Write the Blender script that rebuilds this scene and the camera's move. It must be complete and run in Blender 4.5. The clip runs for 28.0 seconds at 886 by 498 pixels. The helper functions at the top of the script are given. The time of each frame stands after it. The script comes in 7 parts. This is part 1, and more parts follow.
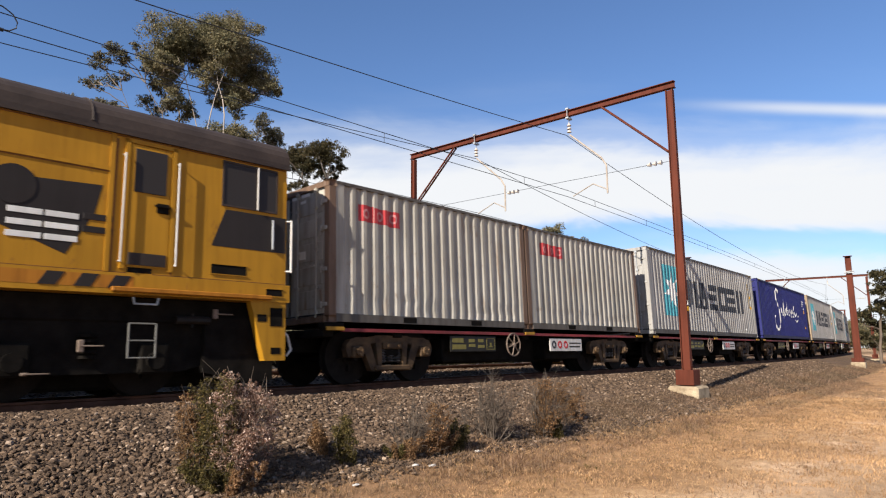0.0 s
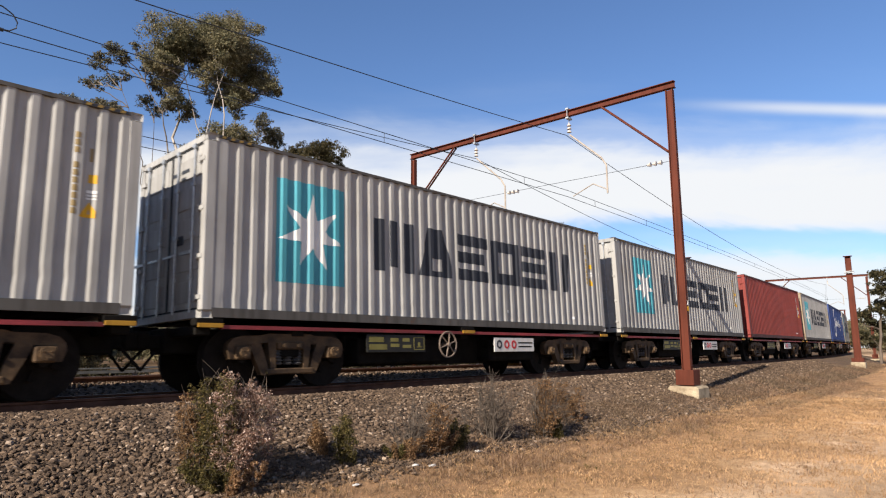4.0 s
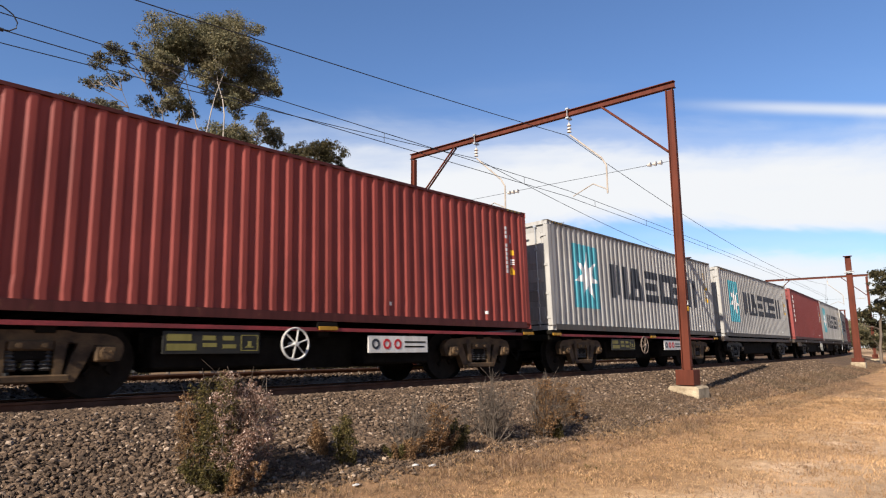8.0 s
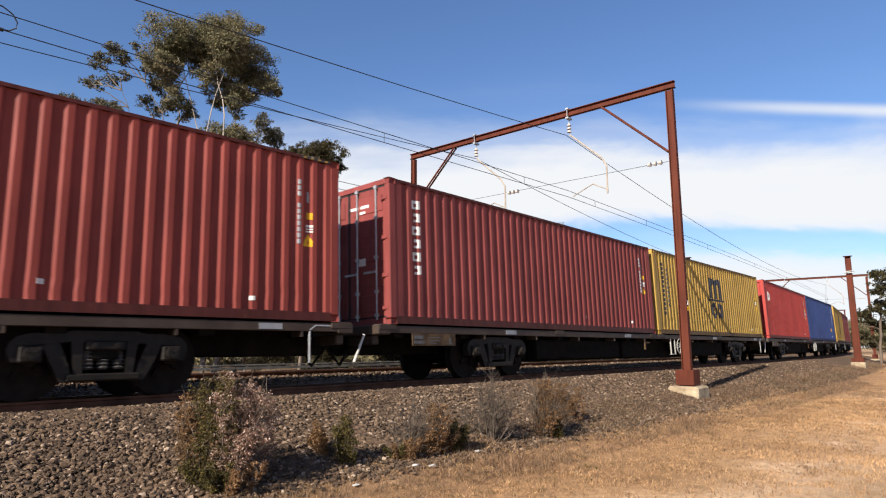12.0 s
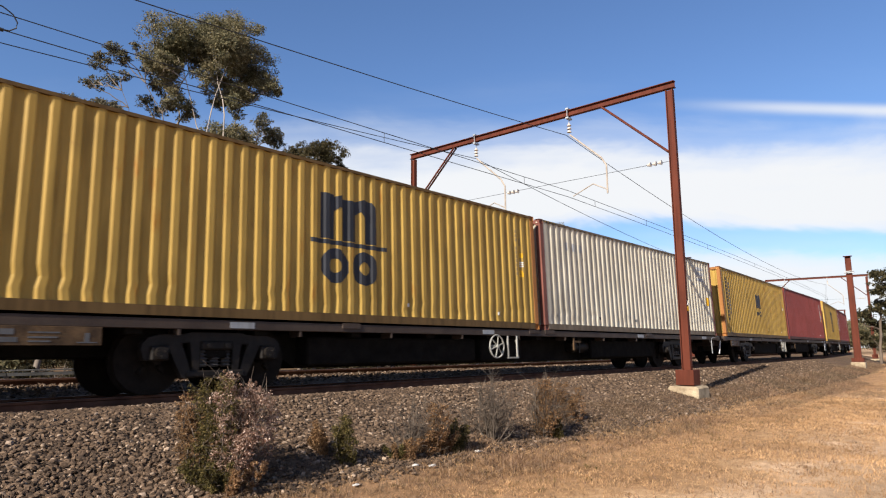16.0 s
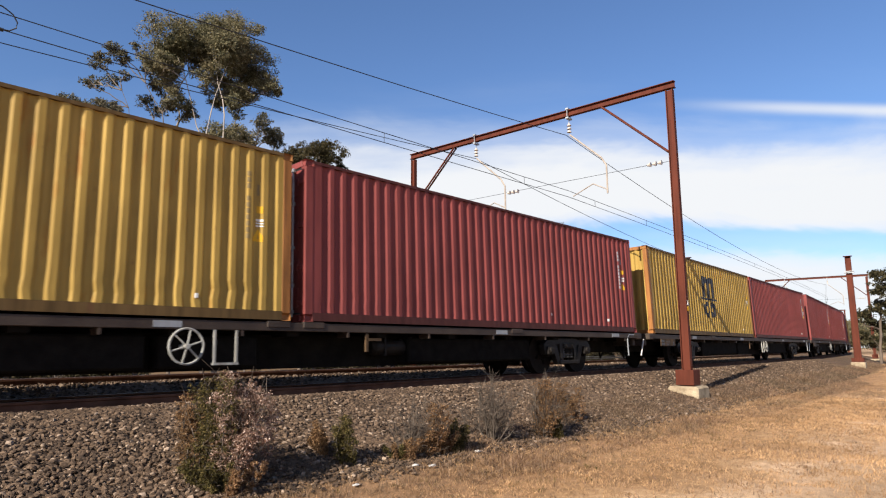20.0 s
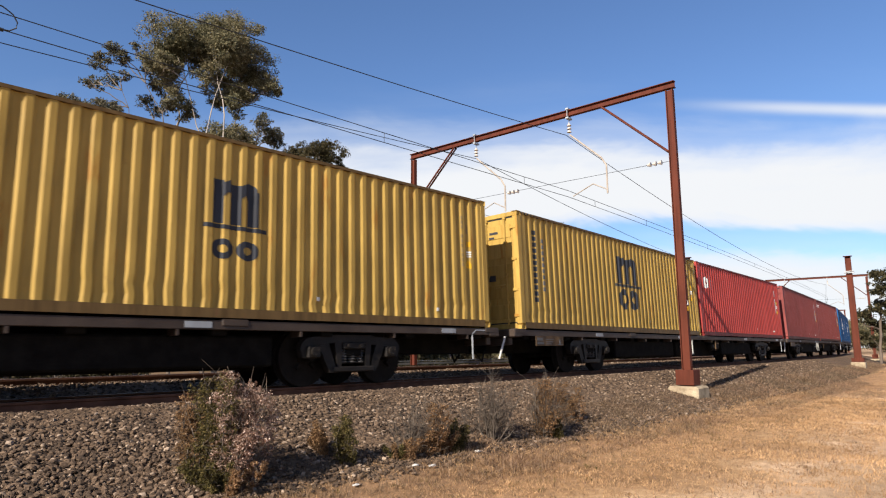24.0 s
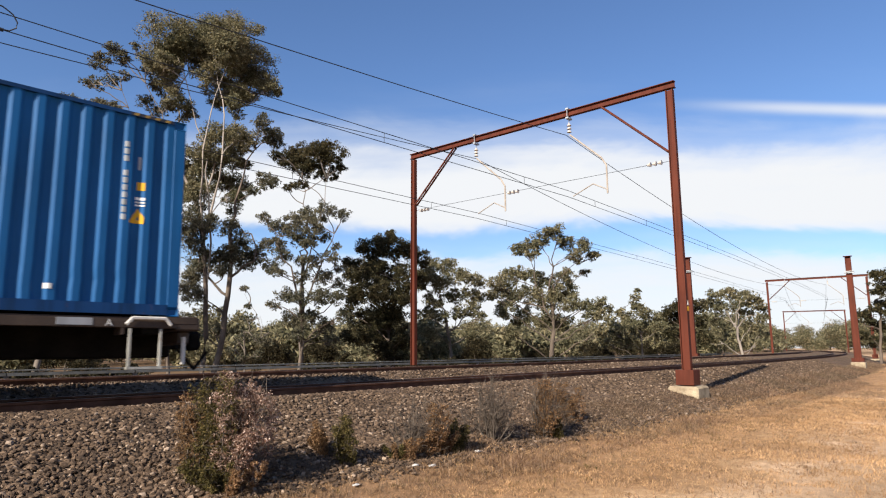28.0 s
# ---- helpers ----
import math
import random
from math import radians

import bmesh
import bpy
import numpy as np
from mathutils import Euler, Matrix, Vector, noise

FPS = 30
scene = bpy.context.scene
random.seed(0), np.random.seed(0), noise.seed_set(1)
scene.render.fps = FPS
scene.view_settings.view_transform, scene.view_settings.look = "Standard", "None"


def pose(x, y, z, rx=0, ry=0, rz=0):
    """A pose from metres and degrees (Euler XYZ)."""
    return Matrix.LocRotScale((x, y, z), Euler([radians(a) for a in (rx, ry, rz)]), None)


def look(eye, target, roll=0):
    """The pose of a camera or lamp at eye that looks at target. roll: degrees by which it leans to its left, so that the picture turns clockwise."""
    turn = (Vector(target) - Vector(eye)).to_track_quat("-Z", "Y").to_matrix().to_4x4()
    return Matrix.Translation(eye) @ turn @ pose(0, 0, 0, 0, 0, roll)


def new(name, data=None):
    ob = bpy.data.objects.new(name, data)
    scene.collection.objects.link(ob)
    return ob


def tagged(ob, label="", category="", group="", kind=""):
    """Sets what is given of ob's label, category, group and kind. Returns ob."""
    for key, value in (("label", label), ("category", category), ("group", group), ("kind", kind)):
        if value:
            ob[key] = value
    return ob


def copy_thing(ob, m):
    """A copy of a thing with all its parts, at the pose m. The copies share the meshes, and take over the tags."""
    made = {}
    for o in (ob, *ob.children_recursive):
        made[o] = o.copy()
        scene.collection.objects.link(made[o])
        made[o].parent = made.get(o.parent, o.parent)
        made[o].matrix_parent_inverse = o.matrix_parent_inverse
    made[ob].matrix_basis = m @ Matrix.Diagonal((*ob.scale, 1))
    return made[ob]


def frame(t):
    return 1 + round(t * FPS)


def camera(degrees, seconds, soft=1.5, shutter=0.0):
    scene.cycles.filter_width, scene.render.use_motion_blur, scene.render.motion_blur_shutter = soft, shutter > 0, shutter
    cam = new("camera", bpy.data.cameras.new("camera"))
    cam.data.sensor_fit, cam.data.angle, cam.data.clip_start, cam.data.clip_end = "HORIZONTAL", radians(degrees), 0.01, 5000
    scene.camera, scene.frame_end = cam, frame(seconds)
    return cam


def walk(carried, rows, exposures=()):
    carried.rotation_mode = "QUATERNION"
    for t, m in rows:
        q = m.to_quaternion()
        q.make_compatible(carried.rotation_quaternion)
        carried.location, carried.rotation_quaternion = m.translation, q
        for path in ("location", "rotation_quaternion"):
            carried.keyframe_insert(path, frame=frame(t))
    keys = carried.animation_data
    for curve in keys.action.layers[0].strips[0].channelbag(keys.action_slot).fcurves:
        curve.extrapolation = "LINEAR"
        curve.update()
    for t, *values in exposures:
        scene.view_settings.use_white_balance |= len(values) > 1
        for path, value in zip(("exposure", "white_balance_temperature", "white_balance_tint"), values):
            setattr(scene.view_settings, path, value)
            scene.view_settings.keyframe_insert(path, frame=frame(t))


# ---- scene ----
# ================= camera =================
EYE = Vector((0.0, 0.0, 0.62))
YAW, PITCH = 0.80525, 0.15688
AIM = EYE + Vector((math.cos(PITCH) * math.sin(YAW), math.cos(PITCH) * math.cos(YAW), math.sin(PITCH)))
cam = camera(69.52, 28.0, soft=1.15, shutter=0.05)
walk(cam, [(0.0, look(EYE, AIM, -0.343)), (28.0, look(EYE, AIM, -0.343))])

# ================= the line of the railway =================
RADIUS = 444.05          # the curve bends away from the viewer
BEND_END = 260.0         # then the line runs straight
CANT = 1.83              # degrees
NEAR, FAR = 10.33, 14.15  # centre lines of the two tracks


def heading(s):
    return min(s, BEND_END) / RADIUS


def on_track(s, l, z=0.0):
    """The point s metres along the line and l metres to its far side."""
    a = heading(s)
    e = max(0.0, s - BEND_END)
    return Vector(((RADIUS - l) * math.sin(a) + e * math.cos(a), RADIUS - (RADIUS - l) * math.cos(a) + e * math.sin(a), z))


def frame_at(s, l, z=0.0):
    return Matrix.Translation(on_track(s, l, z)) @ pose(0, 0, 0, 0, 0, math.degrees(heading(s)))


def lateral(x, y):
    """Distance from the line (s, l) of a point of the plan."""
    vx, vy = x, y - RADIUS
    a = math.atan2(vx, -vy)
    if a < BEND_END / RADIUS and vy < 0:
        return RADIUS * a, RADIUS - math.hypot(vx, vy)
    h = BEND_END / RADIUS
    o = on_track(BEND_END, 0)
    dx, dy = x - o.x, y - o.y
    return BEND_END + dx * math.cos(h) + dy * math.sin(h), -dx * math.sin(h) + dy * math.cos(h)


def run(t):
    """How far the train has gone at t seconds."""
    u = t / 10
    return 205.504 * u + 5.7817 * u ** 2 - 0.93362 * u ** 3 - 0.005746 * u ** 4 + 0.11 * max(0.0, t - 27) ** 2


# ================= sky, sun, exposure =================
SUN_EL = 31.5
SHADOW_AZ = 9.4         # degrees from +X towards +Y into which shadows fall
away = Vector((math.cos(radians(SHADOW_AZ)), math.sin(radians(SHADOW_AZ)), -math.tan(radians(SUN_EL))))
sun = new("sun", bpy.data.lights.new("sun", "SUN"))
sun.data.energy, sun.data.angle, sun.data.color = 5.0, radians(0.53), (1.0, 0.92, 0.80)
sun.matrix_world = look((-40, -10, 30), Vector((-40, -10, 30)) + away)

world = bpy.data.worlds.new("sky")
scene.world = world
world.use_nodes = True
wn, wl = world.node_tree.nodes, world.node_tree.links
wn.clear()


def wnode(kind, **values):
    n = wn.new(kind)
    for k, v in values.items():
        n.inputs[k].default_value = v
    return n


sky = wn.new("ShaderNodeTexSky")
sky.sky_type, sky.sun_disc = "NISHITA", False
sky.sun_elevation = radians(SUN_EL)
sky.sun_rotation = math.atan2(-away.x, -away.y)
sky.altitude, sky.air_density, sky.dust_density, sky.ozone_density = 200, 1.0, 0.25, 4.5
coord = wn.new("ShaderNodeTexCoord")
split = wn.new("ShaderNodeSeparateXYZ")
wl.new(coord.outputs["Generated"], split.inputs[0])
# high cloud on a level sheet: u runs along the bands, v rises across them
def wmath(op, a, b=None):
    n = wn.new("ShaderNodeMath")
    n.operation = op
    for k, q in enumerate((a, b)):
        if q is None:
            continue
        if isinstance(q, (int, float)):
            n.inputs[k].default_value = q
        else:
            wl.new(q, n.inputs[k])
    return n.outputs[0]


def wmap(value, a, b, lo=0.0, hi=1.0):
    n = wn.new("ShaderNodeMapRange")
    n.interpolation_type = "SMOOTHSTEP"
    for k, q in (("From Min", a), ("From Max", b), ("To Min", lo), ("To Max", hi)):
        n.inputs[k].default_value = q
    wl.new(value, n.inputs["Value"])
    return n.outputs[0]


CLOUD_AZ = 0.80
ahead = wmath("ADD", wmath("MULTIPLY", split.outputs["X"], math.sin(CLOUD_AZ)), wmath("MULTIPLY", split.outputs["Y"], math.cos(CLOUD_AZ)))
across = wmath("SUBTRACT", wmath("MULTIPLY", split.outputs["X"], math.cos(CLOUD_AZ)), wmath("MULTIPLY", split.outputs["Y"], math.sin(CLOUD_AZ)))
depth = wmath("MAXIMUM", wmath("ABSOLUTE", ahead), 0.35)
cv, cu = wmath("DIVIDE", split.outputs["Z"], depth), wmath("DIVIDE", across, depth)
spread = wn.new("ShaderNodeCombineXYZ")
wl.new(wmath("MULTIPLY", cu, 1.6), spread.inputs[0])
wl.new(wmath("MULTIPLY", cv, 11.0), spread.inputs[1])
streak = wnode("ShaderNodeTexNoise", Scale=1.7, Detail=7.0, Roughness=0.55, Distortion=0.3)
wl.new(spread.outputs[0], streak.inputs["Vector"])
drift = wn.new("ShaderNodeCombineXYZ")
wl.new(wmath("MULTIPLY", cu, 2.2), drift.inputs[0])
wl.new(wmath("MULTIPLY", cv, 5.0), drift.inputs[1])
billow = wnode("ShaderNodeTexNoise", Scale=1.5, Detail=5.0, Roughness=0.6, Distortion=0.4)
wl.new(drift.outputs[0], billow.inputs["Vector"])
band = wn.new("ShaderNodeValToRGB")
wl.new(wmath("ADD", cv, wmath("MULTIPLY", wmath("SUBTRACT", billow.outputs["Fac"], 0.5), 0.10)), band.inputs[0])
cr = band.color_ramp
cr.interpolation = "EASE"
cr.elements[0].position, cr.elements[0].color = 0.0, (0.80, 0.80, 0.80, 1)
cr.elements[1].position, cr.elements[1].color = 1.0, (0.10, 0.10, 0.10, 1)
for at, v in ((0.10, 0.80), (0.13, 0.66), (0.158, 0.24), (0.178, 0.20), (0.205, 0.80), (0.22, 0.97), (0.27, 0.95), (0.305, 0.70), (0.34, 0.38), (0.40, 0.14), (0.50, 0.04)):
    e = cr.elements.new(at)
    e.color = (v, v, v, 1)
wisp_v = wmath("ADD", wmath("MULTIPLY", cu, -0.035), 0.411)
wisp = wmath("MULTIPLY", wmap(wmath("ABSOLUTE", wmath("SUBTRACT", cv, wisp_v)), 0.019, 0.0, 0.0, 0.5), wmap(cu, 0.30, 0.62))
soft = wmath("MULTIPLY", wmath("SUBTRACT", streak.outputs["Fac"], 0.5), wmath("ADD", wmath("MULTIPLY", band.outputs[0], 0.7), 0.12))
total = wmath("ADD", wmath("ADD", band.outputs[0], wisp), soft)
cloud = wn.new("ShaderNodeMixRGB")
cloud.inputs[2].default_value = (9.2, 9.4, 9.7, 1)
wl.new(wmap(total, 0.08, 0.92), cloud.inputs[0])
gain = wn.new("ShaderNodeMixRGB")
gain.blend_type = "MULTIPLY"
gain.inputs[0].default_value = 1.0
gain.inputs[2].default_value = (1.33, 1.41, 1.58, 1)
wl.new(sky.outputs[0], gain.inputs[1])
wl.new(gain.outputs[0], cloud.inputs[1])
back = wnode("ShaderNodeBackground", Strength=0.052)
wl.new(cloud.outputs[0], back.inputs[0])
wo = wn.new("ShaderNodeOutputWorld")
wl.new(back.outputs[0], wo.inputs[0])
scene.view_settings.exposure = 0.92


# ================= materials =================
def shader(name, rough=0.7, metal=0.0, spec=0.4):
    m = bpy.data.materials.new(name)
    m.use_nodes = True
    b = m.node_tree.nodes["Principled BSDF"]
    b.inputs["Roughness"].default_value = rough
    b.inputs["Metallic"].default_value = metal
    b.inputs["Specular IOR Level"].default_value = spec
    return m, m.node_tree.nodes, m.node_tree.links, b


def noise_ramp(n, l, scale, stops, detail=4.0, rough=0.55, stretchv=(1, 1, 1), coordname="Object", obj_random=False):
    tc = n.new("ShaderNodeTexCoord")
    mp = n.new("ShaderNodeMapping")
    mp.inputs["Scale"].default_value = stretchv
    l.new(tc.outputs[coordname], mp.inputs[0])
    if obj_random:
        oi = n.new("ShaderNodeObjectInfo")
        mul = n.new("ShaderNodeVectorMath")
        mul.operation = "SCALE"
        mul.inputs[0].default_value = (37.0, 19.0, 53.0)
        l.new(oi.outputs["Random"], mul.inputs["Scale"])
        l.new(mul.outputs[0], mp.inputs["Location"])
    t = n.new("ShaderNodeTexNoise")
    t.inputs["Scale"].default_value, t.inputs["Detail"].default_value, t.inputs["Roughness"].default_value = scale, detail, rough
    l.new(mp.outputs[0], t.inputs["Vector"])
    r = n.new("ShaderNodeValToRGB")
    r.color_ramp.elements[0].position, r.color_ramp.elements[0].color = stops[0][0], (*stops[0][1], 1)
    r.color_ramp.elements[1].position, r.color_ramp.elements[1].color = stops[-1][0], (*stops[-1][1], 1)
    for at, c in stops[1:-1]:
        r.color_ramp.elements.new(at).color = (*c, 1)
    l.new(t.outputs["Fac"], r.inputs[0])
    return t, r


def bumped(n, l, b, height, strength, dist=0.02):
    bp = n.new("ShaderNodeBump")
    bp.inputs["Strength"].default_value, bp.inputs["Distance"].default_value = strength, dist
    l.new(height, bp.inputs["Height"])
    l.new(bp.outputs[0], b.inputs["Normal"])


def grainy(name, dark, light, scale=6.0, fine=60.0, rough=0.85, metal=0.0, bump=0.3, dist=0.01, stretchv=(1, 1, 1), spec=0.3, amount=0.5):
    """A surface that varies at two scales, with a fine relief."""
    m, n, l, b = shader(name, rough, metal, spec)
    _, big = noise_ramp(n, l, scale, [(0.3, dark), (0.7, light)], stretchv=stretchv)
    t, small = noise_ramp(n, l, fine, [(0.25, (0.55, 0.55, 0.55)), (0.75, (1.25, 1.25, 1.25))], stretchv=stretchv)
    mx = n.new("ShaderNodeMixRGB")
    mx.blend_type = "MULTIPLY"
    mx.inputs[0].default_value = amount
    l.new(big.outputs[0], mx.inputs[1])
    l.new(small.outputs[0], mx.inputs[2])
    l.new(mx.outputs[0], b.inputs["Base Color"])
    bumped(n, l, b, t.outputs["Fac"], bump, dist)
    return m


def paint(name, color, rust=0.25, dirt=0.35, rough=0.5, metal=0.0, rustcol=(0.13, 0.055, 0.03), stain=None):
    """Weathered paint on steel: fading, streaks that run down, rust patches, dust."""
    m, n, l, b = shader(name, rough, metal, 0.18)
    c = Vector(color)
    _, fade = noise_ramp(n, l, 0.7, [(0.3, c * 0.82), (0.72, c * 1.12)], obj_random=True)
    _, streaks = noise_ramp(n, l, 3.0, [(0.42, (1, 1, 1)), (0.78, (1 - dirt, 1 - dirt * 1.05, 1 - dirt * 1.12))], detail=6, stretchv=(3.0, 3.0, 0.22), obj_random=True)
    m1 = n.new("ShaderNodeMixRGB")
    m1.blend_type = "MULTIPLY"
    m1.inputs[0].default_value = 1.0
    l.new(fade.outputs[0], m1.inputs[1])
    l.new(streaks.outputs[0], m1.inputs[2])
    if stain:
        _, run_ = noise_ramp(n, l, 1.5, [(0.60, (0, 0, 0)), (0.70, (0.75, 0.75, 0.75))], detail=7, rough=0.62, stretchv=(2.6, 2.6, 0.5), obj_random=True)
        ms = n.new("ShaderNodeMixRGB")
        ms.inputs[2].default_value = (*stain, 1)
        l.new(run_.outputs[0], ms.inputs[0])
        l.new(m1.outputs[0], ms.inputs[1])
        m1 = ms
    t, patch = noise_ramp(n, l, 5.5, [(0.66 - rust * 0.1, (0, 0, 0)), (0.74, (1, 1, 1))], detail=8, rough=0.7, stretchv=(1.0, 1.0, 0.5), obj_random=True)
    m2 = n.new("ShaderNodeMixRGB")
    m2.inputs[2].default_value = (*rustcol, 1)
    k = n.new("ShaderNodeMath")
    k.operation = "MULTIPLY"
    k.inputs[1].default_value = min(1.0, rust * 2)
    l.new(patch.outputs[0], k.inputs[0])
    l.new(k.outputs[0], m2.inputs[0])
    l.new(m1.outputs[0], m2.inputs[1])
    l.new(m2.outputs[0], b.inputs["Base Color"])
    rr = n.new("ShaderNodeMapRange")
    rr.inputs["To Min"].default_value, rr.inputs["To Max"].default_value = rough - 0.1, rough + 0.25
    l.new(t.outputs["Fac"], rr.inputs["Value"])
    l.new(rr.outputs[0], b.inputs["Roughness"])
    bumped(n, l, b, t.outputs["Fac"], 0.12, 0.006)
    return m


PAINT = {
    "silver": paint("silver_grey_paint", (0.34, 0.325, 0.305), 0.15, 0.3),
    "pewter": paint("weathered_grey_paint", (0.34, 0.315, 0.27), 0.3, 0.35),
    "ash": paint("rust_stained_grey_paint", (0.37, 0.345, 0.30), 0.45, 0.4, stain=(0.22, 0.13, 0.075)),
    "navy": paint("navy_blue_paint", (0.019, 0.022, 0.12), 0.12, 0.25),
    "cobalt": paint("cobalt_blue_paint", (0.034, 0.058, 0.175), 0.15, 0.3),
    "azure": paint("bright_blue_paint", (0.008, 0.084, 0.235), 0.08, 0.2),
    "oxide": paint("oxide_red_paint", (0.215, 0.043, 0.034), 0.18, 0.3),
    "brick": paint("brick_red_paint", (0.205, 0.048, 0.043), 0.15, 0.3),
    "maroon": paint("maroon_paint", (0.115, 0.020, 0.024), 0.15, 0.3),
    "coral": paint("faded_coral_red_paint", (0.36, 0.05, 0.042), 0.12, 0.25),
    "mustard": paint("mustard_yellow_paint", (0.40, 0.255, 0.062), 0.3, 0.4, stain=(0.30, 0.115, 0.014)),
    "cream": paint("off_white_paint", (0.53, 0.485, 0.39), 0.3, 0.35, stain=(0.30, 0.25, 0.19)),
}
OLD_WHITE = paint("dirty_white_step_paint", (0.36, 0.35, 0.32), 0.5, 0.5, stain=(0.12, 0.09, 0.06))
RUSTY = paint("rusted_frame_paint", (0.17, 0.065, 0.05), 0.7, 0.4)
RUST_POST = paint("tan_rust_stained_post_paint", (0.30, 0.235, 0.16), 0.8, 0.5, rustcol=(0.10, 0.04, 0.02))
RUST_BROWN = paint("brown_rust_stained_frame_paint", (0.15, 0.095, 0.065), 0.9, 0.5, rustcol=(0.075, 0.032, 0.018))
RUST_ORANGE = paint("orange_rusted_post_paint", (0.32, 0.135, 0.04), 0.8, 0.5)
MARK = {
    "charcoal": paint("charcoal_lettering_paint", (0.035, 0.037, 0.045), 0.02, 0.2),
    "sky": paint("pale_blue_panel_paint", (0.08, 0.32, 0.38), 0.05, 0.2),
    "smoke": paint("worn_dark_grey_marking_paint", (0.10, 0.10, 0.105), 0.1, 0.3),
    "dim": paint("dimmed_olive_marking_paint", (0.24, 0.17, 0.075), 0.1, 0.3),
    "faded": paint("faded_grey_marking_paint", (0.30, 0.31, 0.33), 0.05, 0.3),
    "white": paint("white_marking_paint", (0.66, 0.65, 0.62), 0.03, 0.15),
    "red": paint("red_marking_paint", (0.46, 0.03, 0.035), 0.03, 0.15),
    "worn_red": paint("worn_red_marking_paint", (0.40, 0.045, 0.05), 0.1, 0.35),
    "ochre": paint("dulled_ochre_marking_paint", (0.27, 0.175, 0.05), 0.2, 0.4),
    "pink": paint("faded_pink_marking_paint", (0.50, 0.22, 0.21), 0.1, 0.3),
    "yellow": paint("yellow_marking_paint", (0.60, 0.33, 0.02), 0.03, 0.15),
}
# grimy steel, near black because shade under the train is in its colour
STEEL_DARK = grainy("black_grimy_shade_steel", (0.005, 0.0042, 0.0035), (0.013, 0.011, 0.009), 4, 40, 0.95, spec=0.08)
# side rail paints: grime, plus the rails' weaker light put in as darker colour
GRIME_SHADE = {}
for k_, c_ in (("silver", (0.15, 0.135, 0.12)), ("pewter", (0.15, 0.14, 0.125)), ("ash", (0.17, 0.15, 0.13)), ("mustard", (0.20, 0.12, 0.045)), ("cream", (0.25, 0.195, 0.14)),
               ("navy", (0.016, 0.022, 0.11)), ("cobalt", (0.018, 0.032, 0.15)), ("azure", (0.008, 0.06, 0.2)), ("oxide", (0.12, 0.03, 0.026)), ("brick", (0.13, 0.04, 0.034)), ("maroon", (0.10, 0.02, 0.024)), ("coral", (0.22, 0.04, 0.034))):
    GRIME_SHADE[k_] = paint("grimy_shaded_rail_" + k_, Vector(c_) * 0.62, 0.5, 0.5)
SILL = grainy("brown_grey_sill_steel", (0.030, 0.019, 0.014), (0.060, 0.041, 0.030), 2.0, 30, 0.6)
SILL_RED = grainy("red_painted_sill", (0.03, 0.014, 0.013), (0.34, 0.04, 0.046), 0.7, 30, 0.65)
BOGIE = grainy("grimy_cast_steel", (0.0055, 0.0044, 0.0038), (0.020, 0.0155, 0.0125), 5, 45, 0.6, spec=0.2)
BOGIE_OCHRE = grainy("ochre_dusted_cast_steel", (0.018, 0.012, 0.009), (0.12, 0.072, 0.036), 3.2, 45, 0.75, spec=0.2)
WHEEL = grainy("worn_wheel_steel", (0.009, 0.0072, 0.006), (0.018, 0.0145, 0.012), 5, 45, 0.85, 0.0, spec=0.08)
RAILSIDE = grainy("rusty_rail_steel", (0.055, 0.025, 0.016), (0.125, 0.06, 0.039), 3, 50, 0.85, spec=0.15)
RAILHEAD = grainy("worn_rail_head", (0.07, 0.048, 0.04), (0.13, 0.098, 0.084), 3, 60, 0.6, 0.3)
MAST = paint("red_oxide_mast_paint", (0.098, 0.023, 0.0115), 0.5, 0.45, 0.65, rustcol=(0.06, 0.034, 0.026))
CONCRETE = grainy("weathered_concrete", (0.30, 0.28, 0.24), (0.55, 0.52, 0.46), 4, 40, 0.9)
GALV = grainy("galvanised_steel", (0.30, 0.31, 0.32), (0.48, 0.49, 0.50), 4, 40, 0.45, 0.5)
TUBE = grainy("dull_cream_tube_paint", (0.26, 0.21, 0.17), (0.40, 0.35, 0.30), 5, 40, 0.7)
TROUGH = grainy("weathered_grey_trough_steel", (0.10, 0.098, 0.09), (0.19, 0.185, 0.17), 3, 40, 0.7)
FOOTING = grainy("stained_yellowish_concrete", (0.20, 0.145, 0.09), (0.46, 0.37, 0.25), 3, 30, 0.95)
PORCELAIN = grainy("glazed_porcelain", (0.42, 0.35, 0.29), (0.60, 0.54, 0.47), 8, 60, 0.25)
WIRE = grainy("dark_copper_wire", (0.015, 0.015, 0.017), (0.03, 0.03, 0.032), 8, 60, 0.5)
WHITE = paint("chipped_white_paint", (0.60, 0.57, 0.53), 0.25, 0.3)
YELLOW = paint("safety_yellow_paint", (0.40, 0.205, 0.025), 0.35, 0.4)
RUBBER = grainy("black_rubber", (0.012, 0.012, 0.012), (0.025, 0.025, 0.025), 8, 60, 0.7)


# ================= mesh helpers =================
def mesh_from(name, verts, faces, material):
    me = bpy.data.meshes.new(name)
    me.from_pydata([tuple(v) for v in verts], [], faces)
    if material:
        me.materials.append(material)
    me.validate()
    return me


def bm_mesh(name, bm, material):
    bmesh.ops.recalc_face_normals(bm, faces=bm.faces)
    me = bpy.data.meshes.new(name)
    bm.to_mesh(me)
    bm.free()
    me.materials.append(material)
    return me


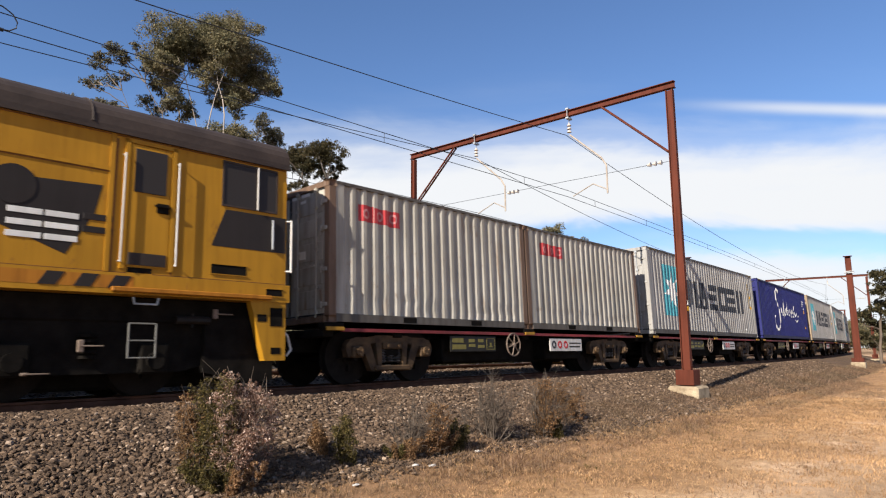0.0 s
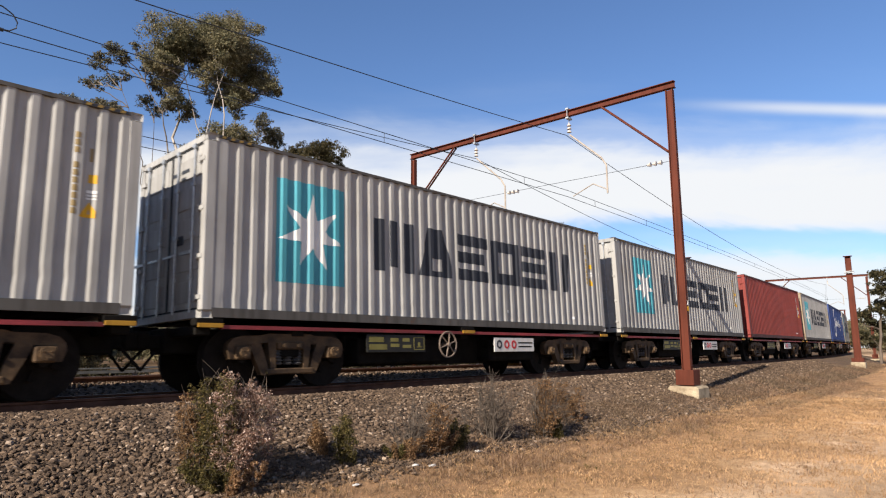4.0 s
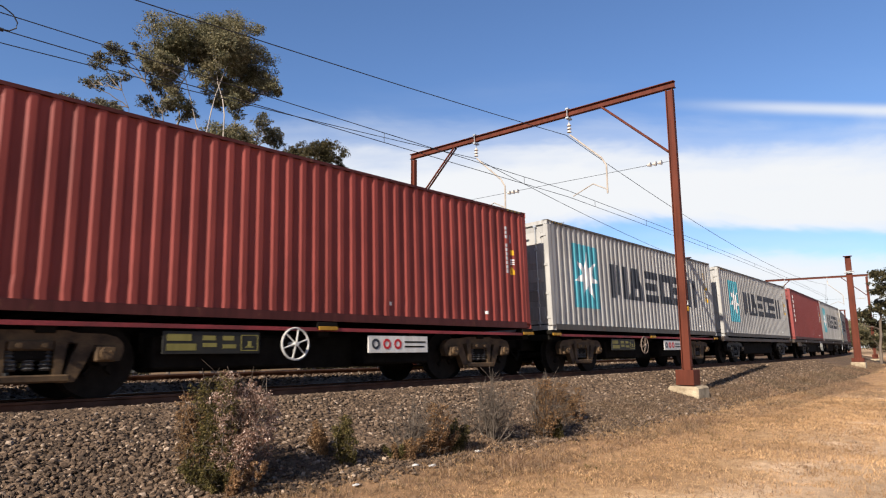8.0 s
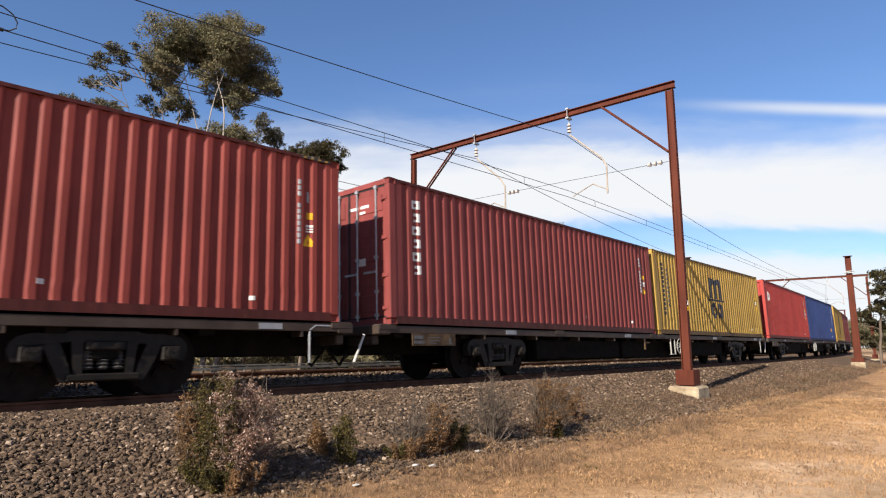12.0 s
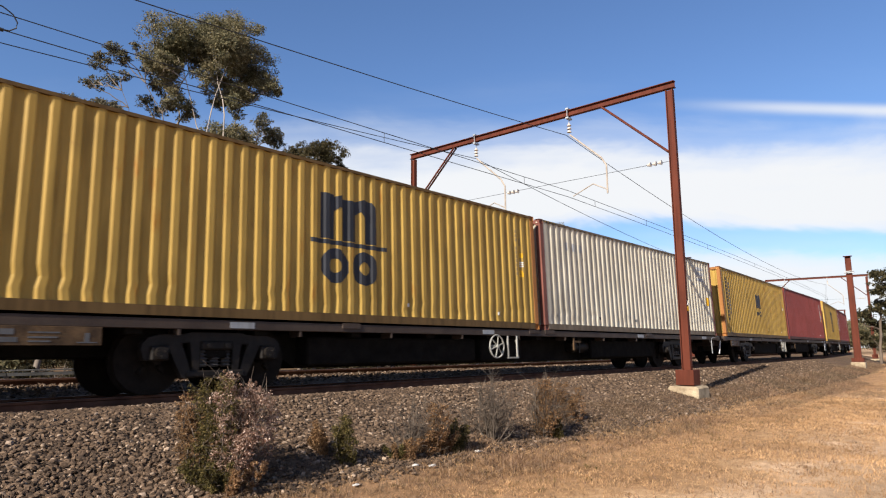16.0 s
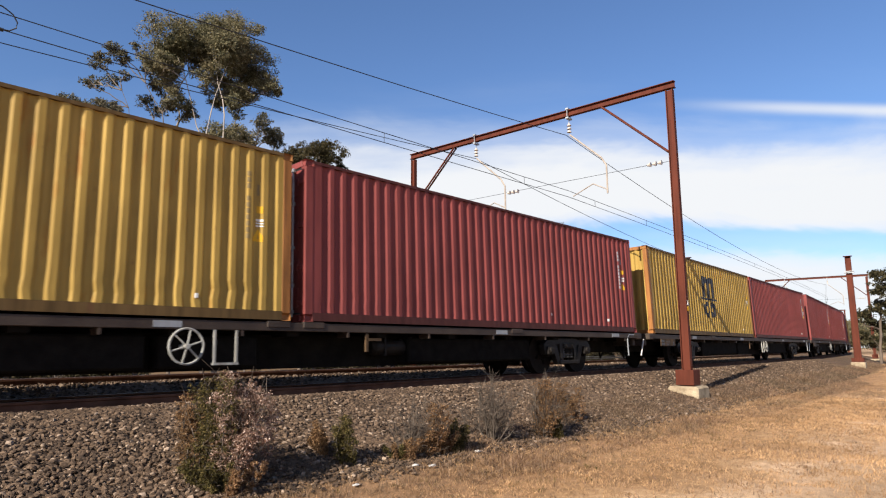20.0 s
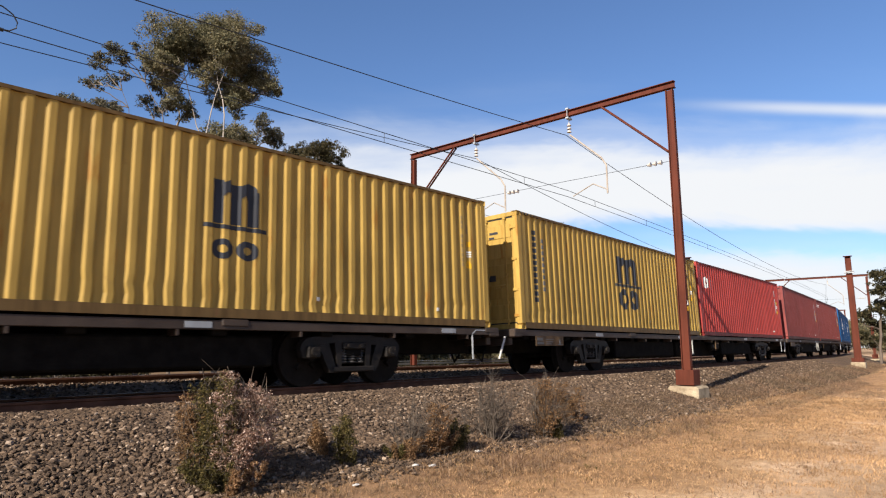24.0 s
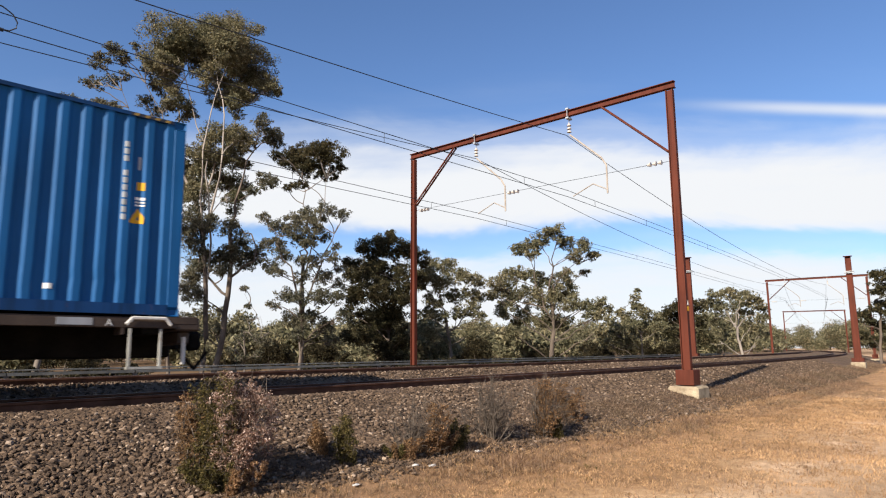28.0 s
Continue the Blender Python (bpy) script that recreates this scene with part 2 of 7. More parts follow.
def box(bm, x0, x1, y0, y1, z0, z1, bevel=0.0, m=None):
    r = bmesh.ops.create_cube(bm, size=1.0)
    vs = r["verts"]
    for v in vs:
        v.co = Vector((x0 + (v.co.x + 0.5) * (x1 - x0), y0 + (v.co.y + 0.5) * (y1 - y0), z0 + (v.co.z + 0.5) * (z1 - z0)))
    if bevel:
        es = list({e for v in vs for e in v.link_edges})
        r2 = bmesh.ops.bevel(bm, geom=es, offset=bevel, segments=1, affect="EDGES")
        vs = list({v for f in r2["faces"] for v in f.verts} | {v for v in vs if v.is_valid})
    if m:
        bmesh.ops.transform(bm, matrix=m, verts=vs)
    return vs


def rod(bm, a, b, r, sides=8, r2=None):
    a, b = Vector(a), Vector(b)
    d = b - a
    q = d.to_track_quat("Z", "Y").to_matrix().to_4x4()
    bmesh.ops.create_cone(bm, cap_ends=True, segments=sides, radius1=r, radius2=r if r2 is None else r2, depth=d.length,
                          matrix=Matrix.Translation((a + b) / 2) @ q)


def prism(bm, outline, y0, y1):
    """A plate with the outline (x, z), from y0 to y1."""
    lo = [bm.verts.new((x, y0, z)) for x, z in outline]
    hi = [bm.verts.new((x, y1, z)) for x, z in outline]
    n = len(outline)
    bm.faces.new(lo)
    bm.faces.new(hi[::-1])
    for i in range(n):
        bm.faces.new((lo[i], lo[(i + 1) % n], hi[(i + 1) % n], hi[i]))


def part(name, data, parent, label="", at=None, material=None):
    """Links a mesh (or a bmesh with its material) as one part of a thing."""
    if isinstance(data, bmesh.types.BMesh):
        data = bm_mesh(name, data, material)
    ob = new(name, data)
    ob.parent = parent
    if at is not None:
        ob.matrix_local = at
    if label:
        ob["label"] = label
    return ob


def thing(name, label, category, group="", kind="", m=None):
    ob = new(name)
    ob.empty_display_size = 0.2
    tagged(ob, label, category, group, kind)
    if m is not None:
        ob.matrix_world = m
    return ob


CACHE = {}


def cached(key, make):
    if key not in CACHE:
        CACHE[key] = make()
    return CACHE[key]


# ================= ground =================
GROUND_M, gn, gl, gb = shader("dry_grass_and_dirt", 0.95, 0, 0.1)


def gmath(op, a, b=0.0):
    n = gn.new("ShaderNodeMath")
    n.operation = op
    for k, q in enumerate((a, b)):
        if isinstance(q, (int, float)):
            n.inputs[k].default_value = q
        else:
            gl.new(q, n.inputs[k])
    return n.outputs[0]


# distance from the viewer's side of the line, broken up by noise: path, sand, straw, dark litter at the ballast
gco = gn.new("ShaderNodeTexCoord")
gxyz = gn.new("ShaderNodeSeparateXYZ")
gl.new(gco.outputs["Object"], gxyz.inputs[0])
reach = gmath("SUBTRACT", gxyz.outputs["Y"], gmath("DIVIDE", gmath("MULTIPLY", gxyz.outputs["X"], gxyz.outputs["X"]), 2 * RADIUS))
gwob, g1 = noise_ramp(gn, gl, 0.45, [(0.36, (1.35, 1.36, 1.36)), (0.45, (1.1, 1.08, 1.05)), (0.55, (0.88, 0.83, 0.78)), (0.68, (0.62, 0.55, 0.48))], detail=9, rough=0.72)
zone = gn.new("ShaderNodeValToRGB")
gl.new(gmath("ADD", gmath("DIVIDE", reach, 9.0), gmath("MULTIPLY", gmath("SUBTRACT", gwob.outputs["Fac"], 0.5), 0.42)), zone.inputs[0])
zr = zone.color_ramp
zr.elements[0].position, zr.elements[0].color = 0.0, (0.35, 0.24, 0.15, 1)
zr.elements[1].position, zr.elements[1].color = 1.0, (0.15, 0.10, 0.06, 1)
for at, c in ((0.20, (0.37, 0.265, 0.175)), (0.29, (0.55, 0.40, 0.27)), (0.36, (0.43, 0.29, 0.17)), (0.46, (0.36, 0.23, 0.125)), (0.60, (0.30, 0.185, 0.105)), (0.70, (0.17, 0.115, 0.072))):
    zr.elements.new(at).color = (*c, 1)
gt, g2 = noise_ramp(gn, gl, 6.0, [(0.3, (0.5, 0.46, 0.43)), (0.5, (1.02, 0.98, 0.93)), (0.72, (1.5, 1.45, 1.38))], detail=12, rough=0.8)
gm0 = gn.new("ShaderNodeMixRGB")
gm0.blend_type, gm0.inputs[0].default_value = "MULTIPLY", 1.0
gl.new(zone.outputs[0], gm0.inputs[1])
gl.new(g1.outputs[0], gm0.inputs[2])
gm = gn.new("ShaderNodeMixRGB")
gm.blend_type, gm.inputs[0].default_value = "MULTIPLY", 0.7
gl.new(gm0.outputs[0], gm.inputs[1])
gl.new(g2.outputs[0], gm.inputs[2])
gl.new(gm.outputs[0], gb.inputs["Base Color"])
bumped(gn, gl, gb, gt.outputs["Fac"], 0.6, 0.05)

PROFILE = [(-900, -1.2), (-30, -1.15), (0, -1.0), (5.0, -0.93), (6.2, -0.80), (8.6, -0.15), (8.85, -0.115), (9.15, -0.125), (9.45, -0.175),
           (9.9, -0.20), (11.0, -0.21), (11.6, -0.12), (12.4, 0.0), (13.0, 0.03), (15.2, 0.0), (16.4, 0.04), (17.2, 0.0), (18.6, -0.35), (24, -0.7), (60, -1.0), (900, -1.5)]


def profile(l):
    return float(np.interp(l, [p[0] for p in PROFILE], [p[1] for p in PROFILE]))


def axis(lo, hi, step, far):
    a = list(np.arange(lo, hi + 1e-6, step))
    d = step
    x = hi
    while x < far:
        d *= 1.18
        x += d
        a.append(x)
    d, x = step, lo
    while x > -far:
        d *= 1.18
        x -= d
        a.insert(0, x)
    return a


def build_ground():
    xs, ys = axis(-6, 50, 0.4, 3000), axis(-2, 30, 0.4, 3000)
    verts, faces = [], []
    for y in ys:
        for x in xs:
            s, l = lateral(x, y)
            z = profile(max(-900, min(900, l)))
            if 6.4 < l < 17.4:
                z -= 0.16
            z += 0.015 * noise.noise((x * 0.35, y * 0.35, 0)) + 0.01 * noise.noise((x * 1.6, y * 1.6, 3)) - 0.012
            verts.append((x, y, z))
    w = len(xs)
    for j in range(len(ys) - 1):
        for i in range(w - 1):
            a = j * w + i
            faces.append((a, a + 1, a + w + 1, a + w))
    ob = new("ground", mesh_from("ground", verts, faces, GROUND_M))
    ob.data.polygons.foreach_set("use_smooth", [True] * len(ob.data.polygons))
    tagged(ob, "dry straw-coloured grass and bare sandy dirt beside the railway", "ground", kind="structure")


build_ground()

# ---- ballast bed ----
BALLAST, bn_, bl_, bb_ = shader("grey_brown_ballast", 0.95, 0, 0.15)
bt_, br_ = noise_ramp(bn_, bl_, 17.0, [(0.30, (0.034, 0.023, 0.015)), (0.46, (0.125, 0.084, 0.056)), (0.72, (0.225, 0.156, 0.105))], detail=6, rough=0.7)
_, br2_ = noise_ramp(bn_, bl_, 0.6, [(0.3, (0.75, 0.72, 0.70)), (0.7, (1.1, 1.05, 1.0))])
bm_ = bn_.new("ShaderNodeMixRGB")
bm_.blend_type, bm_.inputs[0].default_value = "MULTIPLY", 1.0
bl_.new(br_.outputs[0], bm_.inputs[1])
bl_.new(br2_.outputs[0], bm_.inputs[2])
bl_.new(bm_.outputs[0], bb_.inputs["Base Color"])
bumped(bn_, bl_, bb_, bt_.outputs["Fac"], 1.0, 0.06)

STONE, sn_, sl_, sb_ = shader("crushed_rock_stones", 0.9, 0, 0.2)
geo_ = sn_.new("ShaderNodeNewGeometry")
ramp_ = sn_.new("ShaderNodeValToRGB")
ramp_.color_ramp.elements[0].color = (0.040, 0.027, 0.019, 1)
ramp_.color_ramp.elements[1].color = (0.33, 0.245, 0.18, 1)
ramp_.color_ramp.elements.new(0.55).color = (0.100, 0.065, 0.042, 1)
ramp_.color_ramp.elements.new(0.9).color = (0.160, 0.106, 0.069, 1)
sl_.new(geo_.outputs["Random Per Island"], ramp_.inputs[0])
st_, sr_ = noise_ramp(sn_, sl_, 40.0, [(0.3, (0.7, 0.7, 0.7)), (0.7, (1.15, 1.15, 1.15))])
sm_ = sn_.new("ShaderNodeMixRGB")
sm_.blend_type, sm_.inputs[0].default_value = "MULTIPLY", 1.0
sl_.new(ramp_.outputs[0], sm_.inputs[1])
sl_.new(sr_.outputs[0], sm_.inputs[2])
sl_.new(sm_.outputs[0], sb_.inputs["Base Color"])
bumped(sn_, sl_, sb_, st_.outputs["Fac"], 0.5, 0.01)


def build_ballast():
    ss = list(np.arange(-60, -4, 1.0)) + list(np.arange(-4, 26, 0.16)) + list(np.arange(26, 70, 0.5)) + list(np.arange(70, 330, 3.0))
    ls = list(np.arange(5.9, 9.6, 0.16)) + list(np.arange(9.6, 17.7, 0.3))
    verts, faces = [], []
    for s in ss:
        for l in ls:
            edge = min(1.0, (l - 5.9) / 0.5, (17.7 - l) / 0.4)
            z = profile(l) + 0.035 * noise.noise((s * 2.1, l * 2.1, 5)) + 0.05 * noise.noise((s * 0.5, l * 0.5, 9)) - 0.12 * (1 - max(0, edge))
            verts.append(on_track(s, l, z))
    w = len(ls)
    for j in range(len(ss) - 1):
        for i in range(w - 1):
            a = j * w + i
            faces.append((a, a + w, a + w + 1, a + 1))
    ob = new("ballast_bed", mesh_from("ballast_bed", verts, faces, BALLAST))
    tagged(ob, "sloping bed of grey-brown crushed rock under two tracks", "ballast", kind="structure")


build_ballast()


def stones(name, count, s0, s1, l0, l1, size, seed, label, fine=True):
    rng = np.random.default_rng(seed)
    bm = bmesh.new()
    if fine:
        bmesh.ops.create_icosphere(bm, subdivisions=1, radius=1.0)
    else:
        bmesh.ops.create_cone(bm, cap_ends=True, segments=4, radius1=1.0, radius2=0.45, depth=1.3)
        bmesh.ops.triangulate(bm, faces=bm.faces)
    bm.verts.ensure_lookup_table()
    base = np.array([v.co for v in bm.verts])
    tris = np.array([[v.index for v in f.verts] for f in bm.faces])
    bm.free()
    s = s0 + (s1 - s0) * rng.random(count) ** 1.25
    l = l0 + (l1 - l0) * rng.random(count)
    keep = rng.random(count) < np.clip((l - 5.75) / 0.7, 0.04, 1.0)
    s, l = s[keep], l[keep]
    n, k = len(s), len(base)
    z = np.interp(l, [p[0] for p in PROFILE], [p[1] for p in PROFILE])
    a = s / RADIUS
    centre = np.stack([(RADIUS - l) * np.sin(a), RADIUS - (RADIUS - l) * np.cos(a), z + size * rng.uniform(-0.2, 0.8, n)], 1)
    v = base[None] * (size * rng.uniform(0.55, 1.3, (n, 1, 3))) * rng.uniform(0.62, 1.2, (n, k, 1)) * rng.uniform(0.65, 1.4, (n, 1, 1))
    ang = rng.uniform(0, 2 * math.pi, (3, n))
    for axis_i in range(3):
        c, sn = np.cos(ang[axis_i])[:, None], np.sin(ang[axis_i])[:, None]
        i, j = (axis_i + 1) % 3, (axis_i + 2) % 3
        vi, vj = v[:, :, i].copy(), v[:, :, j].copy()
        v[:, :, i], v[:, :, j] = c * vi - sn * vj, sn * vi + c * vj
    v[:, :, 2] *= 0.72
    v += centre[:, None]
    f = (tris[None] + (np.arange(n) * k)[:, None, None]).reshape(-1, 3)
    me = bpy.data.meshes.new(name)
    me.from_pydata(v.reshape(-1, 3).tolist(), [], f.tolist())
    me.materials.append(STONE)
    return tagged(new(name, me), label, "stones", kind="stuff")


stones("ballast_stones", 54000, -0.5, 17, 5.7, 9.3, 0.031, 11, "loose grey-brown crushed rock stones on the ballast slope")
stones("ballast_stones", 26000, 15, 45, 5.9, 9.3, 0.034, 12, "loose grey-brown crushed rock stones farther along the slope", False)
stones("ballast_stones", 12000, 0, 45, 11.5, 13.3, 0.034, 13, "loose crushed rock stones between the two tracks", False)


# ---- tracks ----
def rail_mesh(s0, s1, l, z, step):
    sect = [(-0.07, -0.17), (0.07, -0.17), (0.07, -0.155), (0.012, -0.13), (0.012, -0.045), (0.035, -0.03), (0.035, 0.0), (-0.035, 0.0),
            (-0.035, -0.03), (-0.012, -0.045), (-0.012, -0.13), (-0.07, -0.155)]
    verts, faces = [], []
    n = len(sect)
    ss = np.arange(s0, s1 + 0.01, step)
    for s in ss:
        for dl, dz in sect:
            verts.append(on_track(s, l + dl, z + dz))
    for j in range(len(ss) - 1):
        for i in range(n):
            a, b = j * n + i, j * n + (i + 1) % n
            faces.append((a, b, b + n, a + n))
    me = mesh_from("rail", verts, faces, RAILSIDE)
    me.materials.append(RAILHEAD)
    for k, p in enumerate(me.polygons):
        if k % n == 6:
            p.material_index = 1
    return me


def sleeper_mesh():
    bm = bmesh.new()
    box(bm, -0.12, 0.12, -1.22, 1.22, -0.36, -0.185, 0.015)
    return bm_mesh("sleeper", bm, CONCRETE)


def track(centre, z_near, z_far, label):
    t = thing("railway_track", label, "railway track", kind="structure")
    for l, z in ((centre - 0.7175, z_near), (centre + 0.7175, z_far)):
        part("rail", rail_mesh(-60, 320, l, z, 2.0), t)
    me = cached("sleeper", sleeper_mesh)
    tilt = math.degrees(math.atan2(z_near - z_far, 1.435))
    for k in range(120):
        s = -12 + k * 0.61
        part("sleeper", me, t, at=frame_at(s, centre, (z_near + z_far) / 2) @ pose(0, 0, 0, -tilt))
    return t


track(NEAR, 0.0, -0.046, "railway track with rusty rails on concrete sleepers, used by the train")
track(FAR, 0.15, 0.11, "second railway track with rusty rails on concrete sleepers")


# ---- cable trough behind the far track ----
def build_trough():
    t = thing("cable_trough", "long galvanised steel cable trough on short posts beside the track", "cable trough", kind="structure")
    for k in range(26):
        s0, s1 = -14 + k * 3.0, -14 + k * 3.0 + 2.97
        bm = bmesh.new()
        for dz, h in ((0.0, 0.07), (0.11, 0.03)):
            for a, b in ((s0, (s0 + s1) / 2), ((s0 + s1) / 2, s1)):
                p, q = on_track(a, 17.75), on_track(b, 17.75)
                d = (q - p).normalized()
                nrm = Vector((-d.y, d.x, 0)) * 0.09
                vs = [bm.verts.new(v) for v in (p - nrm + Vector((0, 0, 0.08 + dz)), q - nrm + Vector((0, 0, 0.08 + dz)), q + nrm + Vector((0, 0, 0.08 + dz)), p + nrm + Vector((0, 0, 0.08 + dz)))]
                vt = [bm.verts.new(v.co + Vector((0, 0, h))) for v in vs]
                bm.faces.new(vs)
                bm.faces.new(vt)
                for i in range(4):
                    bm.faces.new((vs[i], vs[(i + 1) % 4], vt[(i + 1) % 4], vt[i]))
        part("trough_length", bm, t, material=TROUGH)
        bm = bmesh.new()
        c = on_track(s0, 17.75)
        box(bm, c.x - 0.05, c.x + 0.05, c.y - 0.05, c.y + 0.05, -0.5, 0.09)
        part("support_post", bm, t, material=TROUGH)


build_trough()


# ================= overhead line =================
def h_column(z0, z1, w0, w1, d):
    """A tapered steel column of H section, in one piece."""
    bm = bmesh.new()
    rings = []
    for z, w in ((z0, w0), (z1, w1)):
        a, f, e = d / 2, w / 2, w / 2 - 0.022
        sect = [(-a, -f), (a, -f), (a, -e), (0.01, -e), (0.01, e), (a, e), (a, f), (-a, f), (-a, e), (-0.01, e), (-0.01, -e), (-a, -e)]
        rings.append([bm.verts.new((x, y, z)) for x, y in sect])
    n = len(rings[0])
    for i in range(n):
        bm.faces.new((rings[0][i], rings[0][(i + 1) % n], rings[1][(i + 1) % n], rings[1][i]))
    bm.faces.new(rings[0][::-1])
    bm.faces.new(rings[1])
    return bm


def i_beam(l0, l1, z, h=0.2, w=0.15):
    bm = bmesh.new()
    a = w / 2
    sect = [(-a, z), (a, z), (a, z - 0.02), (0.009, z - 0.02), (0.009, z - h + 0.02), (a, z - h + 0.02), (a, z - h), (-a, z - h), (-a, z - h + 0.02), (-0.009, z - h + 0.02), (-0.009, z - 0.02), (-a, z - 0.02)]
    ends = [[bm.verts.new((x, y, zz)) for x, zz in sect] for y in (l0, l1)]
    n = len(sect)
    for i in range(n):
        bm.faces.new((ends[0][i], ends[0][(i + 1) % n], ends[1][(i + 1) % n], ends[1][i]))
    bm.faces.new(ends[0][::-1])
    bm.faces.new(ends[1])
    return bm


def footing(l, z):
    bm = bmesh.new()
    box(bm, -0.44, 0.44, l - 0.4, l + 0.4, z - 0.9, z, 0.05)
    return bm


def insulator(bm, y, z0, z1, r=0.075, x=0.0):
    n = 3
    rod(bm, (x, y, z0), (x, y, z1), 0.02)
    for i in range(n):
        z = z0 + (z1 - z0) * (i + 0.5) / n
        rod(bm, (x, y, z - 0.045), (x, y, z + 0.02), r, 14, r * 0.45)


def portal(s, l0, l1, top, base0, base1, wires=True, detail=True, skew=0.0):
    t = thing("overhead_line_portal", "rust-red steel portal frame that carries the overhead wires", "portal frame", "overhead line portals",
              m=frame_at(s, 0) @ pose(0, l0, 0, 0, 0, skew) @ pose(0, -l0, 0))
    for l, b, r in ((l0, base0, 0.24), (l1, base1, 0.21)):
        mast = part("mast", h_column(b + 0.02, top - 0.24, r, r * 0.85, 0.15), t, at=pose(0, l, 0), material=MAST)
        if detail and l == l0:
            bm = bmesh.new()
            box(bm, -0.24, 0.24, -0.24, 0.24, b + 0.021, b + 0.42, 0.01)
            part("base_plate", bm, mast, material=MAST)
        if detail and l == l0:
            part("footing", footing(l, b), t, "stained concrete footing", material=FOOTING)
    part("beam", i_beam(l0 - 0.16, l1 + 0.16, top), t, material=MAST)
    if detail:
        bm = bmesh.new()
        box(bm, -0.05, 0.05, l0 - 0.135, l0 - 0.127, 1.62, 1.74, 0.003)
        part("reflector", bm, t, "small orange reflector plate", material=MARK["yellow"])
        bm = bmesh.new()
        prism(bm, [(-0.06, 1.78), (0.06, 1.78), (0.0, 1.9)], l0 - 0.135, l0 - 0.127)
        part("marker_triangle", bm, t, "small white marker triangle", material=MARK["white"])
    for l, sgn in ((l0, 1), (l1, -1)):
        bm = bmesh.new()
        for dx in (-0.06, 0.06):
            rod(bm, (dx, l + sgn * 0.12, top - 2.05), (dx, l + sgn * 2.1, top - 0.21), 0.035, 6)
        if sgn < 0:
            for k in range(1, 4):
                f = k / 4
                rod(bm, (-0.06, l + sgn * (0.12 + 1.98 * f), top - 2.05 + 1.83 * f), (0.06, l + sgn * (0.12 + 1.98 * f), top - 2.05 + 1.83 * f), 0.02, 6)
        part("brace", bm, t, material=MAST)
    for c in (NEAR - 0.06, FAR - 0.12):
        if not wires:
            continue
        bm = bmesh.new()
        for x in (-0.1, 0.1):
            rod(bm, (x, c, top - 0.28), (x, c, top + 0.06), 0.014, 6)
        box(bm, -0.13, 0.13, c - 0.05, c + 0.05, top + 0.0, top + 0.05)
        box(bm, -0.13, 0.13, c - 0.05, c + 0.05, top - 0.3, top - 0.25)
        rod(bm, (0, c, top - 0.25), (0, c, top - 0.42), 0.014, 6)
        part("hanger", bm, t, material=GALV)
        bm = bmesh.new()
        insulator(bm, c, top - 0.42, top - 0.74)
        part("insulator", bm, t, "cream glazed porcelain insulator", material=PORCELAIN)
        bm = bmesh.new()
        rod(bm, (0, c - 0.02, top - 0.82), (0, c - 1.06, top - 1.78), 0.028, 8)
        rod(bm, (0, c - 1.06, top - 1.78), (0, c - 1.22, top - 2.05), 0.028, 8)
        rod(bm, (0, c - 1.22, top - 2.05), (0, c - 1.22, top - 2.92), 0.028, 8)
        part("drop_bracket", bm, t, "dull cream bent drop tube", material=TUBE)
        bm = bmesh.new()
        rod(bm, (0, c - 1.22, top - 2.8), (0, c - 0.75, top - 2.55), 0.018, 6)
        rod(bm, (0, c - 0.75, top - 2.55), (0, c - 0.05, top - 2.83), 0.018, 6)
        part("steady_arm", bm, t, material=TUBE)
    if wires:
        bm = bmesh.new()
        rod(bm, (0, l0 + 0.15, top - 2.32), (0, l1 - 0.15, top - 2.27), 0.007, 5)
        part("span_wire", bm, t, material=WIRE)
        for y0 in (l0 + 0.35, l1 - 0.75, NEAR + 1.95):
            bm = bmesh.new()
            for k in range(3):
                rod(bm, (0, y0 + 0.16 * k, top - 2.31), (0, y0 + 0.16 * k + 0.11, top - 2.31), 0.07, 12, 0.03)
            part("strain_insulator", bm, t, "cream glazed strain insulator", material=PORCELAIN)
    return t


portal(17.3, 7.0, 17.1, 8.17, -0.36, 0.05, skew=0.6)
portal(74.4, 6.98, 15.7, 7.66, -0.45, 0.05)
portal(138.0, 7.0, 16.8, 7.4, -0.45, 0.05, detail=False)
portal(-40.0, 7.0, 17.1, 8.12, -0.43, 0.05)


def anchor_mast(s, l, top, base):
    t = thing("anchor_mast", "freestanding rust-red steel anchor mast on a concrete footing", "mast", "anchor masts", m=frame_at(s, l))
    part("column", h_column(base + 0.02, top, 0.42, 0.32, 0.24), t, material=MAST)
    bm = bmesh.new()
    box(bm, -0.2, 0.2, -0.25, 0.25, top, top + 0.03)
    part("cap_plate", bm, t, material=MAST)
    bm = bmesh.new()
    box(bm, -0.3, 0.3, -0.35, 0.35, base + 0.02, base + 0.25, 0.01)
    part("base_plate", bm, t, material=MAST)
    part("footing", footing(0, base), t, "stained concrete footing", material=FOOTING)
    bm = bmesh.new()
    for z in (top - 1.1, top - 1.0):
        box(bm, -0.16, 0.16, -0.28, 0.28, z, z + 0.04)
    part("clamp_band", bm, t, "grey steel clamp bands", material=GALV)


anchor_mast(49.0, 6.92, 6.5, -0.30)
anchor_mast(49.0, 17.1, 7.35, 0.0)


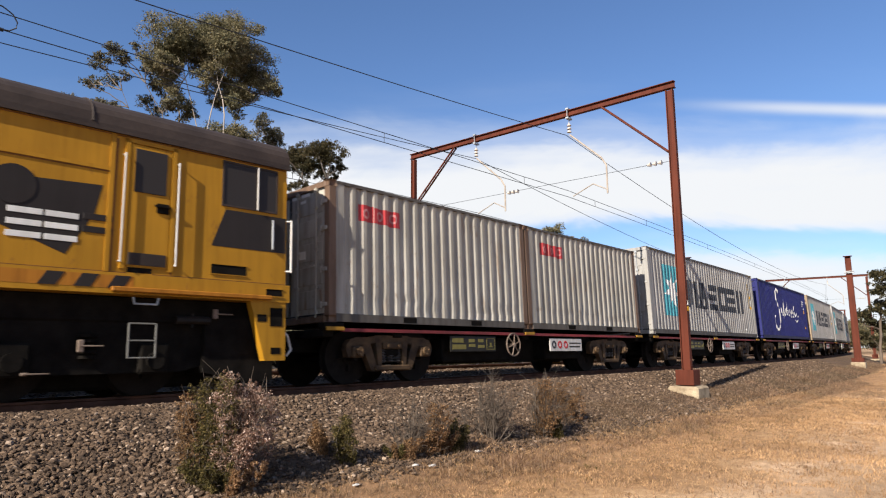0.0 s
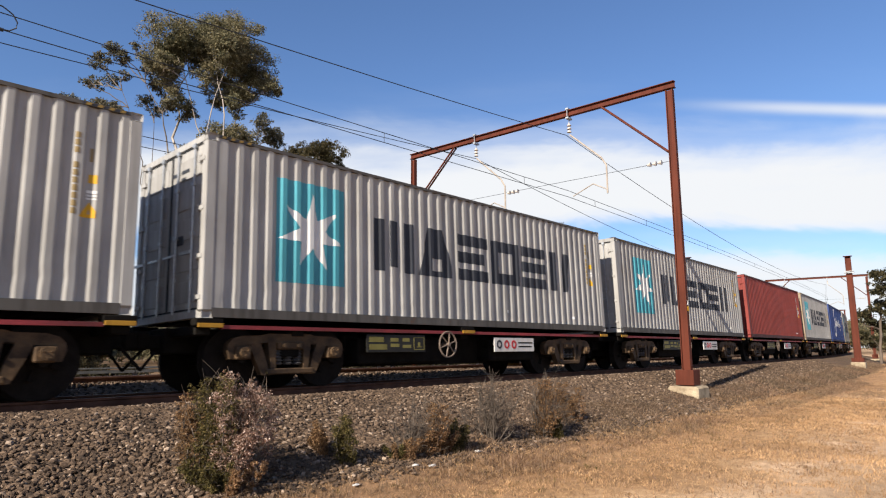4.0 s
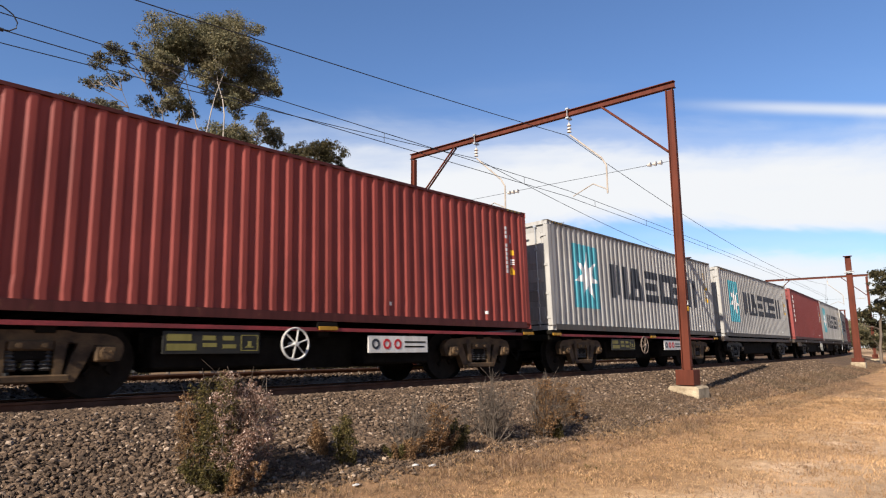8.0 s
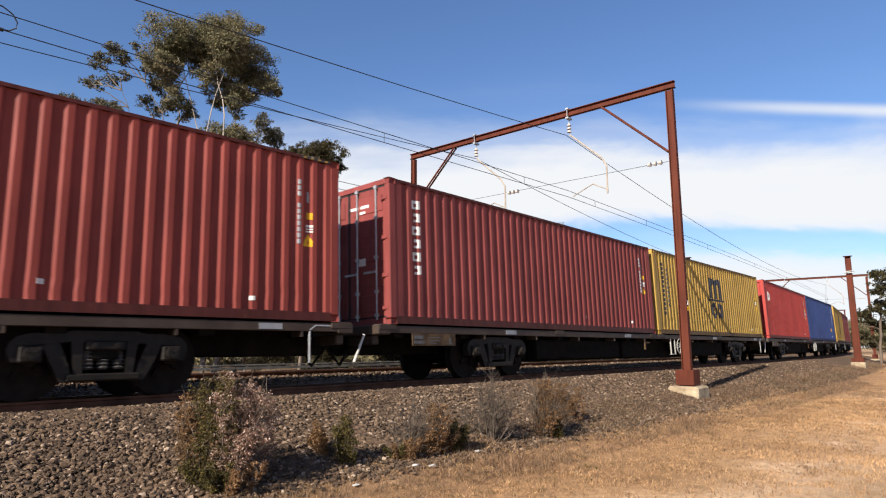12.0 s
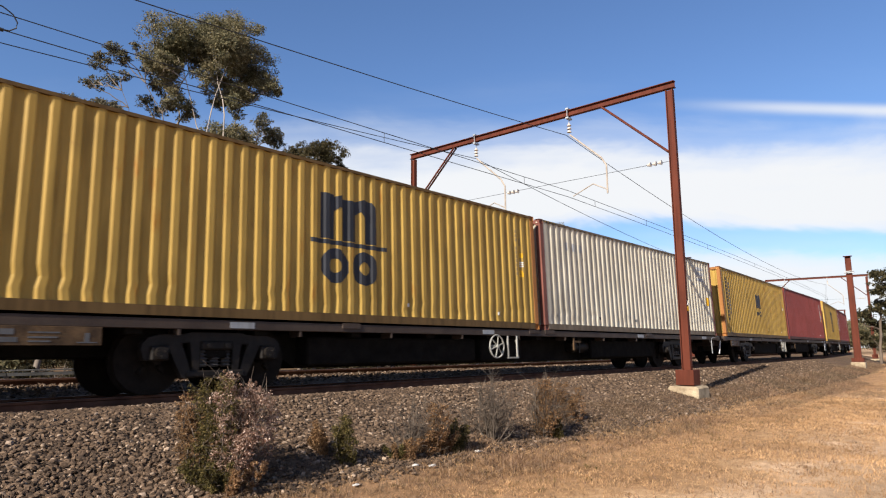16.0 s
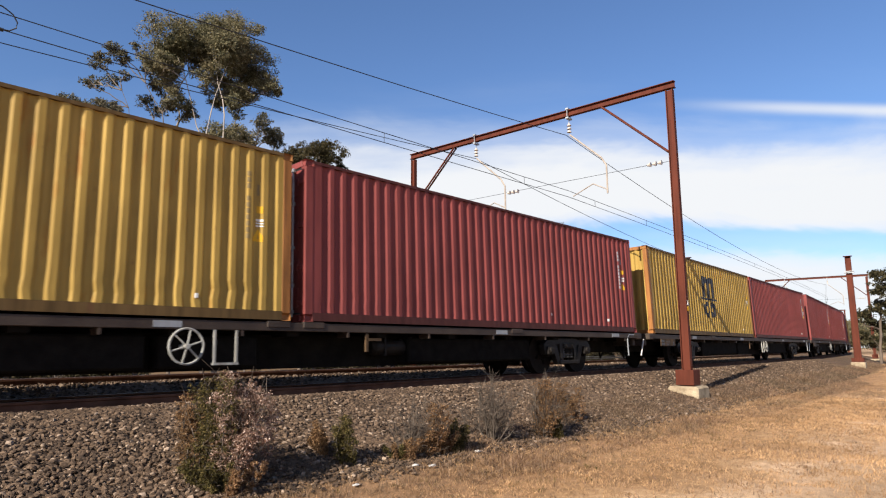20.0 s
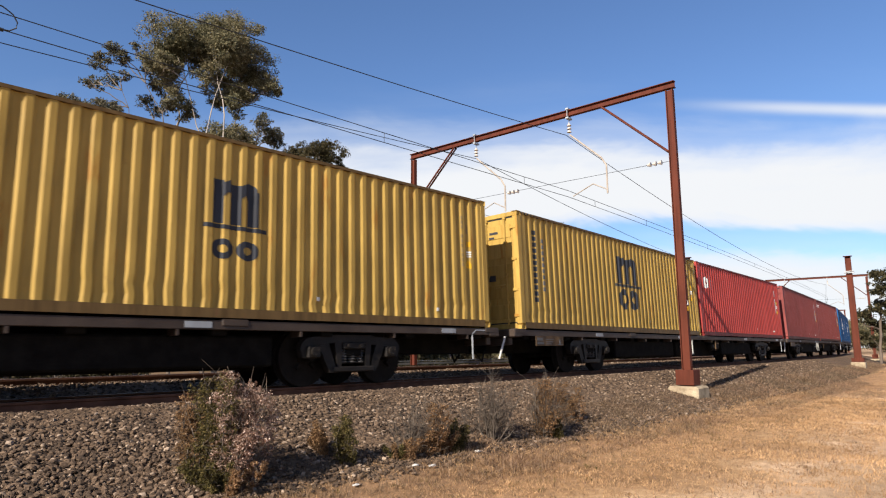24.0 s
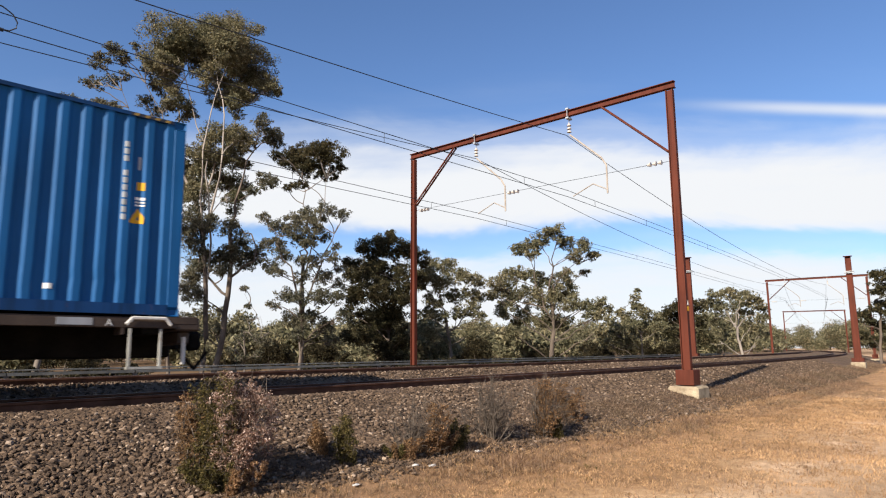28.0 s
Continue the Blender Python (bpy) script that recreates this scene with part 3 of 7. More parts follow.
# ---- wires ----
def wire_part(name, pts, r, parent, sides=5):
    bm = bmesh.new()
    rings = []
    for i, p in enumerate(pts):
        d = (pts[min(i + 1, len(pts) - 1)] - pts[max(i - 1, 0)]).normalized()
        q = d.to_track_quat("Z", "Y").to_matrix()
        rings.append([bm.verts.new(p + q @ Vector((r * math.cos(k * 2 * math.pi / sides), r * math.sin(k * 2 * math.pi / sides), 0))) for k in range(sides)])
    for a, b in zip(rings, rings[1:]):
        for k in range(sides):
            bm.faces.new((a[k], a[(k + 1) % sides], b[(k + 1) % sides], b[k]))
    return part(name, bm, parent, material=WIRE)


def chord_point(s0, s1, l, f):
    return on_track(s0, l).lerp(on_track(s1, l), f)


SPANS = [(-40.0, 17.3), (17.3, 74.4), (74.4, 138.0)]


def overhead_wires(centre, label, spans, top=7.38):
    """spans: the messenger's sag and fall, and the contact wire's height, rise and bow, span by span."""
    t = thing("overhead_wires", label, "overhead wire", kind="structure")
    for (a, b), (sag, fall, contact, rise, bow) in zip(SPANS, spans):
        def high(f):
            return chord_point(a, b, centre, f) + Vector((0, 0, top - fall * f - sag * 4 * f * (1 - f)))

        def low(f, up=0.0):
            return chord_point(a, b, centre, f) + Vector((0, 0, contact + rise * f + bow * 4 * f * (1 - f) + up))
        wire_part("messenger_wire", [high(f) for f in np.linspace(0, 1, 17)], 0.011, t)
        gap = 0.25 if a < 0 else 0.0
        wire_part("auxiliary_wire", [low(f, 0.2 + gap * (1 - f)) for f in np.linspace(0, 1, 13)], 0.009, t)
        wire_part("contact_wire", [low(f) for f in np.linspace(0, 1, 13)], 0.009, t)
        for f in (0.22, 0.48, 0.69, 0.866, 0.96) if a < 0 else (0.035, 0.12, 0.27, 0.45, 0.63, 0.81, 0.95):
            wire_part("dropper", [low(f), low(f, 0.2 + gap * (1 - f))], 0.008, t, 4)
        top = top - fall


overhead_wires(NEAR + 0.07, "messenger and contact wires strung over the near track", ((0.92, 0.0, 5.79, -0.43, 0.0), (0.9, 0.55, 5.36, 0.1, 0.2), (1.0, 0.2, 5.4, 0, 0)))
jumper = thing("jumper_wire", "short curled jumper wire between two overhead wires", "overhead wire")
wire_part("loop", [chord_point(-40.0, 17.3, NEAR + 0.07, f) + Vector((0, 0, z)) for f, z in ((0.7285, 5.86), (0.7315, 5.85), (0.7340, 5.77), (0.7352, 5.66), (0.7350, 5.56), (0.7335, 5.49), (0.7312, 5.475))], 0.011, jumper)
wire_part("clamp", [chord_point(-40.0, 17.3, NEAR + 0.07, f) + Vector((0, 0, 5.475)) for f in (0.7304, 0.7322)], 0.03, jumper, 8)
overhead_wires(FAR - 0.05, "messenger and contact wires strung over the far track", ((0.76, 0.0, 5.5, -0.3, 0.0), (1.0, 0.45, 5.2, 0.2, 0.12), (1.0, 0.2, 5.3, 0, 0)))


# ================= trees and bushes =================
def leaf_material(name, dark, mid, light):
    m, n, l, b = shader(name, 0.7, 0, 0.12)
    g = n.new("ShaderNodeNewGeometry")
    r = n.new("ShaderNodeValToRGB")
    r.color_ramp.elements[0].color = (*dark, 1)
    r.color_ramp.elements[1].color = (*light, 1)
    r.color_ramp.elements.new(0.6).color = (*mid, 1)
    l.new(g.outputs["Random Per Island"], r.inputs[0])
    _, v = noise_ramp(n, l, 0.5, [(0.3, (0.75, 0.8, 0.75)), (0.7, (1.2, 1.1, 1.05))])
    mx = n.new("ShaderNodeMixRGB")
    mx.blend_type, mx.inputs[0].default_value = "MULTIPLY", 1.0
    l.new(r.outputs[0], mx.inputs[1])
    l.new(v.outputs[0], mx.inputs[2])
    l.new(mx.outputs[0], b.inputs["Base Color"])
    tr = n.new("ShaderNodeBsdfTranslucent")
    l.new(mx.outputs[0], tr.inputs["Color"])
    both = n.new("ShaderNodeMixShader")
    both.inputs[0].default_value = 0.35
    l.new(b.outputs[0], both.inputs[1])
    l.new(tr.outputs[0], both.inputs[2])
    l.new(both.outputs[0], n["Material Output"].inputs[0])
    return m


GUM = leaf_material("olive_gum_leaves", (0.078, 0.075, 0.045), (0.165, 0.15, 0.088), (0.33, 0.29, 0.18))
GUM_GREY = leaf_material("grey_green_gum_leaves", (0.055, 0.056, 0.04), (0.115, 0.108, 0.074), (0.22, 0.198, 0.135))
GUM_DARK = leaf_material("dark_green_gum_leaves", (0.024, 0.024, 0.013), (0.055, 0.050, 0.026), (0.13, 0.105, 0.055))
BUSH_GREEN = leaf_material("dull_green_bush_leaves", (0.016, 0.015, 0.009), (0.038, 0.032, 0.017), (0.085, 0.066, 0.036))
BARK = grainy("smooth_gum_bark", (0.09, 0.068, 0.052), (0.24, 0.20, 0.165), 1.2, 14, 0.85, stretchv=(1, 1, 0.35))
BARK_DARK = grainy("rough_dark_bark", (0.06, 0.045, 0.035), (0.17, 0.13, 0.10), 2.0, 18, 0.9, stretchv=(1, 1, 0.3))
BARK_PALE = grainy("white_gum_bark", (0.17, 0.135, 0.11), (0.40, 0.345, 0.29), 1.2, 14, 0.8, stretchv=(1, 1, 0.35))


def leaves_mesh(name, clumps, fill, size, seed, material, flat=0.8):
    """Narrow hanging leaves in small puffs that make up clumps (x, y, z, r); fill sets how thick they grow."""
    rng = np.random.default_rng(seed)
    allv = []
    for cx, cy, cz, r in clumps:
        puffs = int(20 + 12 * r)
        d = rng.normal(size=(puffs, 3))
        d /= np.linalg.norm(d, axis=1)[:, None]
        pc = np.array([cx, cy, cz]) + d * r * rng.uniform(0.05, 1.0, (puffs, 1)) ** 0.5 * 0.88 * np.array([1, 1, flat])
        per = max(8, int(fill * (r / size) ** 2 / puffs))
        q = rng.normal(size=(puffs, per, 3))
        q /= np.linalg.norm(q, axis=2)[:, :, None]
        q *= rng.uniform(0.15, 1.0, (puffs, per, 1)) ** 0.55 * (r * rng.uniform(0.2, 0.38, (puffs, 1, 1)))
        allv.append((pc[:, None] + q * np.array([1, 1, 0.72])).reshape(-1, 3))
    p = np.concatenate(allv)
    n = len(p)
    ln = size * rng.uniform(0.6, 1.5, (n, 1))
    wd = ln * rng.uniform(0.35, 0.65, (n, 1))
    down = rng.normal(size=(n, 3)) * np.array([0.9, 0.9, 0.6]) + np.array([0, 0, -0.6])
    down /= np.linalg.norm(down, axis=1)[:, None]
    side = np.cross(down, rng.normal(size=(n, 3)))
    side /= np.linalg.norm(side, axis=1)[:, None] + 1e-9
    v = np.stack([p - side * wd * 0.5, p + side * wd * 0.5, p + down * ln], 1).reshape(-1, 3)
    me = bpy.data.meshes.new(name)
    me.from_pydata(v.tolist(), [], np.arange(n * 3).reshape(-1, 3).tolist())
    me.materials.append(material)
    return me


def limb(bm, pts, r0, r1, sides=7):
    rings = []
    n = len(pts)
    for i, p in enumerate(pts):
        d = (pts[min(i + 1, n - 1)] - pts[max(i - 1, 0)]).normalized()
        q = d.to_track_quat("Z", "Y").to_matrix()
        r = r0 + (r1 - r0) * i / (n - 1)
        rings.append([bm.verts.new(p + q @ Vector((r * math.cos(k * 2 * math.pi / sides), r * math.sin(k * 2 * math.pi / sides), 0))) for k in range(sides)])
    for a, b in zip(rings, rings[1:]):
        for k in range(sides):
            f = bm.faces.new((a[k], a[(k + 1) % sides], b[(k + 1) % sides], b[k]))
            f.smooth = True
    return rings


def bent(a, b, rng, amount, n=6, wobble=0.22):
    pts = []
    off = Vector(rng.normal(size=3)) * amount
    for i in range(n + 1):
        f = i / n
        w = math.sin(f * math.pi)
        pts.append(a.lerp(b, f) + off * w + Vector(rng.normal(size=3)) * amount * wobble * w)
    return pts


def gum_tree(label, x, y, rz, clumps, seed, leaf, bark, girth, fill=50, size=0.1, twigs=4, foot=None, stems=1, behind=0.0, depth=1.1, spread=1.44):
    rng = np.random.default_rng(seed)
    s, l = lateral(x, y)
    z0 = profile(l) - 0.1
    t = thing("gum_tree", label, "tree", "gum trees beyond the railway", m=pose(x, y, 0, 0, 0, rz))
    full = [(cx, float(rng.uniform(-1, 1)) * (depth + 0.4 * r) + behind, cz, r * spread) for cx, cz, r in clumps]
    for cx, cy, cz, r in list(full):
        if r > 0.55:
            d = rng.normal(size=3)
            d *= r * 0.85 / np.linalg.norm(d)
            full.append((cx + float(d[0]), cy + float(d[1]) + 0.4, max(0.5, cz + float(d[2]) * 0.7), r * 0.5))
    top = max(full[:len(clumps)], key=lambda c: c[2])
    fork = Vector((top[0] * 0.35, 0, max(1.5, top[2] * 0.42)))
    bm = bmesh.new()
    trunk = bent(Vector((0, 0, z0)), fork, rng, 0.18, 7)
    limb(bm, trunk, girth, girth * 0.72, 10)
    part("trunk", bm, t, material=foot or bark)
    heads = [top]
    for c in sorted(full[:len(clumps)], key=lambda c: -c[2]):
        if len(heads) < stems and all(abs(c[0] - h[0]) > 0.9 for h in heads):
            heads.append(c)
    spine = list(trunk)
    for k, c in enumerate(heads):
        bm = bmesh.new()
        lead = bent(trunk[-1 - k] if k < 4 else fork, fork.lerp(Vector((c[0], c[1], c[2])), 0.88), rng, 0.6, 10, 0.22)
        limb(bm, lead, girth * (0.72 if k == 0 else 0.45), girth * 0.1, 8)
        part("leader", bm, t, material=bark)
        spine += lead[1:-1]
    for cx, cy, cz, r in full[:len(clumps)]:
        aim = Vector((cx, cy, cz))
        bm = bmesh.new()
        src = min(spine, key=lambda p: (p - aim).length + 2.2 * max(0, p.z - aim.z + 0.9 * (aim - p).length * 0.5))
        g = girth * 0.30 * max(0.3, 1 - src.z / (top[2] + 4))
        limb(bm, bent(src, aim, rng, min(0.35, 0.07 * (aim - src).length), 6), max(0.03, g), 0.014, 6)
        for _ in range(twigs):
            e = aim + Vector(rng.uniform(-1, 1, 3)) * r * 0.6
            limb(bm, bent(aim.lerp(src, 0.3), e, rng, 0.1 * r, 4), 0.022, 0.007, 4)
        part("limb", bm, t, material=bark)
    part("crown", leaves_mesh("crown", full, fill, size, seed + 50, leaf), t, "airy crown of narrow hanging leaves")
    return t


gum_tree("grey-green gum tree with loose foliage down to the ground", 7.1, 29.1, -13.8,
         [(-0.3, 8.2, 0.42), (0.2, 8.1, 0.37), (-0.6, 7.5, 0.41), (-0.1, 7.3, 0.46), (0.4, 7.4, 0.33), (-0.4, 6.6, 0.41), (0.2, 6.3, 0.41), (-0.7, 5.7, 0.36), (-0.1, 5.4, 0.41), (0.5, 5.3, 0.32), (-0.5, 4.5, 0.4), (0.1, 4.3, 0.41), (-0.2, 3.4, 0.4), (0.4, 3.6, 0.32), (-0.5, 2.7, 0.4), (0.1, 2.4, 0.45), (0.7, 2.5, 0.32), (-0.3, 1.6, 0.4), (0.5, 1.4, 0.36), (0.5, 10.9, 0.36), (0.3, 10.5, 0.28), (1.0, 10.5, 0.38), (1.7, 10.8, 0.39), (0.6, 9.8, 0.33), (1.1, 9.7, 0.33)],
         100, GUM_GREY, BARK, 0.12, 30, 0.09, stems=2, spread=1.95)
gum_tree("tall gum tree with a domed crown and pale bare limbs", 15.1, 31.5, -25.6,
         [(-1.2, 18.1, 0.86), (-2.2, 17.5, 0.85), (-2.9, 16.6, 0.66), (-0.2, 18.1, 0.87), (0.9, 17.9, 0.88), (1.8, 17.2, 0.79), (2.3, 16.4, 0.63), (2.8, 15.4, 0.44), (1.6, 16.0, 0.69), (0.6, 16.6, 0.78), (-0.4, 17.0, 0.68), (-1.6, 17.1, 0.61), (-2.4, 15.9, 0.51), (-3.0, 15.5, 0.42), (0.4, 15.3, 0.58), (1.4, 14.9, 0.5), (-0.5, 15.5, 0.43), (1.0, 14.1, 0.4), (-2.5, 14.9, 0.45), (-2.1, 14.0, 0.42), (-1.4, 13.5, 0.39), (0.6, 12.1, 0.73), (1.4, 11.9, 0.52), (0.1, 11.3, 0.54), (-0.9, 10.9, 0.66), (-0.3, 10.2, 0.66), (-1.1, 9.5, 0.65), (1.0, 11.0, 0.46), (1.4, 9.9, 0.52), (0.8, 10.0, 0.36), (-0.7, 8.7, 0.53), (1.2, 9.0, 0.39)],
         101, GUM, BARK_PALE, 0.14, 26, 0.105, foot=BARK_DARK, stems=5, behind=0.8, spread=2.05)
gum_tree("dark-trunked gum tree with hanging sprays under a taller tree", 15.6, 31.3, -26.4,
         [(1.9, 12.9, 0.34), (2.4, 12.6, 0.47), (2.8, 12.3, 0.41), (2.2, 9.6, 0.4), (2.6, 9.9, 0.25), (1.7, 9.1, 0.27), (0.7, 8.2, 0.3), (-1.4, 7.5, 0.7), (-1.7, 6.9, 0.52), (-0.7, 7.1, 0.47), (0.5, 6.9, 0.42), (-1.0, 6.1, 0.47), (1.3, 6.4, 0.54), (0.7, 5.7, 0.56), (-0.1, 5.3, 0.59), (1.6, 5.4, 0.48), (2.1, 6.0, 0.36), (0.2, 4.7, 0.35), (-1.1, 5.0, 0.52), (-1.4, 4.1, 0.52), (0.1, 1.7, 0.32), (-1.1, 3.4, 0.38), (-1.4, 2.2, 0.46)],
         102, GUM_GREY, BARK_DARK, 0.16, 22, 0.105, stems=3, spread=1.75)
gum_tree("slim gum tree with a thin open crown", 14.2, 33.1, -23.2,
         [(-4.2, 15.5, 0.44), (-3.6, 16.2, 0.42), (-3.2, 15.8, 0.39), (-4.5, 14.8, 0.38), (-3.7, 15.1, 0.36), (-2.6, 16.4, 0.24), (-3.0, 14.9, 0.27), (-2.0, 14.0, 0.39), (-1.3, 13.6, 0.39), (-1.6, 14.8, 0.21), (-1.8, 15.6, 0.37), (-4.0, 13.5, 0.32), (-3.4, 13.3, 0.33), (-5.1, 13.4, 0.23), (-4.8, 14.3, 0.23), (-0.8, 13.5, 0.34)],
         103, GUM_GREY, BARK, 0.09, 22, 0.108, foot=BARK_DARK, stems=3)
gum_tree("slender gum tree with one dense dark crown", 19.0, 28.4, -33.8,
         [(-1.0, 11.2, 0.55), (-0.3, 11.4, 0.55), (0.5, 11.1, 0.61), (1.2, 11.0, 0.62), (1.7, 10.5, 0.37), (-0.4, 10.7, 0.55), (0.3, 10.5, 0.55), (-1.6, 11.0, 0.33), (1.1, 10.2, 0.4), (-0.7, 9.6, 0.27), (-0.2, 9.2, 0.27), (-1.0, 9.3, 0.21)],
         104, GUM_DARK, BARK, 0.09, 34, 0.103, stems=2, spread=1.4)
gum_tree("thin half-bare gum sapling with a few leaves", 15.0, 27.1, -29.0,
         [(0.2, 1.4, 0.36), (-0.3, 1.1, 0.28), (0.6, 1.1, 0.29), (0.1, 2.7, 0.18), (-0.1, 3.5, 0.16), (0.9, 1.0, 0.29), (-0.5, 0.7, 0.28), (-0.1, 0.4, 0.31), (0.6, 0.5, 0.29)],
         105, GUM_GREY, BARK, 0.04, 14, 0.093, stems=3, depth=0.4, spread=1.3)
gum_tree("spreading gum tree with dark trunk and patchy foliage", 18.2, 27.5, -33.4,
         [(0.3, 7.7, 0.55), (1.1, 7.6, 0.44), (2.0, 7.4, 0.35), (-0.4, 7.2, 0.46), (-1.3, 7.1, 0.4), (-1.8, 7.2, 0.29), (0.5, 7.0, 0.5), (-0.5, 6.5, 0.55), (-1.3, 6.0, 0.49), (0.3, 6.1, 0.49), (1.1, 6.5, 0.32), (1.7, 5.8, 0.23), (-1.6, 5.0, 0.4), (-0.9, 5.3, 0.43), (0.4, 5.0, 0.49), (1.4, 5.2, 0.38), (2.0, 4.9, 0.29), (-0.0, 4.3, 0.37), (1.1, 4.3, 0.43), (2.0, 4.1, 0.32), (-1.1, 4.4, 0.34), (-0.8, 3.4, 0.34), (-1.3, 2.9, 0.28), (0.0, 3.2, 0.48), (0.9, 3.2, 0.49), (1.7, 3.2, 0.35), (-0.4, 2.3, 0.48), (0.5, 2.2, 0.48), (1.3, 1.9, 0.43), (2.1, 2.3, 0.35), (-0.2, 1.5, 0.37), (1.7, 1.2, 0.34)],
         106, GUM_GREY, BARK_DARK, 0.13, 22, 0.099, stems=3)
gum_tree("dense dark green gum tree with a rounded crown", 26.4, 30.0, -41.3,
         [(-1.0, 6.9, 0.93), (0.1, 7.1, 0.82), (1.0, 6.9, 0.64), (-2.0, 6.0, 0.71), (1.8, 6.4, 0.64), (-2.2, 5.1, 0.56), (-1.2, 5.5, 0.85), (0.1, 5.5, 0.85), (1.1, 5.1, 0.71), (1.8, 4.8, 0.5), (-2.4, 4.1, 0.56), (-1.5, 4.1, 0.84), (-0.3, 4.1, 0.92), (0.8, 3.7, 0.78), (-2.5, 3.0, 0.49), (-1.7, 2.7, 0.77), (-0.6, 2.7, 0.84), (0.4, 2.5, 0.77), (-1.6, 1.5, 0.7), (-0.2, 1.3, 0.77), (0.8, 1.3, 0.56), (-2.7, 1.6, 0.42)],
         107, GUM_DARK, BARK_DARK, 0.16, 34, 0.12, stems=2, depth=1.6)
gum_tree("broad olive gum tree with thin leaning stems", 30.7, 28.7, -46.9,
         [(-1.3, 6.3, 0.6), (-0.5, 6.1, 0.6), (-1.6, 5.4, 0.6), (0.3, 5.4, 0.6), (-0.7, 5.0, 0.67), (1.2, 5.2, 0.52), (1.9, 5.0, 0.37), (1.9, 4.2, 0.37), (1.2, 4.2, 0.56), (0.1, 4.1, 0.56), (-1.2, 3.9, 0.63), (1.5, 3.3, 0.48), (0.4, 3.1, 0.52), (-0.7, 2.8, 0.48), (-1.8, 3.0, 0.56), (1.9, 2.8, 0.3), (-1.4, 1.7, 0.48), (1.2, 1.7, 0.55), (-0.4, 1.1, 0.37)],
         108, GUM, BARK, 0.12, 26, 0.126, stems=4)
gum_tree("olive-brown gum tree with a forked flat-topped crown", 37.0, 25.5, -55.4,
         [(-2.0, 7.7, 0.44), (-1.4, 8.1, 0.56), (-0.4, 8.4, 0.6), (0.8, 8.6, 0.64), (1.5, 8.0, 0.48), (-1.0, 7.2, 0.4), (2.5, 7.5, 0.55), (3.1, 7.1, 0.39), (1.9, 7.1, 0.47), (2.7, 6.1, 0.31), (1.5, 6.0, 0.47), (-2.7, 5.7, 0.64), (-1.6, 6.0, 0.56), (-3.5, 5.1, 0.56), (-0.5, 5.6, 0.63), (0.7, 5.2, 0.71), (1.6, 4.6, 0.55), (-3.9, 4.3, 0.4), (-2.7, 4.5, 0.79), (-1.1, 4.4, 0.83), (0.3, 4.0, 0.75), (1.6, 3.6, 0.55), (2.7, 3.6, 0.54), (3.7, 3.8, 0.54), (4.2, 3.4, 0.31), (3.1, 2.8, 0.5), (-3.1, 3.3, 0.59), (-1.7, 3.1, 0.75), (-0.3, 2.9, 0.74), (1.0, 2.6, 0.62), (-2.5, 1.7, 0.55), (3.4, 1.8, 0.42)],
         109, GUM, BARK_DARK, 0.17, 30, 0.135, stems=3, depth=1.5)
gum_tree("young pointed gum tree in a thicket", 49.2, 24.8, -63.2,
         [(-0.2, 5.5, 0.23), (-0.3, 4.9, 0.37), (-0.3, 4.2, 0.47), (-1.2, 3.5, 0.56), (0.3, 3.5, 0.56), (1.2, 3.2, 0.46), (-1.1, 2.4, 0.79), (0.3, 2.3, 0.78), (1.3, 2.3, 0.55), (-1.3, 1.3, 0.65), (1.3, 1.2, 0.55), (-2.3, 1.9, 0.56), (-3.0, 1.2, 0.47)],
         110, GUM, BARK, 0.09, 32, 0.165, stems=3)
gum_tree("dark round-crowned gum tree in a thicket", 60.6, 26.1, -66.7,
         [(-1.0, 4.5, 0.66), (0.3, 5.0, 0.71), (-1.8, 3.7, 0.66), (1.5, 4.7, 0.7), (-0.5, 3.4, 0.87), (1.0, 3.1, 0.86), (-1.4, 2.0, 0.82), (0.4, 1.6, 0.81), (1.6, 1.6, 0.7)],
         111, GUM_DARK, BARK_DARK, 0.14, 32, 0.198, stems=2)
gum_tree("gum tree with bare white limbs under its crown", 70.0, 24.1, -71.0,
         [(-2.3, 6.3, 0.72), (-1.1, 6.6, 0.78), (-0.1, 6.2, 0.77), (1.0, 5.8, 0.77), (1.7, 5.2, 0.65), (2.3, 4.7, 0.47), (-2.9, 5.4, 0.73), (-1.8, 5.1, 0.72), (-0.4, 5.1, 0.6), (0.7, 4.4, 0.59), (1.9, 3.8, 0.53), (-3.0, 3.9, 0.72), (1.0, 3.0, 0.7), (1.8, 2.1, 0.58), (-2.8, 1.7, 0.72), (1.5, 1.1, 0.52)],
         112, GUM, BARK_PALE, 0.14, 28, 0.222, stems=6, behind=1.6)
gum_tree("dark gum tree beside the dirt road", 65.0, 11.3, -80.1,
         [(0.7, 6.6, 0.73), (0.2, 5.6, 0.58), (-0.1, 3.9, 0.44), (0.7, 4.1, 0.62), (-0.6, 3.0, 0.58), (0.2, 2.5, 0.67), (-1.0, 3.6, 0.44), (1.4, 5.1, 0.76), (-1.0, 1.7, 0.49), (-0.1, 1.2, 0.58), (1.4, 3.2, 0.76)],
         113, GUM_DARK, BARK_DARK, 0.14, 32, 0.198, stems=2)


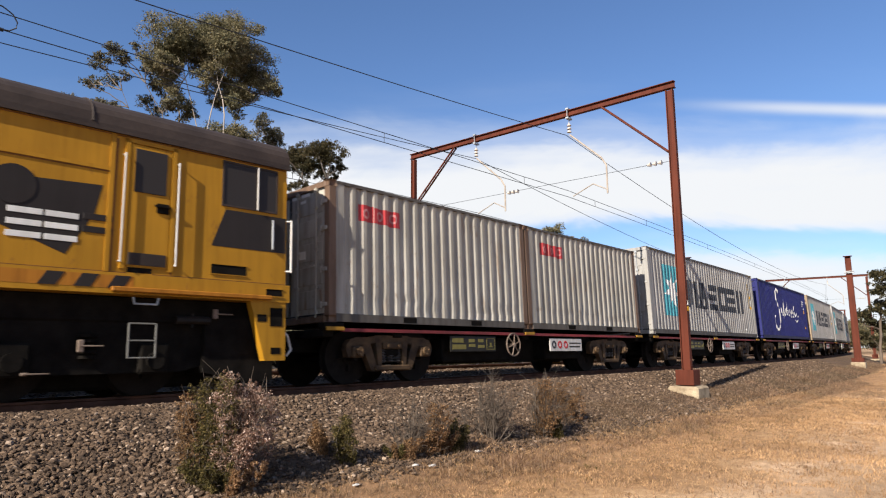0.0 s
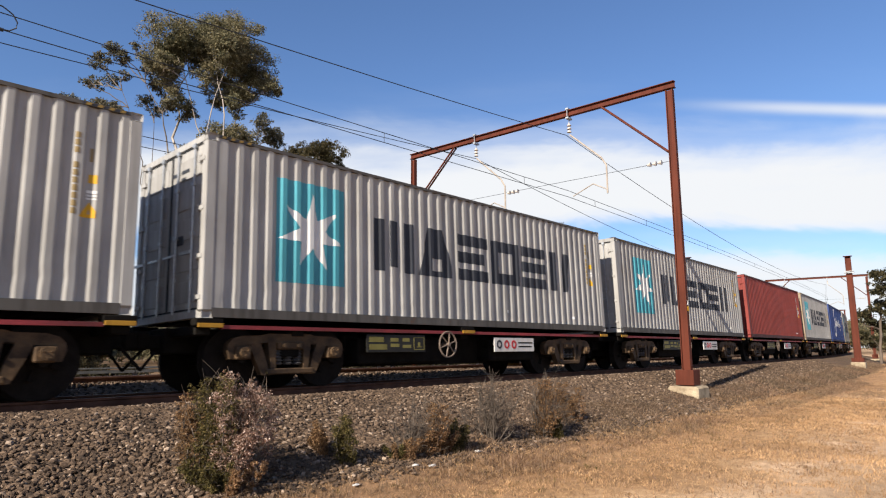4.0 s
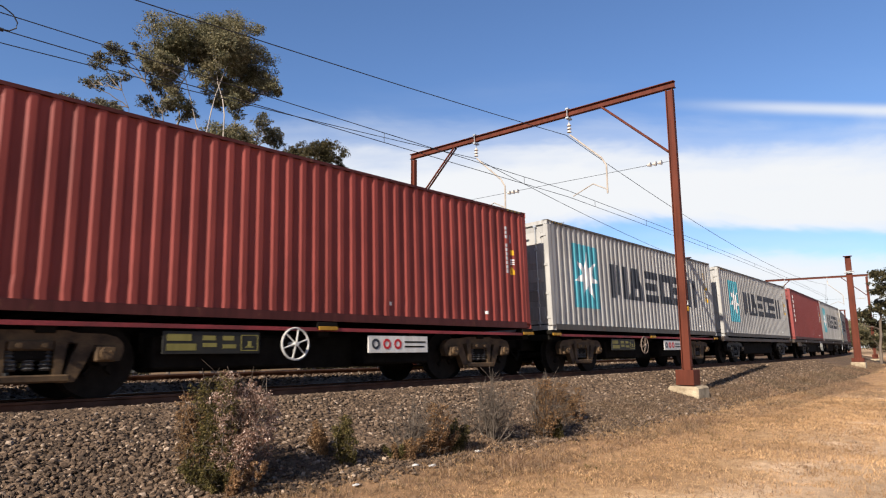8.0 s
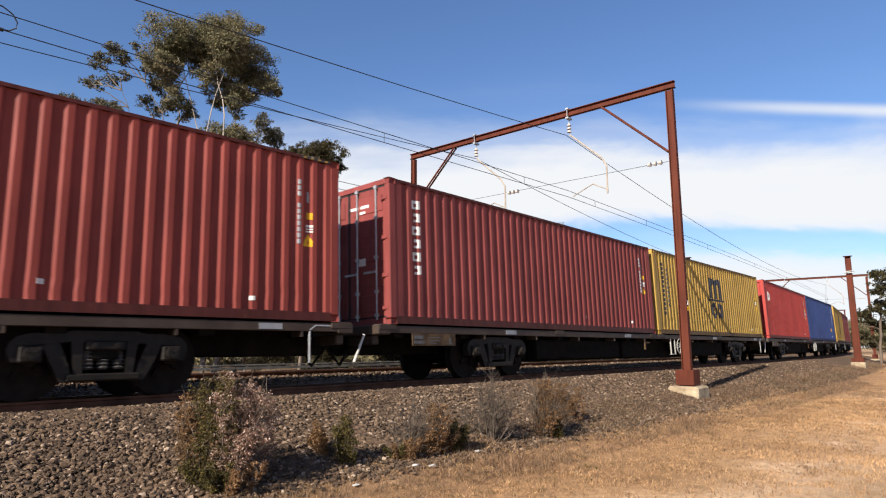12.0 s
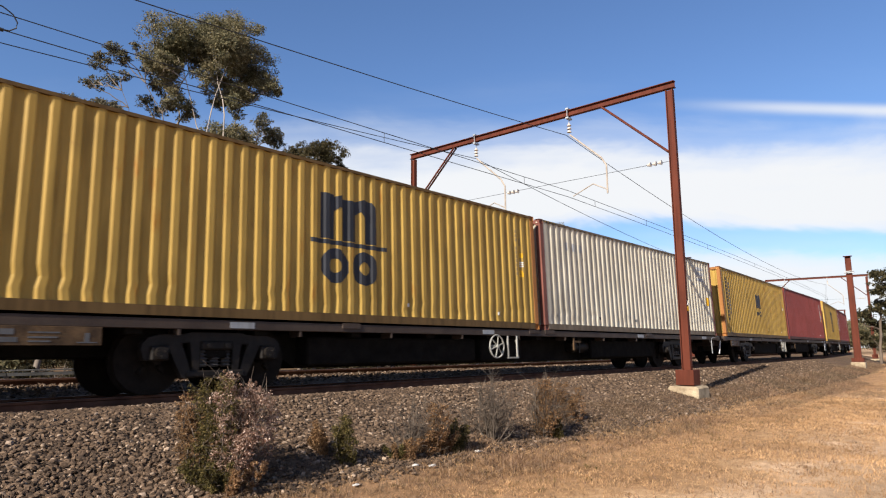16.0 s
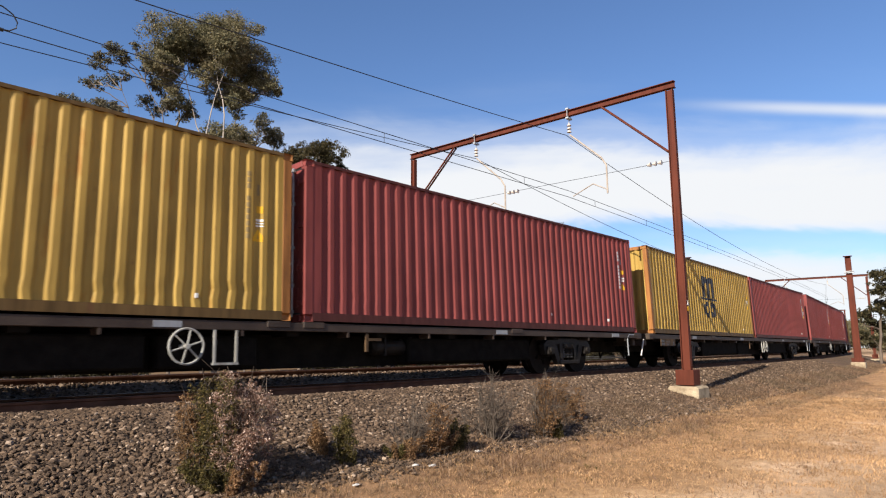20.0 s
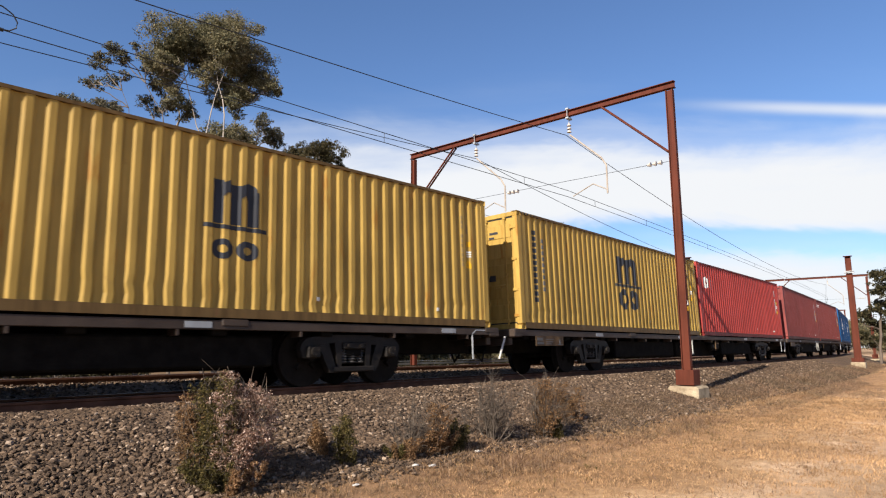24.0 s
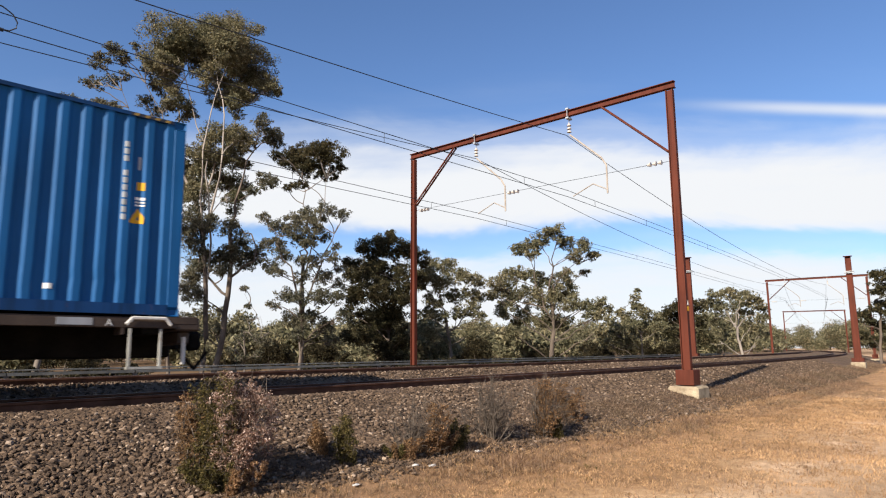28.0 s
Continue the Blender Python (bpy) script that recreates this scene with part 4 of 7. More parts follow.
def scrub_bush(seed, w, h, density):
    rng = np.random.default_rng(seed)
    t = thing("scrub_bush", "dull green scrub bush among the trees", "bush", "scrub along the railway")
    cl = [(float(rng.uniform(-w, w)) * 0.6, float(rng.uniform(-w, w)) * 0.5, h * float(rng.uniform(0.25, 0.75)), w * float(rng.uniform(0.3, 0.55))) for _ in range(7)]
    bm = bmesh.new()
    for cx, cy, cz, r in cl:
        limb(bm, bent(Vector((cx * 0.15, cy * 0.15, -0.4)), Vector((cx, cy, cz)), rng, 0.12, 4), 0.035, 0.01, 5)
    part("stem_cluster", bm, t, material=BARK)
    part("foliage", leaves_mesh("foliage", cl, density, 0.11, seed + 1, BUSH_GREEN), t)
    return t


def build_scrub():
    rng = np.random.default_rng(5)
    kinds = [scrub_bush(300 + i, w, h, d) for i, (w, h, d) in enumerate(((1.3, 1.6, 22), (0.9, 0.8, 26), (1.7, 2.3, 20)))]
    home = []
    for k in range(50):
        s = -4 + k * 1.6 + float(rng.uniform(-0.4, 0.4))
        l = float(rng.uniform(24.0, 30.0)) if k % 3 else float(rng.uniform(34, 44))
        if 9.3 < s - (l - 21) * 0.55 < 13.5:
            continue
        home.append((s, l))
    low = len(home)
    for k in range(26):
        s, l = -6 + k * 2.7 + float(rng.uniform(-0.3, 0.3)), float(rng.uniform(19.6, 22.5))
        if not 9.3 < s - (l - 21) * 0.55 < 13.5:
            home.append((s, l))
    for i, (s, l) in enumerate(home):
        m = Matrix.Translation(on_track(s, l, profile(l))) @ pose(0, 0, 0, 0, 0, float(rng.uniform(0, 360)))
        if i < 3:
            kinds[i].matrix_world = m
        else:
            copy_thing(kinds[int(rng.integers(0, 3)) if i < low else 1], m)


build_scrub()


def far_woods():
    """A belt of distant bush that closes the view beyond the railway and down the line."""
    rng = np.random.default_rng(77)
    cl = []
    for k in range(620):
        az = radians(float(rng.uniform(-10, 92)))
        d = float(rng.uniform(85, 300))
        x, y = d * math.sin(az), d * math.cos(az)
        s, l = lateral(x, y)
        if -5 < l < 19 and d < 230 or abs(l - 12) < 6:
            continue
        h = float(rng.uniform(3.0, 6.0)) * (1 + (d - 85) / 190)
        for _ in range(3):
            cl.append((x + float(rng.normal()) * 2.2, y + float(rng.normal()) * 2.2, h * float(rng.uniform(0.15, 0.9)), float(rng.uniform(1.4, 2.6)) * (1 + (d - 85) / 300)))
    for k in range(210):
        az, d = radians(float(rng.uniform(-8, 64))), float(rng.uniform(48, 85))
        x, y = d * math.sin(az), d * math.cos(az)
        if lateral(x, y)[1] > 33:
            for _ in range(2):
                cl.append((x + float(rng.normal()) * 1.6, y + float(rng.normal()) * 1.6, float(rng.uniform(0.0, 2.2)), float(rng.uniform(1.0, 1.7))))
    for k in range(80):
        az, d = radians(float(rng.uniform(60, 84))), float(rng.uniform(255, 330))
        x, y = d * math.sin(az), d * math.cos(az)
        if abs(lateral(x, y)[1] - 12) > 6:
            for _ in range(3):
                cl.append((x + float(rng.normal()) * 3, y + float(rng.normal()) * 3, float(rng.uniform(1.0, 9.0)), float(rng.uniform(2.5, 4.0))))
    ob = new("far_woods", leaves_mesh("far_woods", cl, 14, 0.45, 78, GUM))
    tagged(ob, "distant belt of olive-green bushland beyond the railway", "woods", kind="stuff")


far_woods()


# ---- dry shrubs and grass at the foot of the ballast ----
DRY_LEAF = leaf_material("withered_pinkish_leaves", (0.12, 0.066, 0.046), (0.30, 0.185, 0.14), (0.72, 0.56, 0.48))
RUSSET = leaf_material("russet_brown_shrub_leaves", (0.085, 0.046, 0.025), (0.21, 0.118, 0.06), (0.40, 0.25, 0.14))
DRY_TWIG = grainy("grey_dry_twigs", (0.055, 0.043, 0.034), (0.15, 0.115, 0.088), 8, 40, 0.9)
FRESH = leaf_material("olive_shrub_leaves", (0.032, 0.029, 0.011), (0.09, 0.074, 0.027), (0.22, 0.165, 0.065))
STRAW, an_, al_, ab_ = shader("dry_straw_blades", 0.9, 0, 0.08)
ag_ = an_.new("ShaderNodeNewGeometry")
ar_ = an_.new("ShaderNodeValToRGB")
ar_.color_ramp.elements[0].color = (0.22, 0.135, 0.07, 1)
ar_.color_ramp.elements[1].color = (0.53, 0.36, 0.205, 1)
ar_.color_ramp.elements.new(0.5).color = (0.40, 0.255, 0.14, 1)
al_.new(ag_.outputs["Random Per Island"], ar_.inputs[0])
_, patchy_ = noise_ramp(an_, al_, 0.9, [(0.34, (0.52, 0.45, 0.40)), (0.5, (0.95, 0.89, 0.83)), (0.66, (1.28, 1.22, 1.14))], detail=6, rough=0.65)
tint_ = an_.new("ShaderNodeMixRGB")
tint_.blend_type, tint_.inputs[0].default_value = "MULTIPLY", 1.0
al_.new(ar_.outputs[0], tint_.inputs[1])
al_.new(patchy_.outputs[0], tint_.inputs[2])
al_.new(tint_.outputs[0], ab_.inputs["Base Color"])


WEED = leaf_material("mauve_brown_dry_weed_blades", (0.085, 0.054, 0.035), (0.21, 0.138, 0.09), (0.38, 0.275, 0.19))


def shrub(label, s, l, h, w, seed, leaves, fill=6.0, stems=14, twiggy=2):
    """leaves: the leaf materials across the shrub as the camera side runs, (material, share) in turn; None stays bare."""
    rng = np.random.default_rng(seed)
    z = profile(l) - 0.03
    t = thing("dry_shrub", label, "shrub", "shrubs at the foot of the ballast", m=Matrix.Translation(on_track(s, l, z)))
    tips = [[] for _ in leaves]
    for k in range(stems):
        bm = bmesh.new()
        u, v = float(np.clip(rng.normal(), -1.7, 1.7)) * w * 0.5, float(rng.normal()) * w * 0.3
        e = Vector((u * 0.69 + v * 0.72, -u * 0.72 + v * 0.69, h * float(rng.uniform(0.45, 1.0)) * (1 - 0.25 * abs(u) / w)))
        pts = bent(Vector((e.x * 0.15, e.y * 0.15, -0.05)), e, rng, 0.08 * h, 6)
        limb(bm, pts, 0.010 * h + 0.003, 0.003, 5)
        for p in pts[2:]:
            for _ in range(twiggy):
                q = p + Vector((float(rng.normal()), float(rng.normal()), abs(float(rng.normal())) * 1.3)) * 0.10 * h
                limb(bm, [p, p.lerp(q, 0.5) + Vector((0, 0, 0.01)), q], 0.0035, 0.002, 3)
        part("stem", bm, t, material=DRY_TWIG)
        at, total = (u / w + 0.85) / 1.7 + float(rng.normal()) * 0.07, 0.0
        for i, (mat, share) in enumerate(leaves):
            total += share
            if at < total or i == len(leaves) - 1:
                tips[i] += [(p.x, p.y, p.z, 0.085 * h + 0.02) for p in pts[2:]]
                break
    for i, (mat, share) in enumerate(leaves):
        if mat and tips[i]:
            words = {"withered_pinkish_leaves": "pale pinkish withered leaves", "russet_brown_shrub_leaves": "russet brown dry leaves"}.get(mat.name, "dull olive leaves")
            part("foliage", leaves_mesh("foliage", tips[i], fill, 0.022, seed + 1 + i, mat, 1.0), t, words)
    return t


shrub("large half-withered shrub with olive, russet and pinkish leaves", 3.45, 6.5, 1.13, 0.54, 41, [(RUSSET, 0.22), (FRESH, 0.38), (DRY_LEAF, 0.40)], 8.0, 48)
shrub("low olive shrub beneath the large one", 3.35, 6.25, 0.42, 0.5, 47, [(FRESH, 0.6), (RUSSET, 0.4)], 4.2, 16)
shrub("small yellow-green shrub at the foot of the ballast", 5.06, 6.44, 0.62, 0.17, 42, [(FRESH, 1.0)], 2.7, 9)
shrub("thin russet shrub at the foot of the ballast", 4.95, 6.8, 0.45, 0.2, 48, [(RUSSET, 1.0)], 2.4, 8)
shrub("twiggy grey dry shrub at the foot of the ballast", 6.23, 6.36, 0.78, 0.5, 43, [(None, 0.7), (RUSSET, 0.3)], 0.6, 26, 5)
shrub("low russet shrub with dry leaves", 6.55, 6.26, 0.42, 0.3, 44, [(RUSSET, 1.0)], 2.4, 14)
shrub("small dark green shrub beside bare twigs", 6.89, 6.26, 0.48, 0.24, 49, [(FRESH, 1.0)], 2.1, 12)
shrub("low yellowish shrub at the edge of the grass", 5.89, 6.26, 0.32, 0.35, 50, [(FRESH, 0.5), (RUSSET, 0.5)], 2.4, 12)
shrub("bare grey twiggy shrub on the ballast slope", 7.92, 6.4, 0.92, 0.55, 45, [(None, 1.0)], 0.6, 32, 6)
shrub("grey twiggy shrub with russet leaves inside", 9.03, 6.22, 1.0, 0.4, 46, [(None, 0.35), (RUSSET, 0.4), (None, 0.25)], 1.3, 28, 5)
shrub("low yellow-green tuft under a grey shrub", 9.25, 6.1, 0.42, 0.25, 51, [(FRESH, 1.0)], 2.4, 12)
shrub("thin brown dry shrub on the slope", 10.44, 6.62, 0.75, 0.3, 52, [(RUSSET, 1.0)], 0.7, 16, 4)


def grass(name, tufts, blades, seed, s0, s1, l0, l1, hmin, hmax, label, power=1.5, material=None):
    """Tufts of bent blades, thick in some patches and missing in others."""
    rng = np.random.default_rng(seed)
    s = s0 + (s1 - s0) * rng.random(tufts) ** power
    l = l0 + (l1 - l0) * rng.random(tufts)
    f = np.array([noise.noise((float(a) * 0.5, float(b) * 0.8, 7.0)) + 0.5 * noise.noise((float(a) * 2.3, float(b) * 2.3, 2.0)) for a, b in zip(s, l)])
    keep = f + rng.normal(size=tufts) * 0.22 > -0.45 - 0.9 * (l > 4.3) + 0.25 * (l < 2.2)
    s, l, f = s[keep], l[keep], f[keep]
    tall = rng.uniform(hmin, hmax, len(s)) * (0.7 + 0.8 * np.clip(f, 0, 1))
    spread = rng.uniform(0.012, 0.05, len(s)) * (1 + s / 30)
    s, l, tall, spread = (np.repeat(q, blades) for q in (s, l, tall, spread))
    n = len(s)
    z = np.interp(l, [p[0] for p in PROFILE], [p[1] for p in PROFILE])
    a = s / RADIUS
    out = rng.normal(size=(n, 2))
    base = np.stack([(RADIUS - l) * np.sin(a), RADIUS - (RADIUS - l) * np.cos(a), z - 0.025], 1)
    base[:, :2] += out * spread[:, None]
    h = tall * rng.uniform(0.25, 1.1, n) ** 1.3
    ang = rng.uniform(0, 2 * math.pi, n)
    w = rng.uniform(0.0011, 0.0026, n) * (1 + s / 18)
    side = np.stack([np.cos(ang) * w, np.sin(ang) * w, 0 * w], 1)
    lean = (out * 0.45 + rng.normal(size=(n, 2)) * 0.4) * (tall * rng.choice([0.5, 0.9, 1.4], n))[:, None]
    tip = base + np.concatenate([lean, h[:, None]], 1)
    midp = base + np.concatenate([lean * 0.25, h[:, None] * 0.5], 1)
    v = np.stack([base, midp + side * 1.15, tip, midp - side * 1.15], 1).reshape(-1, 3)
    faces = np.arange(n * 4).reshape(-1, 4)
    me = bpy.data.meshes.new(name)
    me.from_pydata(v.tolist(), [], faces.tolist())
    me.materials.append(material or STRAW)
    return tagged(new(name, me), label, "grass", kind="stuff")


grass("dry_grass", 40000, 9, 21, 1.0, 24, 0.4, 6.6, 0.025, 0.085, "short dry straw-coloured grass in tufts on sandy dirt", 1.2)
grass("dry_grass", 11000, 6, 22, 16, 80, -5.0, 6.8, 0.04, 0.11, "dry straw-coloured grass farther along the railway", 1.6)
grass("dry_grass", 9000, 10, 23, 1.0, 34, 5.0, 7.0, 0.05, 0.15, "taller brown dry grass along the foot of the ballast", 1.5, WEED)
grass("dry_grass", 5500, 7, 26, 2.0, 30, 2.4, 5.6, 0.04, 0.13, "grey-brown dead grass in patches among the straw", 1.4, WEED)
grass("dry_grass", 7000, 8, 25, 12, 60, 6.1, 7.3, 0.06, 0.2, "mauve-brown dry weeds along the ballast edge", 1.3, WEED)
grass("green_weeds", 260, 14, 24, 2.0, 16, 4.2, 6.3, 0.04, 0.12, "sparse green weeds among the dry grass", 1.3, FRESH)


def litter(x, y, z, r, seed):
    rng = np.random.default_rng(seed)
    t = thing("litter_scrap", "small crumpled white scrap lying in the dry grass", "litter", m=pose(x, y, z))
    bm = bmesh.new()
    bmesh.ops.create_icosphere(bm, subdivisions=2, radius=r)
    for v in bm.verts:
        v.co = Vector((v.co.x * 1.5, v.co.y, v.co.z * 0.45)) * float(rng.uniform(0.65, 1.25))
    part("scrap", bm, t, material=WHITE)


for x_, y_, r_, k_ in ((5.74, 6.02, 0.035, 1), (5.91, 5.89, 0.042, 2), (4.59, 5.75, 0.03, 3), (7.05, 6.12, 0.035, 4)):
    litter(x_, y_, profile(y_) + 0.02, r_, 900 + k_)


# ================= shipping containers =================
HALF_W, HIGH = 1.219, 2.896
PITCH_C = 0.278          # one corrugation of the side wall


def corrugation(length):
    """Breakpoints (u, inset) of the side wall, u from the leading end."""
    post = 0.17
    n = round((length - 2 * post - 0.2) / PITCH_C)
    p = (length - 2 * post - 0.2) / n
    pts = [(post - 0.01, 0.010), (post + 0.1, 0.010)]
    u = post + 0.1
    for _ in range(n):
        pts += [(u + p * 0.30, 0.010), (u + p * 0.49, 0.050), (u + p * 0.81, 0.050), (u + p, 0.010)]
        u += p
    pts += [(length - post + 0.01, 0.010)]
    return pts


def inset_at(pts, u):
    for (a, d0), (b, d1) in zip(pts, pts[1:]):
        if a <= u <= b:
            return d0 + (d1 - d0) * (u - a) / max(1e-9, b - a)
    return 0.01


def wall_mesh(length, sign, material, worn=False, tall=HIGH):
    pts = corrugation(length)
    verts, faces = [], []
    dent = 0.05 if worn else 0.018
    levels = (0.155, 0.3, 0.45, 0.6, tall - 0.06)
    for i, (u, d) in enumerate(pts):
        for z in levels:
            k = dent * noise.noise((u * 1.3, z * 5.0, length + sign)) * (0.3 <= z < 0.6 and 1 < i < len(pts) - 2)
            verts.append((u - length / 2 + k, sign * (HALF_W - d - abs(k) * 0.3), z))
    n = len(levels)
    for i in range(len(pts) - 1):
        for j in range(n - 1):
            a = n * i + j
            faces.append((a, a + n, a + n + 1, a + 1) if sign < 0 else (a, a + 1, a + n + 1, a + n))
    return mesh_from("side_wall", verts, faces, material)


def mark_mesh(name, length, polygons, material, lift=0.004):
    """A flat painted shape (u, v) that follows the corrugated wall; holes by the even-odd rule."""
    pts = corrugation(length)
    us = sorted({round(u, 5) for poly in polygons for u, v in poly})
    cuts = sorted(set(us) | {round(u, 5) for u, _ in pts if us[0] < u < us[-1]})
    seen, faces = {}, []
    edges = [(poly[i], poly[(i + 1) % len(poly)]) for poly in polygons for i in range(len(poly))]
    for a, b in zip(cuts, cuts[1:]):
        if b - a < 1e-4:
            continue
        m = (a + b) / 2
        hits = []
        for (u0, v0), (u1, v1) in edges:
            lo, hi = min(u0, u1), max(u0, u1)
            if lo <= m < hi:
                k = (v1 - v0) / (u1 - u0)
                hits.append((v0 + k * (m - u0), v0 + k * (a - u0), v0 + k * (b - u0)))
        hits.sort()
        ya, yb = -(HALF_W - inset_at(pts, a) + lift), -(HALF_W - inset_at(pts, b) + lift)
        for lo, hi in zip(hits[::2], hits[1::2]):
            quad = []
            for co in ((a - length / 2, ya, lo[1]), (b - length / 2, yb, lo[2]), (b - length / 2, yb, hi[2]), (a - length / 2, ya, hi[1])):
                co = tuple(round(c, 4) for c in co)
                quad.append(seen.setdefault(co, len(seen)))
            if len(set(quad)) == 4:
                faces.append(tuple(quad))
    return mesh_from(name, list(seen), faces, material)


def rect(u0, v0, u1, v1):
    return [(u0, v0), (u1, v0), (u1, v1), (u0, v1)]


def slab(u0, u1, v0, v1, lean):
    """A bar whose top is shifted by lean."""
    return [(u0, v0), (u1, v0), (u1 + lean, v1), (u0 + lean, v1)]


def disc(u, v, r, n=20):
    return [(u + r * math.cos(2 * math.pi * k / n), v + r * math.sin(2 * math.pi * k / n)) for k in range(n)]


def star(u, v, r0, r1, n=7):
    return [(u + (r0 if k % 2 == 0 else r1) * math.sin(math.pi * k / n), v + (r0 if k % 2 == 0 else r1) * math.cos(math.pi * k / n)) for k in range(2 * n)]


def block_marks():
    """Six big dark blocks and a pale blue panel with a white star."""
    w, g, v0, v1 = 1.06, 0.15, 1.02, 2.04
    out = [("panel", "sky", [rect(1.28, 0.64, 2.72, 2.42)], 0.003), ("star", "white", [star(2.0, 1.53, 0.72, 0.27)], 0.006)]
    for k in range(6):
        a = 3.43 + k * (w + g)
        b = a + w
        third = (v1 - v0) / 3
        shape = [
            [[rect(a, v0, a + 0.28, v1)], [slab(a + 0.42, a + 0.64, v0 + 0.1, v1, 0.0)], [rect(b - 0.28, v0, b, v1)]],
            [[[(a, v0), (b, v0), (b - 0.3, v1), (a + 0.3, v1)], rect(a + 0.38, v0 + 0.12, b - 0.38, v0 + 0.38)]],
            [[rect(a, v0, b, v0 + 0.25)], [rect(a, v0 + 0.385, b - 0.1, v0 + 0.635)], [rect(a, v1 - 0.25, b, v1)]],
            [[rect(a, v0, b, v1), rect(a + 0.26, v0 + 0.26, b - 0.26, v1 - 0.26)]],
            [[rect(a, v0, b, v0 + 0.25)], [rect(a, v0 + 0.385, b, v0 + 0.635)], [rect(a, v1 - 0.25, b, v1)]],
            [[rect(a, v0, a + 0.3, v1)], [slab(a + 0.5, a + 0.82, v0, v1, 0.22)]],
        ][k]
        out += [("lettering_block", "charcoal", piece, 0.004) for piece in shape]
    return out


def ribbon(path, w):
    """One outline round a painted line (u, v) of width w, thinner at its ends."""
    n = len(path)
    left, right = [], []
    for k, (u, v) in enumerate(path):
        (u0, v0), (u1, v1) = path[max(0, k - 1)], path[min(n - 1, k + 1)]
        d = math.hypot(u1 - u0, v1 - v0)
        h = w / 2 * min(1.0, 0.35 + 0.2 * min(k, n - 1 - k))
        nu, nv = -(v1 - v0) / d * h, (u1 - u0) / d * h
        left.append((u + nu, v + nv))
        right.append((u - nu, v - nv))
    return left + right[::-1]


def swirl_marks(color="white", bold=1.0):
    """A brush-like mark: a tall curl, a running wave with rising strokes, and a swash."""
    def smooth(pts, n=5):
        out = []
        for k in range(len(pts) - 1):
            p = [pts[max(0, k - 1)], pts[k], pts[k + 1], pts[min(len(pts) - 1, k + 2)]]
            for q in range(n):
                t = q / n
                out.append(tuple(0.5 * (2 * p[1][c] + (p[2][c] - p[0][c]) * t + (2 * p[0][c] - 5 * p[1][c] + 4 * p[2][c] - p[3][c]) * t * t + (3 * p[1][c] - p[0][c] - 3 * p[2][c] + p[3][c]) * t ** 3) for c in (0, 1)))
        return out + [pts[-1]]
    big = smooth([(4.55, 2.42), (4.35, 2.6), (4.05, 2.6), (3.85, 2.42), (3.85, 2.15), (4.1, 1.85), (4.4, 1.5), (4.45, 1.1), (4.25, 0.72), (3.9, 0.5), (3.5, 0.5), (3.22, 0.7), (3.15, 1.0), (3.35, 1.2)])
    wave = []
    for k in range(91):
        f = k / 90
        wave.append((4.75 + 4.3 * f + 0.07 * math.sin(k * 0.52 + 1.4), 1.50 - 0.06 * f + (0.24 - 0.05 * f) * (0.75 + 0.25 * math.sin(k * 0.13)) * math.sin(k * 0.52)))
    swash = smooth([(8.55, 1.12), (8.75, 1.02), (9.05, 1.05), (9.3, 1.2), (9.42, 1.4)])
    out = [("swirl", color, [ribbon(big, 0.14 * bold)], 0.004), ("swirl", color, [ribbon(wave, 0.095 * bold)], 0.0042), ("swirl", color, [ribbon(swash, 0.08 * bold)], 0.0044)]
    for u, top, bottom in ((5.45, 2.2, 0.62), (6.35, 2.12, 1.4), (7.55, 2.05, 1.35), (8.2, 1.95, 1.4)):
        out.append(("swirl", color, [ribbon(smooth([(u + 0.14, top), (u + 0.05, (top + bottom) / 2), (u - 0.04, bottom + 0.15), (u - 0.02, bottom)]), 0.085 * bold)], 0.0046))
    return out


def bars_marks(color="charcoal", u=5.45, scale=1.0, columns=True, high=1.0):
    """Three joined uprights over a long thin bar and two rounded rings; small bars down the leading end."""
    s = scale

    def v(z):
        return 1.44 + (z - 1.44) * high
    out = [("upright_bars", color, [rect(u, v(1.5), u + 0.3 * s, v(2.34)), rect(u + 0.5 * s, v(1.5), u + 0.8 * s, v(2.28)), rect(u + 1.02 * s, v(1.5), u + 1.32 * s, v(2.2))], 0.004),
           ("long_bar", color, [rect(u - 0.22 * s, v(1.4), u + 1.6 * s, v(1.48))], 0.004),
           ("top_bar", color, [[(u + a * s, v(z)) for a, z in ((0.3, 2.02), (0.42, 2.12), (0.5, 2.1), (0.5, 2.36), (0.3, 2.3))],
                               [(u + a * s, v(z)) for a, z in ((0.8, 2.02), (0.92, 2.1), (1.02, 2.0), (1.32, 2.2), (1.2, 2.32), (1.02, 2.36), (0.8, 2.28))]], 0.0045)]
    for c in (u + 0.32 * s, u + 1.02 * s):
        out.append(("ring", color, [[(a, v(z)) for a, z in disc(c, 1.02, 0.32 * s)], [(a, v(z)) for a, z in disc(c, 1.02, 0.13 * s)]], 0.004))
    if columns:
        out.append(("small_bars", color, [rect(0.70, 2.38 - 0.155 * k, 0.82, 2.49 - 0.155 * k) for k in range(12)], 0.004))
        out.append(("small_bars", "smoke", [rect(1.08, 2.2 - 0.155 * k, 1.17, 2.3 - 0.155 * k) for k in range(9)], 0.004))
    return out


